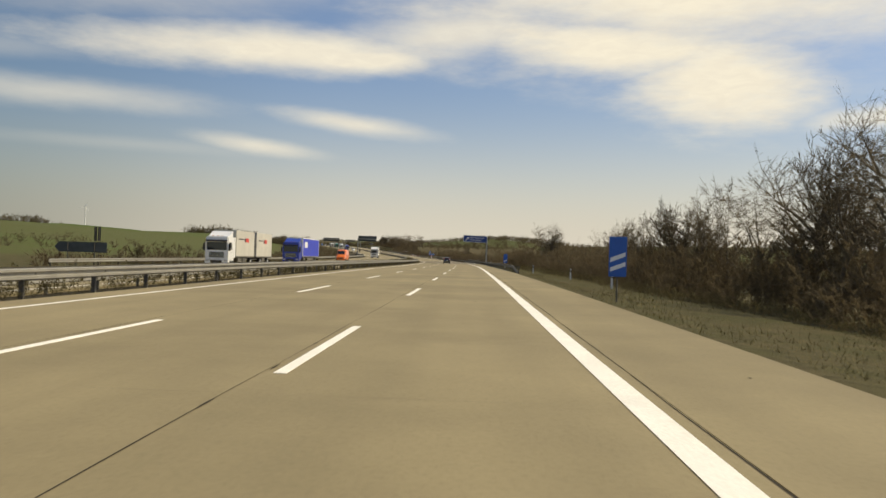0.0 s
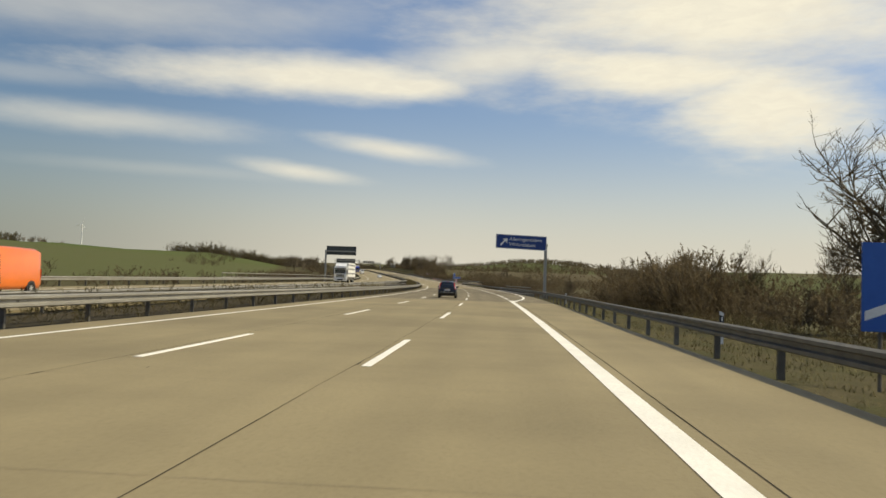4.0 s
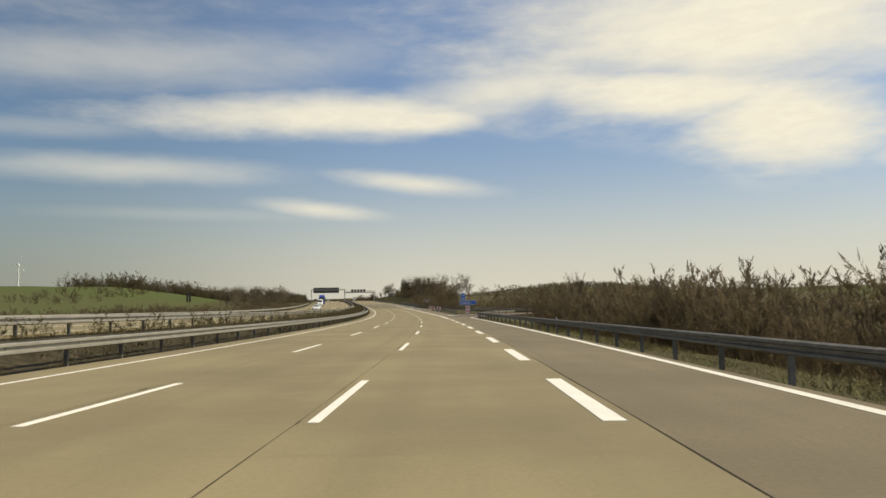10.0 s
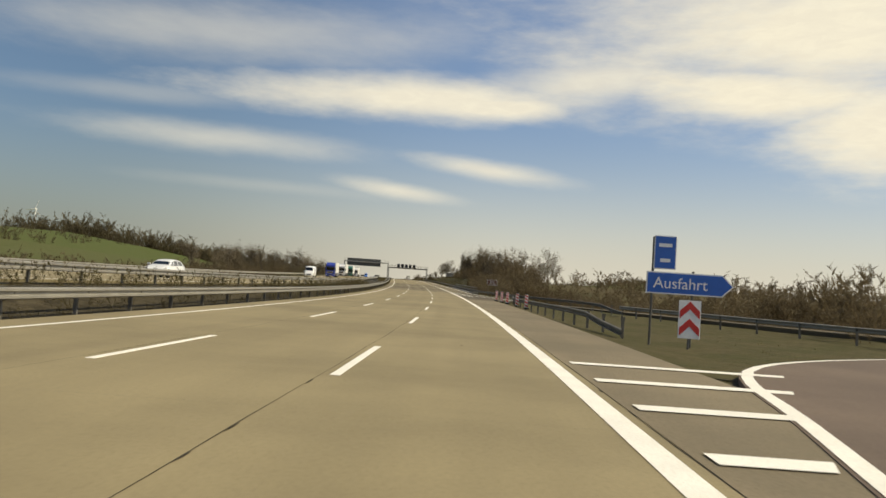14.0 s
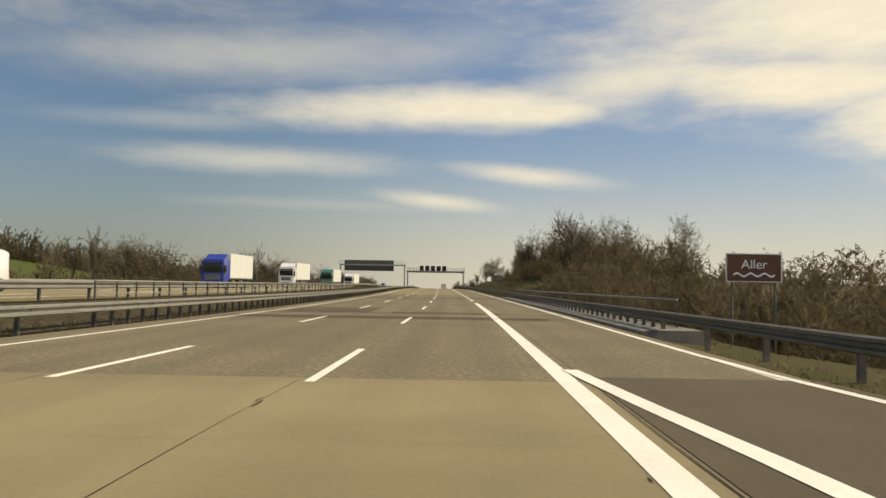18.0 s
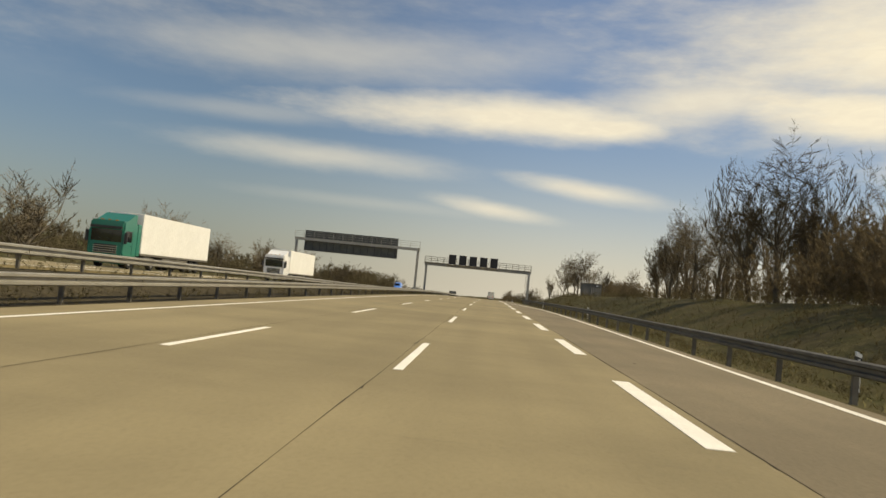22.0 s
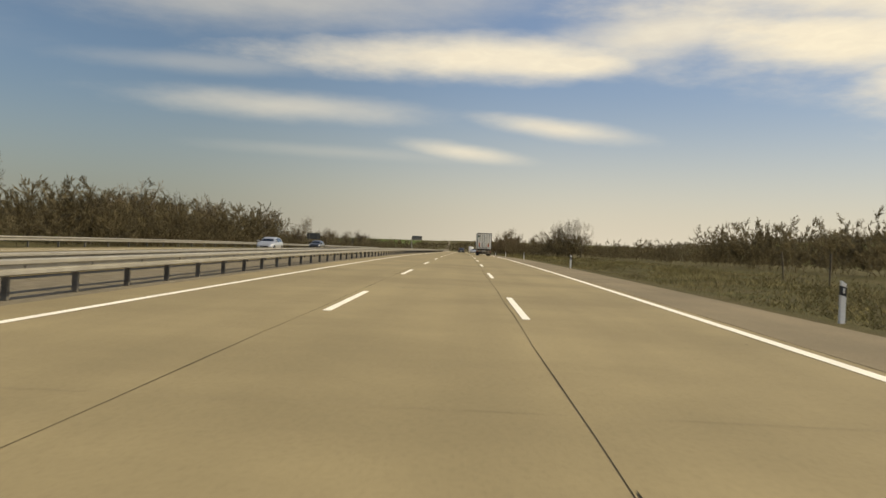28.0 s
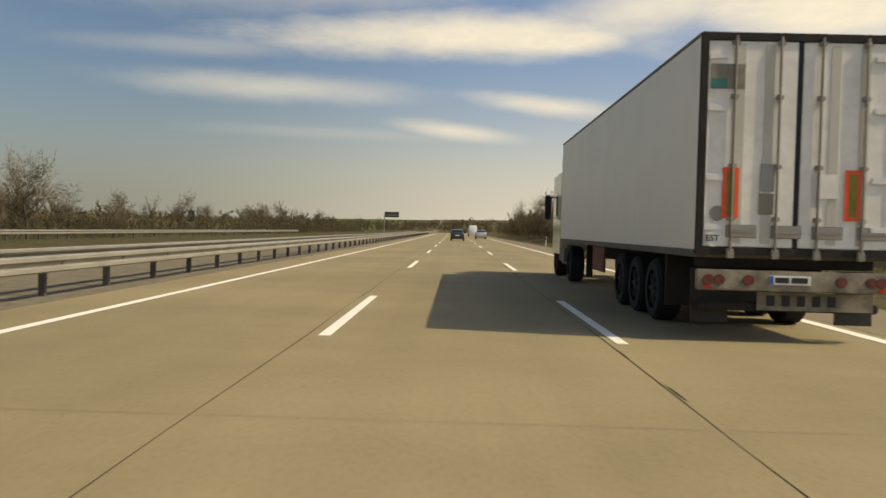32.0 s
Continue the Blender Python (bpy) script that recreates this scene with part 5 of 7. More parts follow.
def scrub(label, spots, mat, seed, flat=1.0, kinds=None, sunk=0.0):
    """A belt of scrub; spots are (s, d, height); sunk hides the open foot of the bushes in undergrowth."""
    rng = np.random.RandomState(seed)
    vs, ts, n = [], [], 0
    for s, d, h in spots:
        v, t = (kinds or BUSHES)[rng.randint(len(kinds or BUSHES))]
        a, wide = rng.uniform(0, 6.28), h * rng.uniform(0.95, 1.35) * flat
        c, q = math.cos(a) * wide, math.sin(a) * wide
        h *= 1.0 + sunk
        p = road_np(s, d, float(ground_z(s, d)) - sunk * h)
        vs.append(np.stack([v[:, 0] * c - v[:, 1] * q + p[0], v[:, 0] * q + v[:, 1] * c + p[1], v[:, 2] * h * 0.95 + p[2]], 1))
        ts.append(t + n)
        n += len(v)
    ob = link("scrub", tri_mesh("scrub", np.concatenate(vs), np.concatenate(ts), mat))
    tagged(ob, label, "scrub", kind="stuff")


def belt(rng, s0, s1, step, d0, d1, h0, h1):
    out, s = [], s0
    while s < s1:
        out.append((s + rng.uniform(-step, step) * 0.5, rng.uniform(d0, d1), rng.uniform(h0, h1)))
        s += step
    return out


def build_scrub():
    r = random.Random(9)
    scrub("dense leafless brown scrub beside the verge", belt(r, -15, 206, 1.0, 12, 14.5, 1.6, 2.8) + belt(r, -15, 206, 1.2, 14, 19, 2.6, 3.8) + belt(r, 208, 240, 1.2, 13, 22, 0.8, 1.5), SCRUB, 1)
    scrub("tall leafless thicket beside the verge", belt(r, 22, 74, 0.7, 13.5, 18, 2.8, 4.4) + belt(r, 70, 135, 1.0, 13.5, 18.5, 3.4, 5.0) + belt(r, 172, 209, 0.6, 12.6, 16.0, 4.4, 5.6), SCRUB, 21, 0.9, THICKET)
    scrub("tall leafless thicket on the valley slope", belt(r, 322, 345, 0.8, 13.5, 18, 4.6, 6.2) + belt(r, 345, 412, 0.55, 13.5, 20, 5.0, 6.9), SCRUB, 23, 0.8, THICKET)
    scrub("tall leafless thicket in the woods", belt(r, 1100, 1215, 1.6, 9.8, 14, 4.4, 6.2) + belt(r, 660, 670, 0.8, 16.5, 22, 3.4, 5.0) + belt(r, 670, 690, 0.8, 21, 25, 4.0, 5.6) + belt(r, 690, 732, 0.8, 16.5, 22, 3.4, 5.4) + belt(r, 662, 745, 0.7, 23, 34, 6.0, 9.0), SCRUB, 22, 0.8, THICKET)
    scrub("leafless scrub down in the river valley", belt(r, 240, 335, 1.6, 14, 26, 2.2, 3.4) + belt(r, 300, 440, 1.1, 22, 40, 3.0, 4.6) + belt(r, 440, 470, 1.5, 34, 50, 2, 3), SCRUB, 2, 1.0, THICKET)
    scrub("leafless thicket beyond the ramp", belt(r, 470, 640, 0.6, 24, 58, 3.2, 5.8) + belt(r, 556, 662, 0.6, 13, 22, 4.2, 6.2), SCRUB, 3, 1.0, THICKET)
    scrub("undergrowth of the wood on the bank", belt(r, 645, 668, 0.8, 14.5, 36, 2.6, 4.4) + belt(r, 668, 690, 0.8, 20.5, 36, 2.6, 4.4) + belt(r, 690, 745, 0.8, 14.5, 36, 2.6, 4.4) + belt(r, 735, 822, 1.4, 19, 30, 2.2, 3.6) + [(842 + r.uniform(-9, 9), 25.5 + r.uniform(-4, 4), r.uniform(3.2, 4.8)) for _ in range(46)], SCRUB, 4, 1.0, THICKET)
    scrub("low scrub beside the fields", belt(r, 845, 905, 2.4, 20, 34, 1.6, 2.6) + belt(r, 930, 988, 1.0, 26, 36, 4.4, 6.2) + belt(r, 985, 1140, 1.1, 27, 48, 3.2, 4.8) + belt(r, 1038, 1070, 0.9, 15, 22, 4.2, 6.2) + belt(r, 1060, 1300, 1.6, 9.5, 20, 2.4, 4.0), SCRUB_GREEN, 5)
    scrub("leafless scrub behind the far carriageway", belt(r, 60, 330, 2.4, -52, -38, 1.8, 3.4) + belt(r, 330, 640, 1.2, -52, -36, 1.5, 2.8) + belt(r, 380, 560, 1.5, -74, -54, 2.4, 4.2) + belt(r, 600, 740, 2.2, -58, -42, 2.4, 4.2), SCRUB, 6, 1.0, MIDDLE)
    scrub("bushy belt behind the far carriageway", belt(r, 740, 1010, 1.5, -75, -48, 2.6, 4.6) + belt(r, 1000, 1330, 1.3, -56, -39, 2.2, 4.0) + [(1130 + 8 * k + r.uniform(-5, 5), r.uniform(-50, -41), r.uniform(4.0, 6.5)) for k in range(27)] + belt(r, 975, 1056, 0.8, -68, -46, 6.5, 10.5) + belt(r, 1056, 1125, 1.2, -60, -46, 2.6, 4.2), SCRUB_GREEN, 7, 1.0, MIDDLE)
    scrub("hedges across the slope", belt(r, 90, 330, 3.0, -150, -95, 1.8, 3.6) + [(128 + r.uniform(-7, 7), -50 + r.uniform(-4, 4), r.uniform(3.6, 5.2)) for _ in range(12)] + belt(r, 560, 780, 3.0, -130, -105, 2.5, 4.5) + belt(r, 780, 1160, 1.7, -110, -76, 6.0, 11.0), SCRUB_GREEN, 8, 1.2, CHEAP, 0.24)
    scrub("hedgerow of bare trees beside the green field", [(748 - 0.12 * k + r.uniform(-4, 4), -76 - 0.95 * k + r.uniform(-4, 4), r.uniform(6.0, 9.5)) for k in range(86)] + [(752 - 0.12 * k + r.uniform(-3, 3), -76 - 0.85 * k + r.uniform(-3, 3), r.uniform(4.0, 6.5)) for k in range(90)] + [(744 - 0.12 * k + r.uniform(-3, 3), -76 - 1.9 * k + r.uniform(-2, 2), r.uniform(2.5, 4.0)) for k in range(44)] + [(746 + r.uniform(-5, 5), -128 + r.uniform(-7, 7), r.uniform(9, 11.5)) for k in range(8)], SCRUB_GREEN, 15, 1.05, CHEAP, 0.24)
    scrub("hedges and bare trees along the crest of the green hill", [(760 + 4.2 * k, -395 + 0.45 * k + r.uniform(-6, 6), r.uniform(3.0, 5.5)) for k in range(54)] + [(930 + 2.0 * k + r.uniform(-4, 4), -325 - 1.8 * k + r.uniform(-4, 4), r.uniform(8, 12.5)) for k in range(48)], SCRUB_GREEN, 14, 1.0, DISTANT, 0.24)
    scrub("low brown growth in the median strip", belt(r, -30, 230, 0.4, -14.8, -12.4, 0.7, 1.2) + belt(r, 300, 575, 0.38, -14.9, -12.4, 0.8, 1.4) + belt(r, 655, 866, 0.5, -14.8, -12.4, 0.5, 0.9) + belt(r, -30, 866, 0.5, -12.4, -10.9, 0.3, 0.55), WEED, 9, 1.4, WEEDS)
    scrub("dead brown weeds on the bank", belt(r, 655, 905, 0.22, 7.6, 18, 0.45, 1.0), WEED, 11, 1.6, WEEDS)
    scrub("dry weeds behind the guard rail", belt(r, 90, 240, 1.0, 8.0, 11, 0.4, 0.7), STALK, 16, 1.5, WEEDS)
    scrub("dead brown weeds in front of the scrub", belt(r, -12, 206, 0.24, 9.6, 13.4, 0.4, 0.9), WEED, 17, 1.6, WEEDS)
    scrub("dark low weeds on the verges", belt(r, 880, 1120, 0.4, 7.2, 15, 0.35, 0.7) + belt(r, 655, 870, 0.45, 7.0, 8.8, 0.3, 0.55) + belt(r, 300, 420, 0.8, 7.0, 8.4, 0.25, 0.45), WEED, 13, 1.6, WEEDS)
    scrub("leafless scrub across the valley floor", belt(r, 330, 720, 1.6, 44, 120, 4.5, 8.0) + belt(r, 200, 420, 2.5, 26, 60, 2.5, 4.0) + belt(r, 450, 1000, 3.5, 130, 330, 6.0, 10.0), SCRUB, 12, 1.3, CHEAP)
    scrub("distant woods along the skyline", belt(r, 1150, 1420, 2.2, 90, 260, 6.0, 9.5) + [(r.uniform(1350, 2300), r.uniform(-420, 420), r.uniform(7, 11)) for _ in range(420)] + [(r.uniform(900, 1700), r.uniform(260, 700), r.uniform(6, 10)) for _ in range(160)] + [(r.gauss(1620, 150), r.gauss(420, 90), r.uniform(7, 10)) for _ in range(170)] + [(r.gauss(1900, 200), r.gauss(470, 130), r.uniform(8, 12)) for _ in range(170)], SCRUB_GREEN, 10, 1.5, DISTANT, 0.24)


build_scrub()


def build_grass():
    """Tufts of dry and green grass on the verges."""
    rng = np.random.RandomState(6)
    n = 52000
    s = rng.uniform(-10, 1100, n)
    side = rng.rand(n)
    d = np.where(side < 0.8, 5.0 + rng.gamma(1.6, 1.9, n), -34.2 - rng.gamma(1.4, 2.0, n))
    edge = np.interp(s, [-40, 150, 215, 405, 412], [4.75, 4.75, 5.9, 5.9, 5.9])
    ok = (d < -34) | (((d > edge + 0.1) & ~((s > 404) & (s < 566) & (d < 12)) & ~((s > 236) & (s < 295) & (d < 8)) & ~((s > 575) & (s < 650) & (d < 8))))
    s, d = s[ok], d[ok]
    base = road_np(s, d, ground_z(s, d) - 0.03)
    m = 3
    ang = rng.uniform(0, 6.28, (len(s), m))
    h = rng.uniform(0.04, 0.17, (len(s), m))
    lean = rng.uniform(0.03, 0.14, (len(s), m))
    off = rng.normal(0, 0.10, (len(s), m, 2))
    root = base[:, None, :] + np.concatenate([off, np.zeros((len(s), m, 1))], 2)
    side_v = np.stack([np.cos(ang), np.sin(ang), 0 * ang], 2) * 0.012
    tip = root + np.stack([-np.sin(ang) * lean, np.cos(ang) * lean, h], 2)
    v = np.stack([root - side_v, root + side_v, tip], 2).reshape(-1, 3)
    ob = link("grass", tri_mesh("grass", v, np.arange(len(v)).reshape(-1, 3), STALK))
    tagged(ob, "dry and green grass tufts on the verges", "grass", kind="stuff")


def build_tall_grass():
    """Long dry grass that nobody mows, beyond the delineators."""
    rng = np.random.RandomState(16)
    s = np.concatenate([rng.uniform(850, 1130, 60000), rng.uniform(296, 404, 12000), rng.uniform(655, 740, 9000)])
    n = len(s)
    d = np.where(s > 800, 6.6 + rng.gamma(2.0, 2.6, n), 6.9 + rng.gamma(2.0, 0.9, n))
    base = road_np(s, d, ground_z(s, d) - 0.03)
    ang = rng.uniform(0, 6.28, n)
    h = rng.uniform(0.12, 0.42, n) * (0.55 + 0.7 * np.sin(s * 0.31 + d * 0.9) ** 2 * np.cos(s * 0.13 - d * 0.4) ** 2) * np.where(s > 800, 1.0, 0.7)
    lean = h[:, None] * rng.normal(0, 0.75, (n, 2))
    across = np.stack([np.cos(ang), np.sin(ang), 0 * ang], 1) * 0.016
    tip = base + np.concatenate([lean, h[:, None]], 1)
    v = np.stack([base - across, base + across, tip], 1).reshape(-1, 3)
    ob = link("tall_grass", tri_mesh("tall_grass", v, np.arange(len(v)).reshape(-1, 3), HAY))
    tagged(ob, "tall yellow-brown dry grass on the verge", "grass", kind="stuff")


build_grass()
build_tall_grass()


def fence():
    """Wire fence posts on the bank."""
    f = empty("field_fence", Matrix(), "row of thin leaning wooden fence posts on the bank", "fence", kind="structure")
    rng = random.Random(2)
    bm = tube((0, 0, -0.3), (0, 0, 1.6), 0.05, 0.045, 6)
    me = bpy.data.meshes.new("fence_post")
    bm.to_mesh(me)
    bm.free()
    me.materials.append(BARK)
    for k in range(15):
        s = 838 + 6.0 * k
        d = 13.6 + 0.12 * k
        link("fence_post", me, f, stand(s, d, float(ground_z(s, d))) @ pose(0, 0, 0, rng.uniform(-4, 4), rng.uniform(-5, 5), 0))
    g = empty("field_fence", Matrix(), "row of pale fence posts beyond the far carriageway", "fence", kind="structure")
    for k in range(14):
        s = 1010 + 6.0 * k
        link("fence_post", me, g, stand(s, -36.5, float(ground_z(s, -36.5)) - 0.3))


fence()


# vehicles
def car_paint(name, color, metal=0.0, rough=0.32, coat=0.7):
    return material(name, color, rough, metal, var=0.06, scale=1.0, fine=9.0, coat=coat)


TYRE = material("tyre_rubber", (0.012, 0.012, 0.012), 0.9, var=0.3, scale=4.0)
RIM = material("alloy_rim", (0.55, 0.54, 0.51), 0.4, 0.3, var=0.1)
WHEEL_DISC = material("wheel_cover", (0.4, 0.39, 0.37), 0.45, 0.2, var=0.2)
PLASTIC = material("dark_plastic", (0.03, 0.03, 0.03), 0.6, var=0.3)
CAR_GLASS = glass_material("dark_car_glass", (0.012, 0.014, 0.014))
TAIL_RED = material("tail_lamp_red", (0.42, 0.015, 0.012), 0.2, var=0.1, coat=0.6)
LAMP_CLEAR = material("clear_lamp", (0.7, 0.68, 0.64), 0.15, 0.3, var=0.1, coat=0.6)
AMBER = material("amber_lamp", (0.6, 0.2, 0.02), 0.25, var=0.1)
DIRTY_LAMP = material("dirty_red_lamp", (0.14, 0.03, 0.02), 0.5, var=0.4, scale=9.0)
CHROME = material("bright_trim", (0.75, 0.74, 0.72), 0.18, 1.0, var=0.04)
NAVY = car_paint("dark_blue_paint", (0.006, 0.0063, 0.008), 0.0, 0.3, 0.3)
DARK_GREY = car_paint("dark_grey_paint", (0.03, 0.032, 0.035), 0.3)
SILVER = car_paint("silver_paint", (0.5, 0.51, 0.52), 0.6)
WHITE_PAINT = car_paint("white_paint", (0.8, 0.79, 0.76))
ORANGE = car_paint("orange_paint", (0.75, 0.16, 0.02))
SKY_BLUE = car_paint("light_blue_paint", (0.06, 0.2, 0.62))
TRUCK_BLUE = car_paint("truck_blue_paint", (0.02, 0.05, 0.36))
TRUCK_GREEN = car_paint("truck_green_paint", (0.01, 0.16, 0.11))
TRAILER_WHITE = material("trailer_white", (0.76, 0.75, 0.7), 0.5, var=0.05, scale=0.5, fine=6.0, tint=(0.62, 0.6, 0.53))
TRAILER_GREY = material("trailer_dusty_white", (0.8, 0.765, 0.68), 0.38, var=0.04, scale=0.25, fine=2.0, tint=(0.72, 0.69, 0.6))
DOOR_WHITE = material("weathered_door_white", (0.84, 0.82, 0.74), 0.5, var=0.08, scale=0.9, fine=5.0, tint=(0.66, 0.62, 0.51))
DOOR_STRIP = material("door_strip", (0.56, 0.53, 0.45), 0.5, var=0.1, scale=0.9)
CURTAIN_BLUE = material("blue_tarpaulin", (0.03, 0.05, 0.42), 0.6, var=0.12, scale=0.8, bump=0.2, bump_scale=6.0)
GRIMY = material("grimy_white_paint", (0.26, 0.23, 0.17), 0.75, var=0.45, scale=2.5, fine=9.0, tint=(0.12, 0.1, 0.07))
RUST = material("rusty_red_steel", (0.22, 0.075, 0.045), 0.8, var=0.35, scale=2.0)
CHASSIS = material("grimy_chassis", (0.024, 0.019, 0.015), 0.9, var=0.45, scale=3.0)
MARKER_RED = material("fluorescent_red", (0.95, 0.11, 0.03), 0.5, var=0.05)
MARKER_GOLD = material("reflector_gold", (0.24, 0.2, 0.02), 0.4, var=0.2, scale=6.0)


def wheel(parent, x, y, r, w, name="wheel", rim=RIM):
    """Tyre with a shoulder, and a rim with spokes, on the axle line."""
    hub = empty_part(name, parent, pose(x, y, r))
    bm = bmesh.new()
    prof = [(-w / 2, r * 0.62), (-w / 2, r * 0.9), (-w * 0.36, r), (w * 0.36, r), (w / 2, r * 0.9), (w / 2, r * 0.62)]
    n = 24
    rings = [[bm.verts.new((px, pr * math.cos(2 * math.pi * k / n), pr * math.sin(2 * math.pi * k / n))) for k in range(n)] for px, pr in prof]
    for a, b in zip(rings, rings[1:]):
        for k in range(n):
            bm.faces.new((a[k], a[(k + 1) % n], b[(k + 1) % n], b[k]))
    bmesh.ops.recalc_face_normals(bm, faces=bm.faces)
    part("tyre", bm, TYRE, hub)
    bm = tube((-w * 0.32, 0, 0), (w * 0.32, 0, 0), r * 0.63, sides=20)
    part("rim", bm, WHEEL_DISC if rim is RIM else PLASTIC, hub)
    bm = bmesh.new()
    sx = 1 if x > 0 else -1
    for k in range(7):
        a = 2 * math.pi * k / 7
        tube((sx * w * 0.36, 0, 0), (sx * w * 0.36, r * 0.6 * math.cos(a), r * 0.6 * math.sin(a)), r * 0.11, r * 0.08, 6, bm)
    tube((sx * w * 0.30, 0, 0), (sx * w * 0.42, 0, 0), r * 0.17, sides=10, bm=bm)
    part("spokes", bm, rim, hub)
    return hub


def empty_part(name, parent, m):
    ob = new(name)
    ob.empty_display_size = 0.1
    ob.parent = parent
    ob.matrix_basis = m
    return ob


def ring(st):
    """Right half of a car's cross-section, from the floor's middle to the roof's middle."""
    y, w, zb, belt, top, wr = st
    return [Vector(p) for p in ((0, y, zb), (w * 0.9, y, zb), (w * 0.985, y, zb + (belt - zb) * 0.28), (w, y, zb + (belt - zb) * 0.6), (w * 0.965, y, belt),
                                (wr, y, belt + (top - belt) * 0.88), (wr * 0.72, y, top - (top - belt) * 0.02), (0, y, top))]


class Shell:
    """A car body lofted through its cross-sections."""

    def __init__(self, stations):
        self.rings = [ring(s) for s in stations]

    def at(self, u, v, side=1):
        i, j = min(int(u), len(self.rings) - 2), min(int(v), 6)
        a, b = u - i, v - j
        p = self.rings[i][j].lerp(self.rings[i][j + 1], b).lerp(self.rings[i + 1][j].lerp(self.rings[i + 1][j + 1], b), a)
        return Vector((p.x * side, p.y, p.z))

    def body(self):
        bm = bmesh.new()
        rows = []
        for r in self.rings:
            row = [bm.verts.new(p) for p in r]
            row += [bm.verts.new((-p.x, p.y, p.z)) for p in r[6:0:-1]]
            rows.append(row)
        n = len(rows[0])
        for a, b in zip(rows, rows[1:]):
            for k in range(n):
                bm.faces.new((a[k], a[(k + 1) % n], b[(k + 1) % n], b[k]))
        bm.faces.new(rows[0])
        bm.faces.new(rows[-1][::-1])
        bmesh.ops.recalc_face_normals(bm, faces=bm.faces)
        for f in bm.faces:
            f.smooth = True
        return bm

    def panel(self, u0, u1, v0, v1, side=1, lift=0.006, n=6, slant=0.0):
        """A patch that lies just proud of the shell; side 0 spans both halves over the middle."""
        bm = bmesh.new()
        us = [u0 + (u1 - u0) * k / n for k in range(n + 1)]
        if side:
            cols = [(v0 + (v1 - v0) * k / n, side) for k in range(n + 1)]
        else:
            cols = [(v0 + (7 - v0) * k / n, 1) for k in range(n + 1)] + [(7 - (7 - v0) * k / n, -1) for k in range(1, n + 1)]
        grid = []
        mid = Vector((0, 1.9, 0.85))
        for u in us:
            line = []
            for v, sd in cols:
                uu = u + slant * (v - v0)
                p = self.at(uu, v, sd)
                e = 0.02
                du = self.at(min(uu + e, len(self.rings) - 1.001), v, sd) - self.at(max(uu - e, 0), v, sd)
                dv = self.at(uu, min(v + e, 7), sd) - self.at(uu, max(v - e, 0), sd)
                nrm = du.cross(dv)
                nrm = nrm.normalized() if nrm.length > 1e-9 else Vector((0, 0, 1))
                if nrm.dot(p - mid) < 0:
                    nrm = -nrm
                line.append(bm.verts.new(p + nrm * lift))
            grid.append(line)
        for a, b in zip(grid, grid[1:]):
            for k in range(len(a) - 1):
                bm.faces.new((a[k], a[k + 1], b[k + 1], b[k]))
        bmesh.ops.recalc_face_normals(bm, faces=bm.faces)
        for f in bm.faces:
            f.smooth = True
        return bm


SMALL_VAN = [(0.0, .70, .34, .52, .57, .64), (0.03, .80, .27, .70, .76, .74), (0.09, .825, .24, .90, .97, .75), (0.2, .835, .22, .95, 1.22, .70), (0.34, .84, .21, .955, 1.46, .63), (0.5, .842, .2, .955, 1.535, .60),
             (1.1, .845, .2, .94, 1.59, .60), (1.8, .845, .2, .91, 1.58, .60), (2.3, .845, .2, .89, 1.48, .60), (2.85, .845, .2, .90, 1.03, .67), (3.25, .82, .22, .86, .91, .66), (3.58, .74, .25, .70, .75, .6), (3.7, .6, .35, .5, .55, .5)]
ESTATE = [(0.0, .74, .36, .55, .6, .68), (0.04, .84, .28, .74, .8, .78), (0.12, .87, .25, .92, .98, .78), (0.5, .88, .2, .93, 1.35, .66), (0.75, .885, .2, .93, 1.42, .62), (1.6, .89, .2, .91, 1.47, .61), (2.3, .89, .2, .89, 1.44, .61),
          (2.75, .89, .2, .88, 1.32, .62), (3.35, .885, .2, .90, .98, .7), (4.0, .87, .22, .84, .88, .7), (4.4, .78, .26, .68, .73, .62), (4.55, .6, .36, .5, .55, .5)]
PANEL_VAN = [(0.0, .88, .4, 1.0, 2.28, .84), (0.05, .95, .35, 1.05, 2.38, .88), (0.3, .97, .3, 1.1, 2.45, .9), (2.0, .98, .3, 1.1, 2.48, .9), (3.6, .98, .3, 1.1, 2.46, .9), (4.1, .98, .3, 1.12, 2.3, .84), (4.75, .97, .3, 1.18, 1.4, .8), (5.25, .93, .32, 1.0, 1.1, .76), (5.5, .8, .38, .7, .78, .66)]


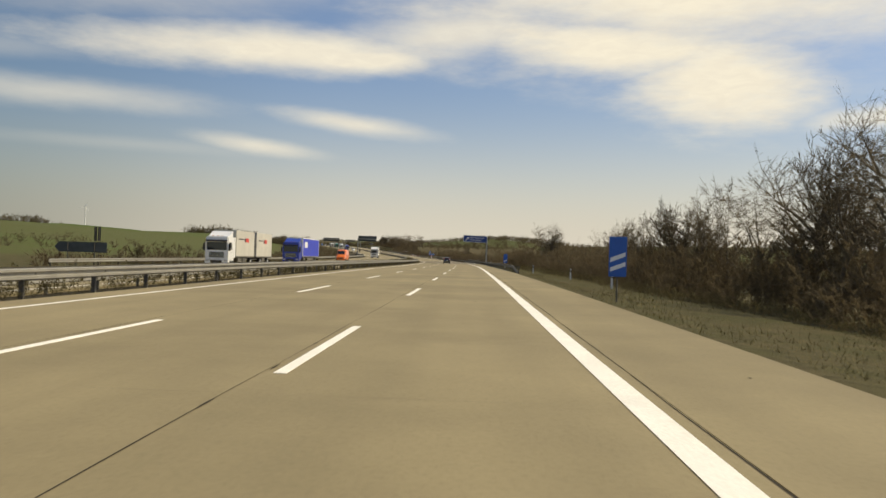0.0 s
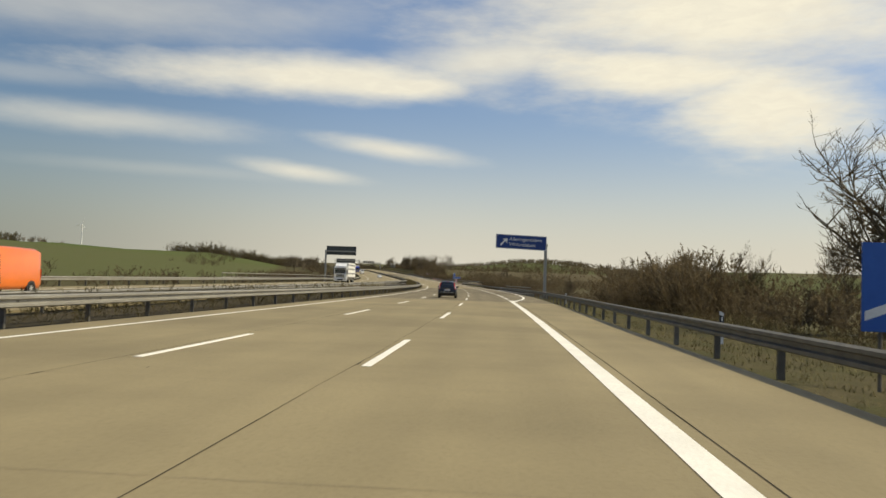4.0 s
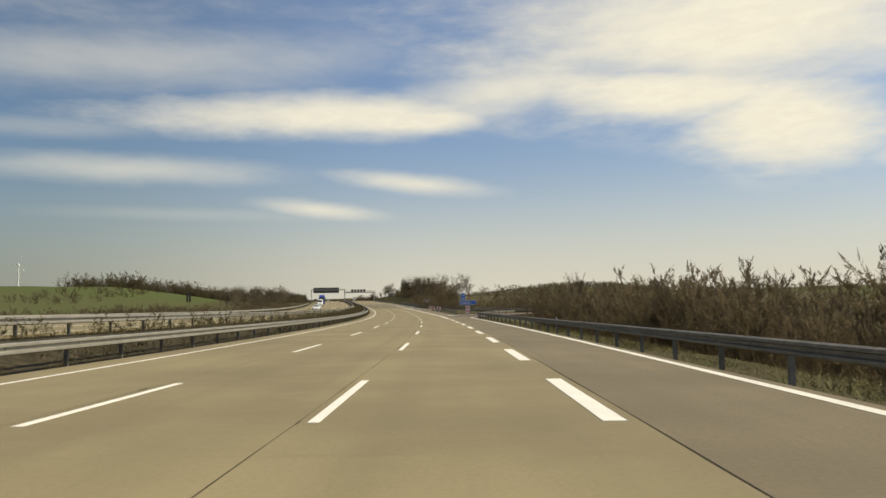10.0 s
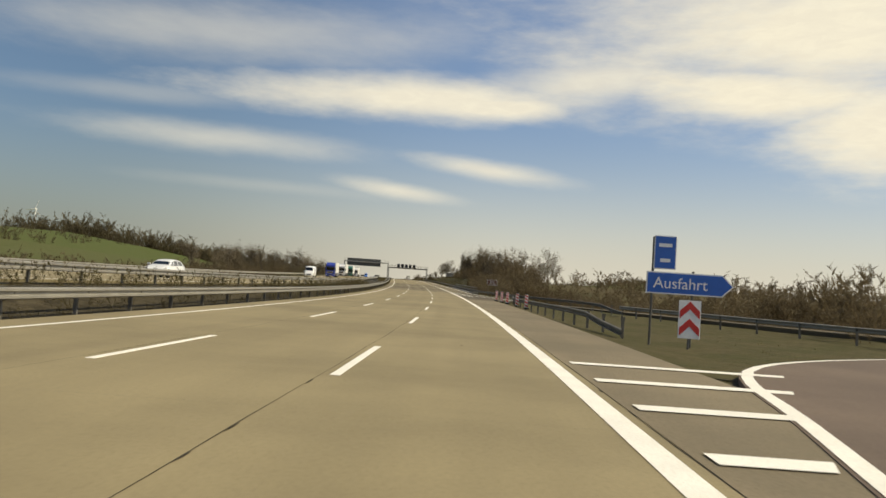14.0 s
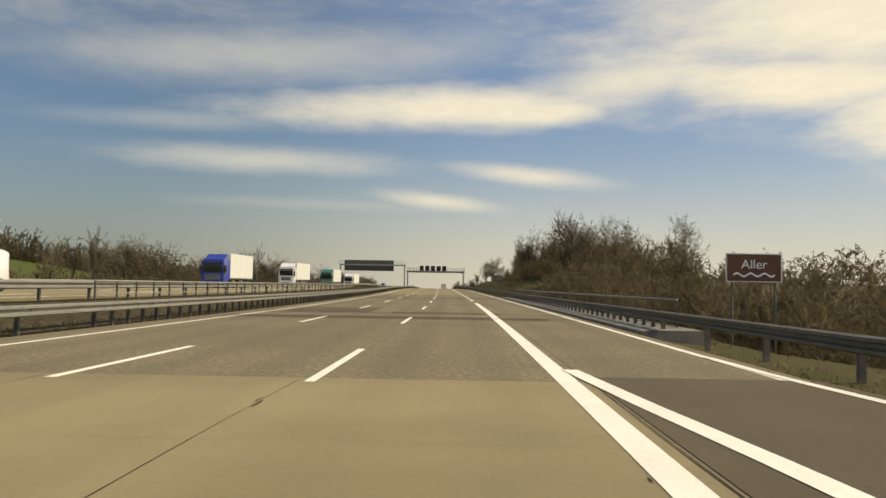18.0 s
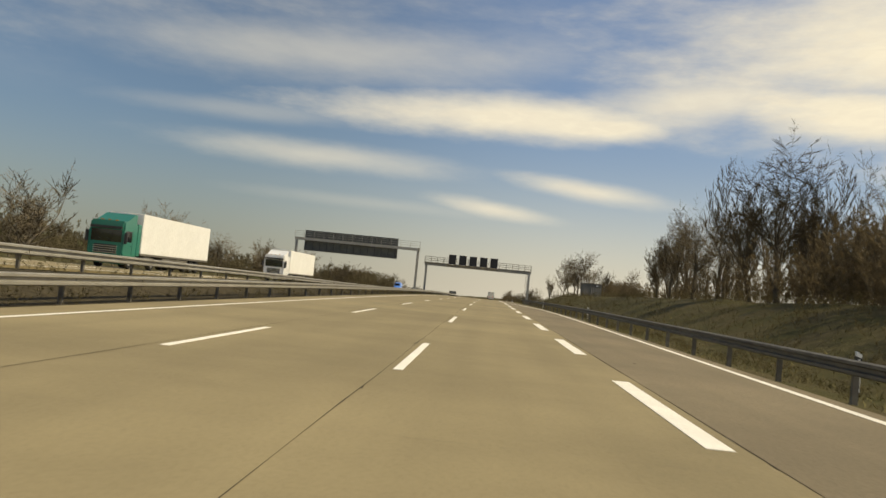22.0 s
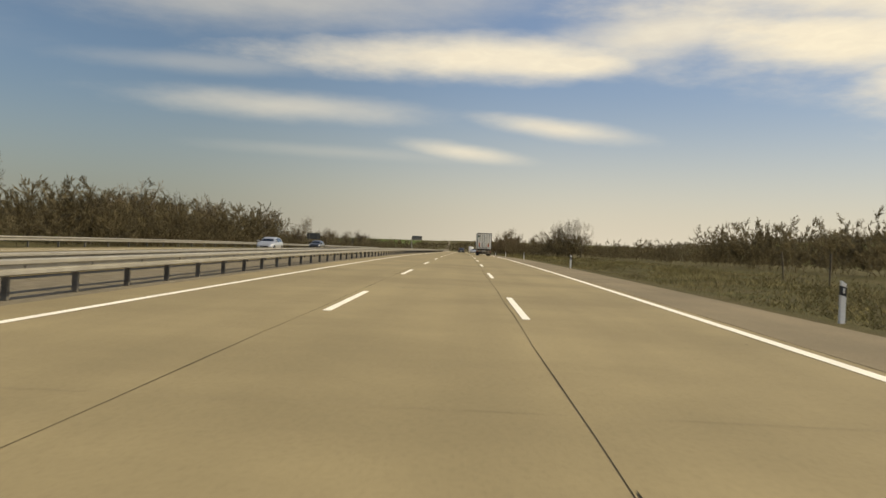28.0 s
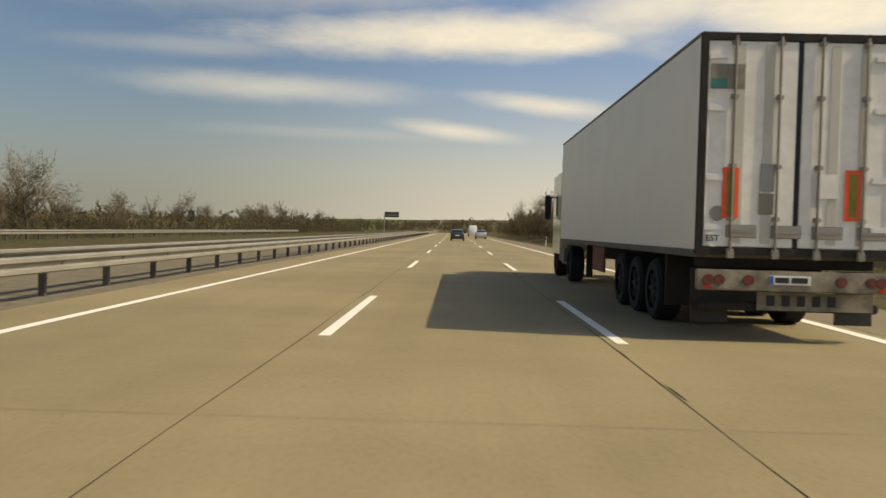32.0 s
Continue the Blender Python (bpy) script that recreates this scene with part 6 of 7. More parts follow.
def car(name, stations, paint, m, label, category, group="", van=False):
    thing = empty(name, m, label, category, group)
    sh = Shell(stations)
    L = stations[-1][0]
    part("body", sh.body(), paint, thing)
    n = len(stations) - 1
    if van:
        for sd in (1, -1):
            part("side_window", sh.panel(4.15, 5.4, 4.12, 4.82, sd), CAR_GLASS, thing)
            part("front_door_seam", sh.panel(3.98, 4.0, 2.2, 4.8, sd, 0.004), PLASTIC, thing)
        part("windscreen", sh.panel(5.12, 5.9, 5.15, 7, 0), CAR_GLASS, thing)
        part("bumper", sh.panel(n - 1.25, n - 0.15, 1.2, 2.6, 1, 0.012), PLASTIC, thing)
        part("bumper", sh.panel(n - 1.25, n - 0.15, 1.2, 2.6, -1, 0.012), PLASTIC, thing)
        for sd in (1, -1):
            part("headlight", sh.panel(n - 1.0, n - 0.25, 3.2, 3.95, sd, 0.015), LAMP_CLEAR, thing)
            part("tail_lamp", box(sd * 0.87 - 0.05, -0.02, 0.9, sd * 0.87 + 0.05, 0.03, 1.35, 0.01), TAIL_RED, thing)
        part("grille", box(-0.5, L - 0.07, 0.62, 0.5, L + 0.012, 0.82, 0.01), PLASTIC, thing)
        axle, r = (0.95, L - 0.95), 0.34
    else:
        part("windscreen", sh.panel(n - 3.85, n - 3.12, 5.25, 7, 0), CAR_GLASS, thing)
        if len(stations) == 13:
            part("rear_window", sh.panel(2.35, 4.25, 5.38, 7, 0, 0.008), CAR_GLASS, thing)
            for sd in (1, -1):
                part("rear_side_window", sh.panel(4.55, 5.35, 4.15, 4.88, sd), CAR_GLASS, thing)
                part("rear_door_window", sh.panel(5.45, 6.42, 4.12, 4.9, sd), CAR_GLASS, thing)
                part("front_door_window", sh.panel(6.52, 8.3, 4.12, 4.88, sd), CAR_GLASS, thing)
                part("door_seam", sh.panel(6.46, 6.475, 1.6, 4.95, sd, 0.004), PLASTIC, thing)
                part("door_seam", sh.panel(5.38, 5.395, 2.2, 4.95, sd, 0.004), PLASTIC, thing)
                part("tail_lamp", sh.panel(1.4, 4.4, 4.36, 5.4, sd, 0.016, 10), TAIL_RED, thing)
                part("reversing_lamp", sh.panel(1.62, 2.05, 4.78, 5.28, sd, 0.026), LAMP_CLEAR, thing)
                part("indicator", sh.panel(2.22, 2.62, 4.78, 5.26, sd, 0.026), LAMP_CLEAR, thing)
                part("door_handle", box(sd * 0.842 - 0.02, 1.42, 0.84, sd * 0.842 + 0.02, 1.6, 0.875, 0.008), paint, thing)
                part("door_handle", box(sd * 0.842 - 0.02, 2.25, 0.82, sd * 0.842 + 0.02, 2.43, 0.855, 0.008), paint, thing)
            plate_ob = part("number_plate", box(-0.27, -0.02, 0.69, 0.27, 0.035, 0.81, 0.004), WHITE, thing, "white number plate with a blue end")
            part("plate_band", box(-0.268, -0.024, 0.693, -0.225, -0.019, 0.807), BEACON_BLUE, plate_ob)
            for x0, x1 in ((-0.2, -0.02), (0.02, 0.13), (0.16, 0.24)):
                part("lettering_bar", box(x0, -0.024, 0.715, x1, -0.019, 0.785), BLACK, plate_ob)
            part("chrome_strip", box(-0.34, 0.02, 0.845, 0.34, 0.065, 0.87, 0.005), CHROME, thing, "chrome strip over the plate")
            part("tailgate_edge", box(-0.6, -0.012, 0.535, 0.6, 0.02, 0.555, 0.005), CHROME, thing, "bright strip along the bumper")
            part("emblem", tube((0, 0.03, 0.915), (0, 0.06, 0.915), 0.035, sides=12), CHROME, thing)
            part("brake_lamp", box(-0.17, 0.40, 1.505, 0.17, 0.47, 1.535, 0.008), TAIL_RED, thing)
            part("wiper", box(-0.02, 0.11, 1.03, 0.36, 0.135, 1.05, 0.005), PLASTIC, thing)
            part("exhaust", tube((0.45, -0.02, 0.28), (0.45, 0.2, 0.28), 0.03, sides=10), CHROME, thing)
        else:
            part("rear_window", sh.panel(2.3, 3.6, 5.2, 7, 0, 0.008), CAR_GLASS, thing)
            for sd in (1, -1):
                part("rear_side_window", sh.panel(3.6, 4.9, 4.12, 4.88, sd), CAR_GLASS, thing)
                part("front_side_window", sh.panel(5.0, 7.5, 4.12, 4.88, sd), CAR_GLASS, thing)
                part("tail_lamp", sh.panel(1.1, 2.3, 4.05, 5.0, sd, 0.012), TAIL_RED, thing)
            part("number_plate", box(-0.27, -0.005, 0.62, 0.27, 0.06, 0.74, 0.004), WHITE, thing)
        for sd in (1, -1):
            part("headlight", sh.panel(n - 1.6, n - 0.7, 3.6, 4.6, sd, 0.012), LAMP_CLEAR, thing)
        axle, r = (0.72, L - 0.72), 0.30
        part("grille", box(-0.42, L - 0.06, 0.42, 0.42, L + 0.01, 0.55, 0.01), PLASTIC, thing)
    for sd in (1, -1):
        my = L - 1.35 if not van else L - 1.15
        mz = 0.98 if not van else 1.3
        part("mirror", box(sd * (stations[3][1] - 0.07), my, mz - 0.03, sd * (stations[3][1] + 0.16), my + 0.12, mz + 0.12, 0.015), paint, thing)
        for y in axle:
            part("wheel_arch", tube((sd * (stations[4][1] - 0.14), y, r + 0.02), (sd * (stations[4][1] + 0.004), y, r + 0.02), r + 0.06, sides=24), PLASTIC, thing)
            wheel(thing, sd * (stations[4][1] - 0.085), y, r, 0.19)
    return thing


SWAP_GREY = material("dusty_swap_body", (0.52, 0.49, 0.42), 0.5, var=0.08, scale=0.6, fine=5.0, tint=(0.42, 0.39, 0.32))


def truck_wheels(thing, ys, x=1.02, r=0.5, w=0.36, rim=RIM):
    for y in ys:
        for sd in (1, -1):
            wheel(thing, sd * x, y, r, w, rim=rim)


def lorry(m, cab, box_mat, label, curtain=None, length=13.6, two_boxes=False, vents=False):
    """A tractor with a box trailer, its front at y = 0 and its tail behind at negative y."""
    t = empty("lorry", m, label, "lorry", "oncoming lorries")
    body = part("cab", box(-1.23, -2.15, 0.55, 1.23, 0.0, 3.25, 0.12), cab, t)
    part("windscreen", box(-1.1, -0.05, 1.75, 1.1, 0.012, 2.65, 0.06), CAR_GLASS, body)
    part("sun_visor", box(-1.12, 0.0, 2.68, 1.12, 0.2, 2.86, 0.03), PLASTIC, body)
    part("grille", box(-0.8, -0.02, 0.95, 0.8, 0.014, 1.6, 0.02), PLASTIC, body)
    part("bumper", box(-1.25, -0.6, 0.3, 1.25, 0.06, 0.85, 0.06), cab, body)
    for k in range(4):
        part("grille_bar", box(-0.86, 0.008, 1.0 + 0.15 * k, 0.86, 0.03, 1.05 + 0.15 * k, 0.008), CHROME, body)
    part("lower_grille", box(-0.6, 0.055, 0.42, 0.6, 0.068, 0.7, 0.01), PLASTIC, body)
    part("number_plate", box(-0.26, 0.066, 0.34, 0.26, 0.08, 0.42), WHITE, body)
    for x in (-0.55, 0.05):
        part("wiper", tube((x, 0.02, 1.78), (x + 0.5, 0.02, 2.05), 0.012, sides=5), BLACK, body)
    for x in (-0.5, 0.0, 0.5):
        part("roof_lamp", box(x - 0.1, -0.28, 3.25, x + 0.1, -0.2, 3.31, 0.01), AMBER, body)
    part("roof_spoiler", plate_yz([(-2.1, 3.2), (-0.5, 3.2), (-1.9, 3.85), (-2.1, 3.85)], -1.1, 1.1), cab, body)
    for sd in (1, -1):
        part("headlight", box(sd * 0.98 - 0.2, 0.0, 0.55, sd * 0.98 + 0.2, 0.075, 0.75, 0.02), LAMP_CLEAR, body)
        part("side_window", box(sd * 1.2, -1.25, 1.85, sd * 1.242, -0.3, 2.6, 0.01), CAR_GLASS, body)
        part("mirror", box(sd * 1.28, -0.12, 1.7, sd * 1.48, 0.05, 2.5, 0.04), PLASTIC, body)
        part("step", box(sd * 0.9, -1.7, 0.4, sd * 1.22, -0.7, 0.56, 0.02), PLASTIC, body)
        part("corner_deflector", box(sd * 1.1, -0.25, 1.0, sd * 1.25, 0.02, 2.6, 0.04), cab, body)
        part("door_seam", box(sd * 1.225, -1.4, 0.75, sd * 1.236, -1.385, 2.75), PLASTIC, body)
        part("door_handle", box(sd * 1.225, -1.3, 1.55, sd * 1.25, -1.12, 1.6, 0.008), PLASTIC, body)
        part("cab_fairing", box(sd * 1.05, -2.7, 0.95, sd * 1.22, -2.16, 3.2, 0.03), cab, body)
        part("tank", box(sd * 0.75, -5.2, 0.45, sd * 1.22, -3.6, 1.0, 0.08), CHASSIS if sd > 0 else ZINC_DARK, t)
    part("chassis", box(-0.5, -7.0, 0.75, 0.5, -1.8, 1.05), CHASSIS, t)
    y1 = -2.75
    cuts = [(y1, y1 - 7.3), (y1 - 8.3, y1 - 15.6)] if two_boxes else [(y1, y1 - length)]
    for a, b in cuts:
        bx = part("box", box(-1.275, b, 1.15, 1.275, a, 4.0, 0.03), box_mat, t)
        part("bottom_rail", box(-1.28, b - 0.01, 1.02, 1.28, a + 0.01, 1.148), ZINC_DARK, t)
        part("rear_frame", box(-1.282, b - 0.03, 1.1, 1.282, b - 0.002, 4.005), ZINC_DARK, t)
        for sd in (1, -1):
            if two_boxes:
                part("emblem_red", box(sd * 1.27, b + 2.4, 2.75, sd * 1.283, b + 3.6, 3.2), RED, bx)
                part("emblem_black", box(sd * 1.27, b + 3.62, 2.75, sd * 1.283, b + 4.1, 3.2), BLACK, bx)
                part("lettering_bar", box(sd * 1.27, b + 4.4, 3.0, sd * 1.283, b + 6.4, 3.12), BLACK, bx)
            if vents:
                for k in range(9):
                    for z in (1.7, 2.6, 3.4):
                        part("vent", box(sd * 1.27, b + 0.8 + 1.4 * k, z, sd * 1.284, b + 1.7 + 1.4 * k, z + 0.3), PLASTIC, bx)
            if curtain:
                part("curtain", box(sd * 1.272, b + 0.25, 1.2, sd * 1.287, a - 0.15, 3.9), curtain, bx)
                part("emblem", box(sd * 1.286, a - 3.6, 2.5, sd * 1.293, a - 1.4, 3.4), WHITE, bx)
        part("side_guard", box(1.2, b + 4.6, 0.5, 1.24, a - 4.0, 0.95), ZINC_DARK, t)
        part("side_guard", box(-1.24, b + 4.6, 0.5, -1.2, a - 4.0, 0.95), ZINC_DARK, t)
    tail = cuts[-1][1]
    part("underrun_bar", box(-1.2, tail - 0.02, 0.5, 1.2, tail + 0.1, 0.68, 0.02), CHASSIS, t)
    part("trailer_frame", box(-0.5, tail + 0.3, 0.8, 0.5, y1 - 3.0, 1.02), CHASSIS, t)
    axles = [-1.35, -5.0] + ([y1 - 6.2, y1 - 10.5, y1 - 14.0] if two_boxes else [tail + 2.2, tail + 3.5, tail + 4.8])
    truck_wheels(t, axles)
    return t


def plate_yz(points, x0, x1):
    bm = plate(points, x0, x1)
    for v in bm.verts:
        v.co = Vector((v.co.y, v.co.x, v.co.z))
    bmesh.ops.recalc_face_normals(bm, faces=bm.faces)
    return bm


def trailer_ahead():
    """The articulated lorry in the right-hand lane, seen from behind; its tail at y = 0."""
    t = empty("articulated_lorry", at_road(1017.3, 0.42), "dusty white refrigerated trailer lorry with scuffed rear doors", "lorry")
    part("trailer_box", box(-1.275, 0.06, 1.2, 1.275, 13.5, 4.0, 0.015), TRAILER_GREY, t)
    part("side_rail", box(-1.285, 0.06, 1.1, 1.285, 13.5, 1.198, 0.01), ZINC_DARK, t)
    part("roof_rail", box(-1.29, 0.05, 4.002, 1.29, 13.5, 4.04, 0.01), ZINC, t)
    frame_b = bmesh.new()
    for x0, z0, x1, z1 in ((-1.28, 1.15, -1.2, 4.03), (1.2, 1.15, 1.28, 4.03), (-1.2, 3.93, 1.2, 4.03), (-1.2, 1.15, 1.2, 1.24)):
        box(x0, -0.03, z0, x1, 0.055, z1, 0.0, frame_b)
    part("rear_frame", frame_b, CHASSIS, t, "dark steel rear frame")
    for sd in (-1, 1):
        x0, x1 = (-1.195, -0.035) if sd < 0 else (0.035, 1.195)
        door = part("rear_door", box(x0, -0.012, 1.25, x1, 0.05, 3.92, 0.008), DOOR_WHITE, t, "scuffed white rear door")
        for k, fx in enumerate((0.3, 0.8)):
            x = x0 + (x1 - x0) * (fx if sd < 0 else 1 - fx)
            part("lock_rod", tube((x, -0.045, 1.12), (x, -0.045, 3.98), 0.018, sides=8), ZINC, door)
            for z in (1.2, 1.62, 2.3, 3.2, 3.9):
                part("rod_bracket", box(x - 0.05, -0.05, z - 0.03, x + 0.05, -0.013, z + 0.03, 0.008), ZINC, door)
            part("lock_handle", box(x - 0.02, -0.075, 1.43, x + 0.3, -0.055, 1.475, 0.008), ZINC, door)
            part("handle_plate", box(x - 0.06, -0.03, 1.37, x + 0.34, -0.014, 1.54, 0.01), STEEL_GREY, door)
            part("cam_keeper", box(x - 0.05, -0.07, 1.1, x + 0.05, -0.015, 1.2, 0.01), ZINC, door)
        for k in range(2):
            xa = x0 + 0.36 + 0.38 * k
            part("reinforcing_strip", box(xa, -0.02, 1.3, xa + 0.12, -0.0125, 3.88), DOOR_STRIP, door)
        for z in (1.5, 2.15, 3.05, 3.72):
            xh = x0 if sd < 0 else x1
            part("hinge", box(min(xh, xh - sd * 0.24), -0.035, z - 0.045, max(xh, xh - sd * 0.24), -0.013, z + 0.045, 0.01), WHITE, door)
        xm = -0.86 if sd < 0 else 0.72
        mark = part("marker_board", box(xm - 0.105, -0.03, 1.62, xm + 0.105, -0.0205, 2.28, 0.002), MARKER_RED, door, "fluorescent red reflector board")
        part("reflector_field", box(xm - 0.05, -0.034, 1.67, xm + 0.05, -0.0295, 2.23), MARKER_GOLD, mark)
        part("seal", box(-0.034 if sd < 0 else 0.004, -0.006, 1.25, -0.004 if sd < 0 else 0.034, 0.04, 3.92), BLACK, door)
    # stickers, hatches and plates
    st = part("sticker", box(-1.16, -0.024, 3.3, -0.72, -0.0205, 3.62), material("faded_sticker", (0.24, 0.22, 0.17), 0.6, var=0.2, scale=8.0), t)
    part("sticker_green", box(-1.15, -0.028, 3.31, -0.95, -0.0235, 3.43), TRUCK_GREEN, st)
    part("hatch", box(-0.48, -0.03, 1.98, -0.3, -0.0205, 2.34, 0.006), STEEL_GREY, t)
    part("hatch", box(-0.49, -0.03, 1.68, -0.3, -0.0205, 1.95, 0.006), ZINC, t)
    part("vent_frame", box(0.2, -0.03, 1.9, 0.52, -0.0205, 2.22, 0.01), DOOR_WHITE, t)
    part("badge", tube((-1.02, -0.026, 1.68), (-1.02, -0.0205, 1.68), 0.1, sides=18), ZINC, t)
    disc = part("country_plate", tube((-1.06, -0.03, 1.36), (-1.06, -0.021, 1.36), 0.115, sides=20), WHITE, t, "white oval country plate")
    text_part("EST", 0.115, BLACK, disc, -1.165, -0.034, 1.32)
    # rear light bar and underrun
    bar = part("light_bar", box(-1.27, -0.06, 0.68, 1.27, 0.02, 0.95, 0.015), GRIMY, t, "grimy white light bar")
    for sd in (1, -1):
        for x, mat in ((1.12, DIRTY_LAMP), (0.98, DIRTY_LAMP), (0.6, DIRTY_LAMP)):
            part("rear_lamp", tube((sd * x, -0.085, 0.82), (sd * x, -0.058, 0.82), 0.07, sides=14), mat, bar)
        tri_r = plate([(sd * 1.13 - 0.07, 0.7), (sd * 1.13 + 0.07, 0.7), (sd * 1.13, 0.79)], -0.07, -0.058)
        part("reflector", tri_r, RED, bar)
        part("mud_flap", box(sd * 0.72, 0.35, 0.22, sd * 1.22, 0.37, 0.95), BLACK, t)
        part("wheel_skirt", box(sd * 1.2, 6.6, 0.55, sd * 1.24, 8.0, 1.08), RUST, t, "rusty red side locker")
        part("landing_leg", box(sd * 0.85, 10.2, 0.25, sd * 1.0, 10.35, 1.1), CHASSIS, t)
    npl = part("number_plate", box(-0.33, -0.075, 0.77, 0.2, -0.0605, 0.89, 0.004), WHITE, t, "white number plate with a blue end")
    part("plate_band", box(-0.328, -0.079, 0.773, -0.285, -0.0745, 0.887), BEACON_BLUE, npl)
    for x0, x1 in ((-0.26, -0.08), (-0.05, 0.16)):
        part("lettering_bar", box(x0, -0.079, 0.795, x1, -0.0745, 0.865), BLACK, npl)
    flap = part("rear_flap", box(-0.42, 0.1, 0.42, 1.1, 0.12, 0.66), GRIMY, t, "pale rubber splash flap with dark shapes")
    for x in (-0.3, -0.1, 0.1, 0.3, 0.5):
        part("flap_mark", box(x, 0.094, 0.48, x + 0.11, 0.099, 0.62), BLACK, flap)
    part("underrun_bar", box(-1.2, 0.14, 0.4, 1.2, 0.26, 0.52, 0.02), CHASSIS, t)
    part("cross_member", box(-1.12, 0.16, 0.97, 1.12, 0.6, 1.1, 0.01), CHASSIS, t)
    part("splash_guard", box(-1.15, 1.9, 0.3, 1.15, 1.94, 1.09), BLACK, t)
    part("chassis", box(-0.5, 0.3, 0.75, 0.5, 13.0, 1.09), CHASSIS, t)
    truck_wheels(t, (2.6, 3.9, 5.2, 12.2, 15.2), 1.0, 0.5, 0.38, CHASSIS)
    cabp = part("cab", box(-1.22, 13.9, 0.6, 1.22, 16.0, 3.3, 0.12), car_paint("pale_yellow_cab", (0.66, 0.62, 0.45)), t)
    part("roof_spoiler", box(-1.1, 14.0, 3.3, 1.1, 15.0, 3.9, 0.1), TRAILER_WHITE, cabp)
    for sd in (1, -1):
        part("mirror", box(sd * 1.32, 15.7, 1.8, sd * 1.52, 15.85, 2.6, 0.04), BLACK, cabp)
        part("mirror_arm", box(sd * 1.2, 15.74, 2.5, sd * 1.35, 15.8, 2.55), BLACK, cabp)
        part("side_window", box(sd * 1.2, 14.8, 1.9, sd * 1.232, 15.7, 2.6, 0.01), CAR_GLASS, cabp)
        part("tank", box(sd * 0.75, 12.9, 0.45, sd * 1.22, 14.2, 1.0, 0.08), ZINC_DARK, t)
    part("fridge_unit", box(-0.9, 13.5, 2.3, 0.9, 13.85, 3.9, 0.05), TRAILER_WHITE, t)


trailer_ahead()


def oncoming(s, d=-26.75):
    return at_road(s, d, float(opp_z(s)), 180)


lorry(oncoming(83.4), WHITE_PAINT, SWAP_GREY, "white lorry with two white swap bodies and red marks", None, 13.6, True)
lorry(oncoming(119.0), TRUCK_BLUE, TRAILER_WHITE, "blue lorry with a blue tarpaulin trailer", CURTAIN_BLUE)
lorry(oncoming(281.5), WHITE_PAINT, TRAILER_WHITE, "white livestock lorry with slatted vents", None, 13.0, False, True)
lorry(oncoming(644.0), TRUCK_BLUE, TRAILER_WHITE, "blue lorry with a white box trailer", None, 10.5)
lorry(oncoming(686.0), WHITE_PAINT, TRAILER_WHITE, "white lorry with a plain white box trailer")
lorry(oncoming(733.0), TRUCK_GREEN, TRAILER_WHITE, "green lorry with a plain white box trailer")
lorry(oncoming(775.5), WHITE_PAINT, TRAILER_WHITE, "white lorry with a plain white trailer and red mark")

car("hatchback", SMALL_VAN, NAVY, at_road(193.05, -3.66) @ Matrix.Scale(0.97, 4), "dark blue small hatchback with red tail lamps", "car")
car("van", PANEL_VAN, ORANGE, oncoming(157.5, -24.8) @ pose(0, -5.5, 0), "bright orange panel van in the oncoming lanes", "van", van=True)
car("van", PANEL_VAN, WHITE_PAINT, oncoming(595.5, -26.7) @ pose(0, -5.5, 0), "white panel van in the oncoming lanes", "van", van=True)
car("van", PANEL_VAN, SKY_BLUE, oncoming(905.0, -26.7) @ pose(0, -5.5, 0), "light blue delivery van in the oncoming lanes", "van", van=True)
car("estate_car", ESTATE, SILVER, oncoming(954, -22.9) @ pose(0, -4.5, 0), "silver estate car in the oncoming lanes", "car")
car("estate_car", ESTATE, DARK_GREY, oncoming(1000, -26.7) @ pose(0, -4.5, 0), "dark grey estate car in the oncoming lanes", "car")
car("estate_car", ESTATE, WHITE_PAINT, oncoming(489, -22.9) @ pose(0, -4.5, 0), "white estate car in the oncoming lanes", "car")
car("estate_car", ESTATE, DARK_GREY, at_road(1108, -3.7), "dark grey estate car driving far ahead", "car")
car("estate_car", ESTATE, SILVER, at_road(1136, 0.3), "silver estate car driving far ahead", "car")
car("van", PANEL_VAN, WHITE_PAINT, at_road(1185, 0.2), "white panel van driving far ahead", "van", van=True)


def far_signs():
    g = empty("road_sign", stand(1038, -34.1, float(opp_z(1038))), "grey back of a large road sign on two posts", "sign")
    for x in (-0.9, 0.9):
        part("post", tube((x, 0, -0.8), (x, 0, 3.1), 0.06), ZINC_DARK, g)
    part("board", box(-1.35, 0.07, 1.9, 1.35, 0.11, 3.15, 0.01), PANEL_BACK, g)
    arm_display(1316, "dark message sign on a mast far ahead", -30.5, 5.5, 7.6)
    for s, d, h in ((417.5, -34.2, 3.7), (71.9, -34.2, 3.9), (700, -35.2, 2.6), (1097, -34.2, 3.2), (330, -35.2, 2.4)):
        p = empty("sign_post", stand(s, d, float(opp_z(s)) - 0.3), "pair of narrow dark sign backs on posts", "sign", "narrow sign backs")
        for x in (-0.18, 0.18):
            part("post", tube((x, 0, -0.6), (x, 0, h), 0.03), ZINC_DARK, p)
            part("board", box(x - 0.13, 0.035, h - 1.3, x + 0.13, 0.06, h, 0.005), BLACK, p)


far_signs()


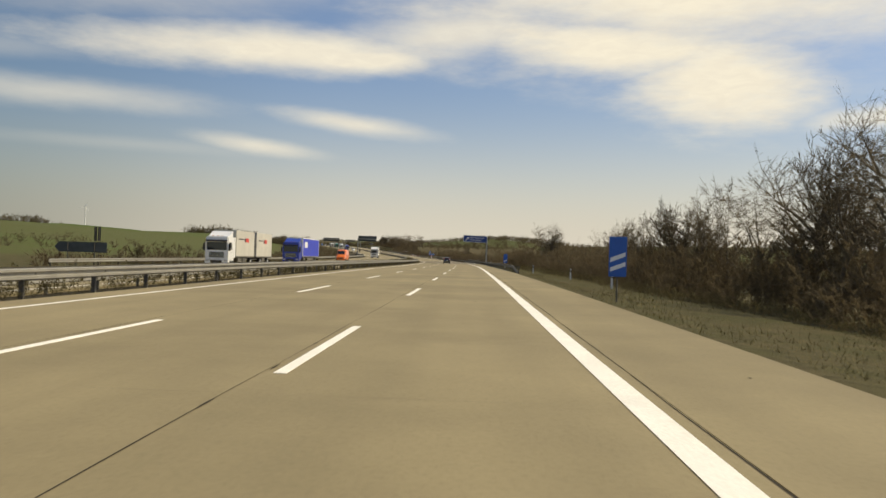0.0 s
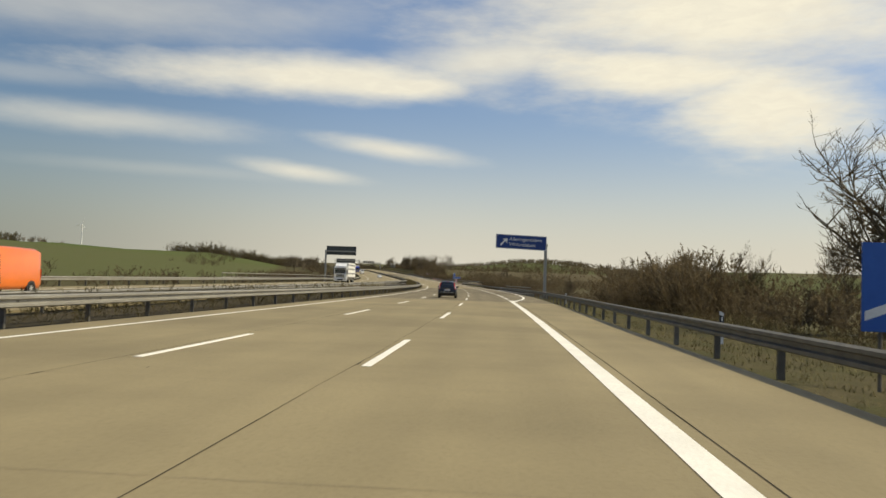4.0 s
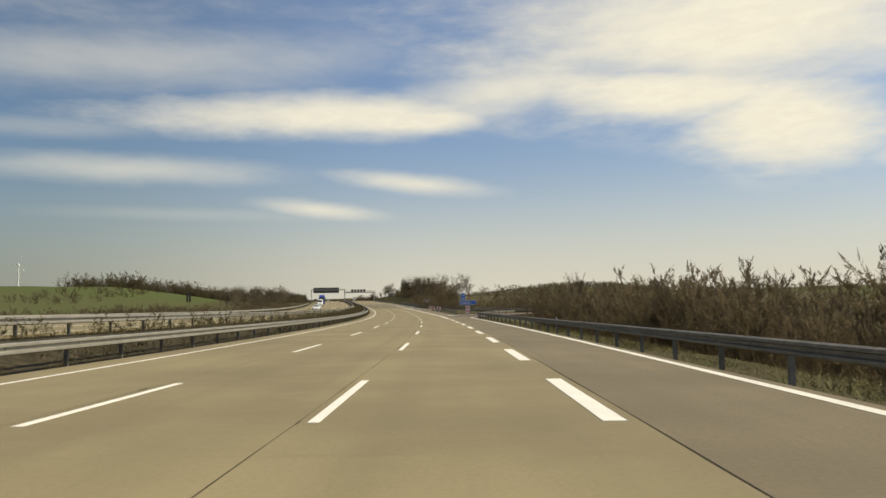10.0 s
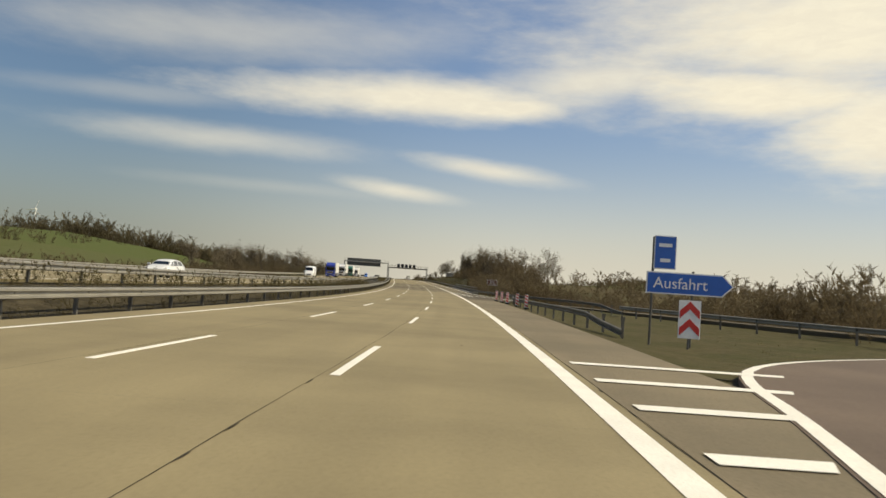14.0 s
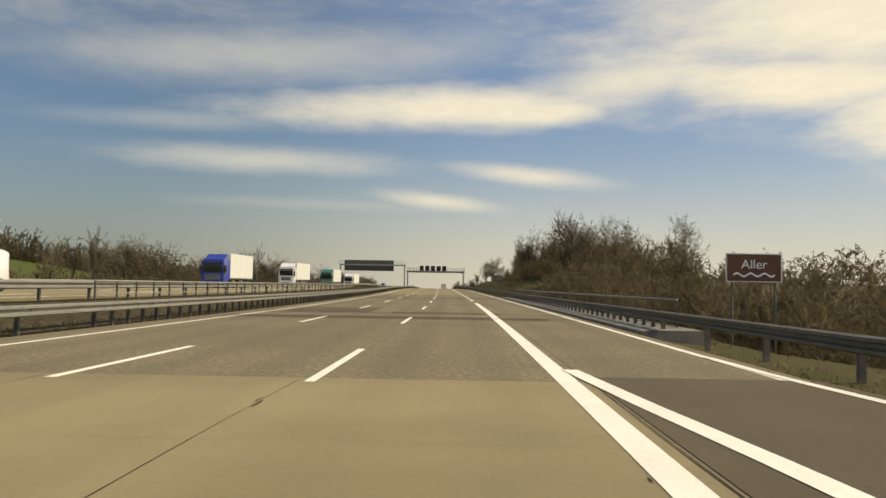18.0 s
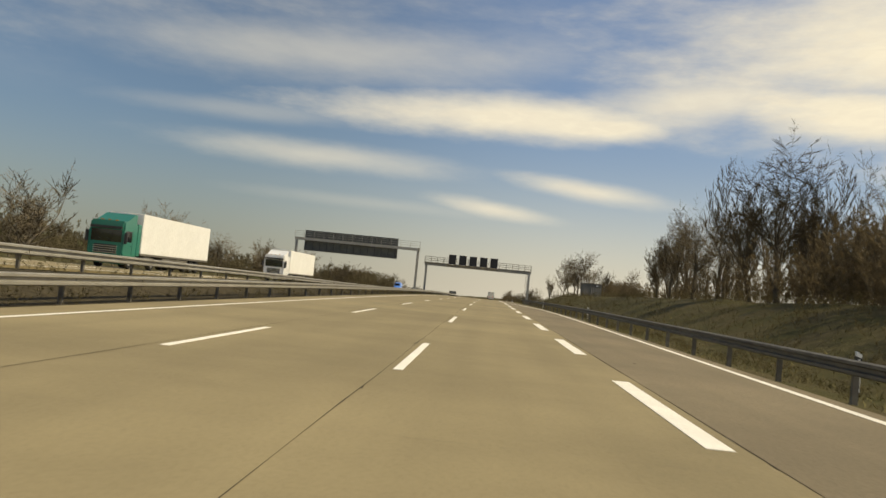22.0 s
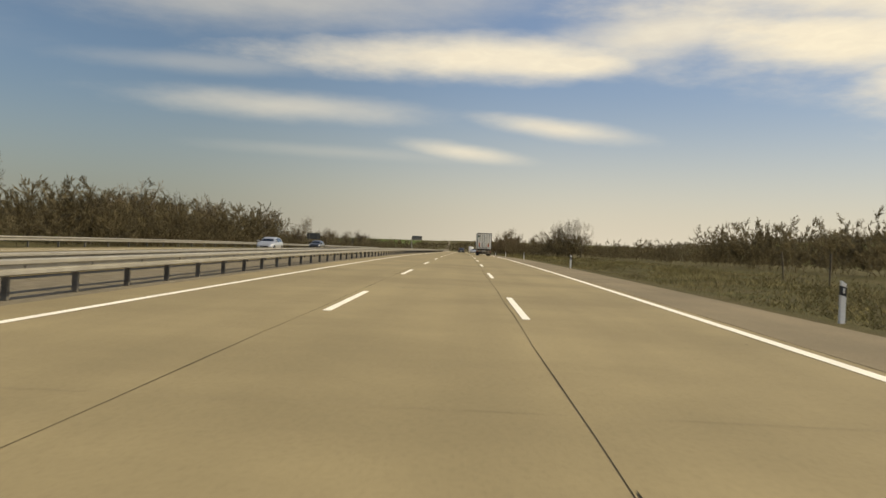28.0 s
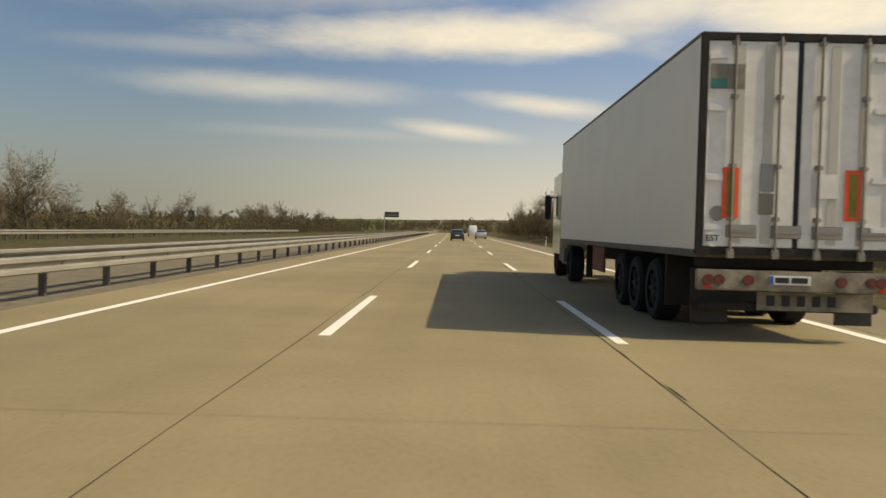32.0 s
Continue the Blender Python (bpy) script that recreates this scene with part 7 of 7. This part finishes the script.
def arrow_sign():
    """Arrow-shaped direction board seen from behind."""
    g = empty("arrow_sign", stand(68.7, -34.1, float(opp_z(69)) - 0.3), "dark back of an arrow-shaped direction board", "sign")
    for x in (-1.2, 1.2):
        part("post", tube((x, 0, -0.6), (x, 0, 2.4), 0.04), ZINC_DARK, g)
    part("board", plate([(-2.4, 2.0), (-2.0, 1.55), (2.3, 1.55), (2.3, 2.45), (-2.0, 2.45)], 0.045, 0.08), PANEL_BACK, g)


arrow_sign()


def wind_turbine(s, d, hub, rotor):
    """A small white turbine on the far slope."""
    g = empty("wind_turbine", stand(s, d, hub), "small white wind turbine on the far slope", "wind turbine")
    part("tower", tube((0, 0, float(ground_z(s, d)) - hub - 0.5), (0, 0, 0), 0.75, 0.45, 12), WHITE, g)
    part("nacelle", box(-0.6, -1.2, -0.5, 0.6, 1.8, 0.6, 0.15), WHITE, g)
    for k in range(3):
        b = radians(rotor + 120 * k)
        part("blade", tube((0, -1.3, 0), (8.5 * math.sin(b), -1.3, 8.5 * math.cos(b)), 0.35, 0.1, 6), WHITE, g)


wind_turbine(1119.8, -316.5, 41.5, 20)


def pylon(az, el0, el1, far):
    """A lattice pylon for power lines."""
    c = road_np(414.5, 0.0, 1.4)
    a = radians(az)
    h = far * (math.tan(radians(el1)) - math.tan(radians(el0)))
    g = empty("power_pylon", pose(c[0] + far * math.sin(a), c[1] + far * math.cos(a), c[2] + far * math.tan(radians(el0)), 0, 0, 25), "grey lattice power pylon far across the valley", "pylon", "power pylons")
    for x in (-1, 1):
        for y in (-1, 1):
            part("leg", tube((x * h * 0.09, y * h * 0.09, -3), (x * h * 0.012, y * h * 0.012, h), 0.16, 0.1, 5), ZINC_DARK, g)
    for k in range(7):
        z, w = h * (0.08 + 0.12 * k), h * 0.09 * (1 - 0.85 * (0.08 + 0.12 * k))
        part("brace", tube((-w, -w, z), (w, -w, z + h * 0.1), 0.08, 0.08, 4), ZINC_DARK, g)
        part("brace", tube((w, w, z), (-w, w, z + h * 0.1), 0.08, 0.08, 4), ZINC_DARK, g)
    for z, w in ((0.66, 0.24), (0.8, 0.3), (0.92, 0.18)):
        part("cross_arm", box(-h * w, -0.2, h * z - 0.25, h * w, 0.2, h * z + 0.25), ZINC_DARK, g)


pylon(14.85, -0.5, 1.05, 900)
pylon(19.5, -0.5, 0.9, 1000)
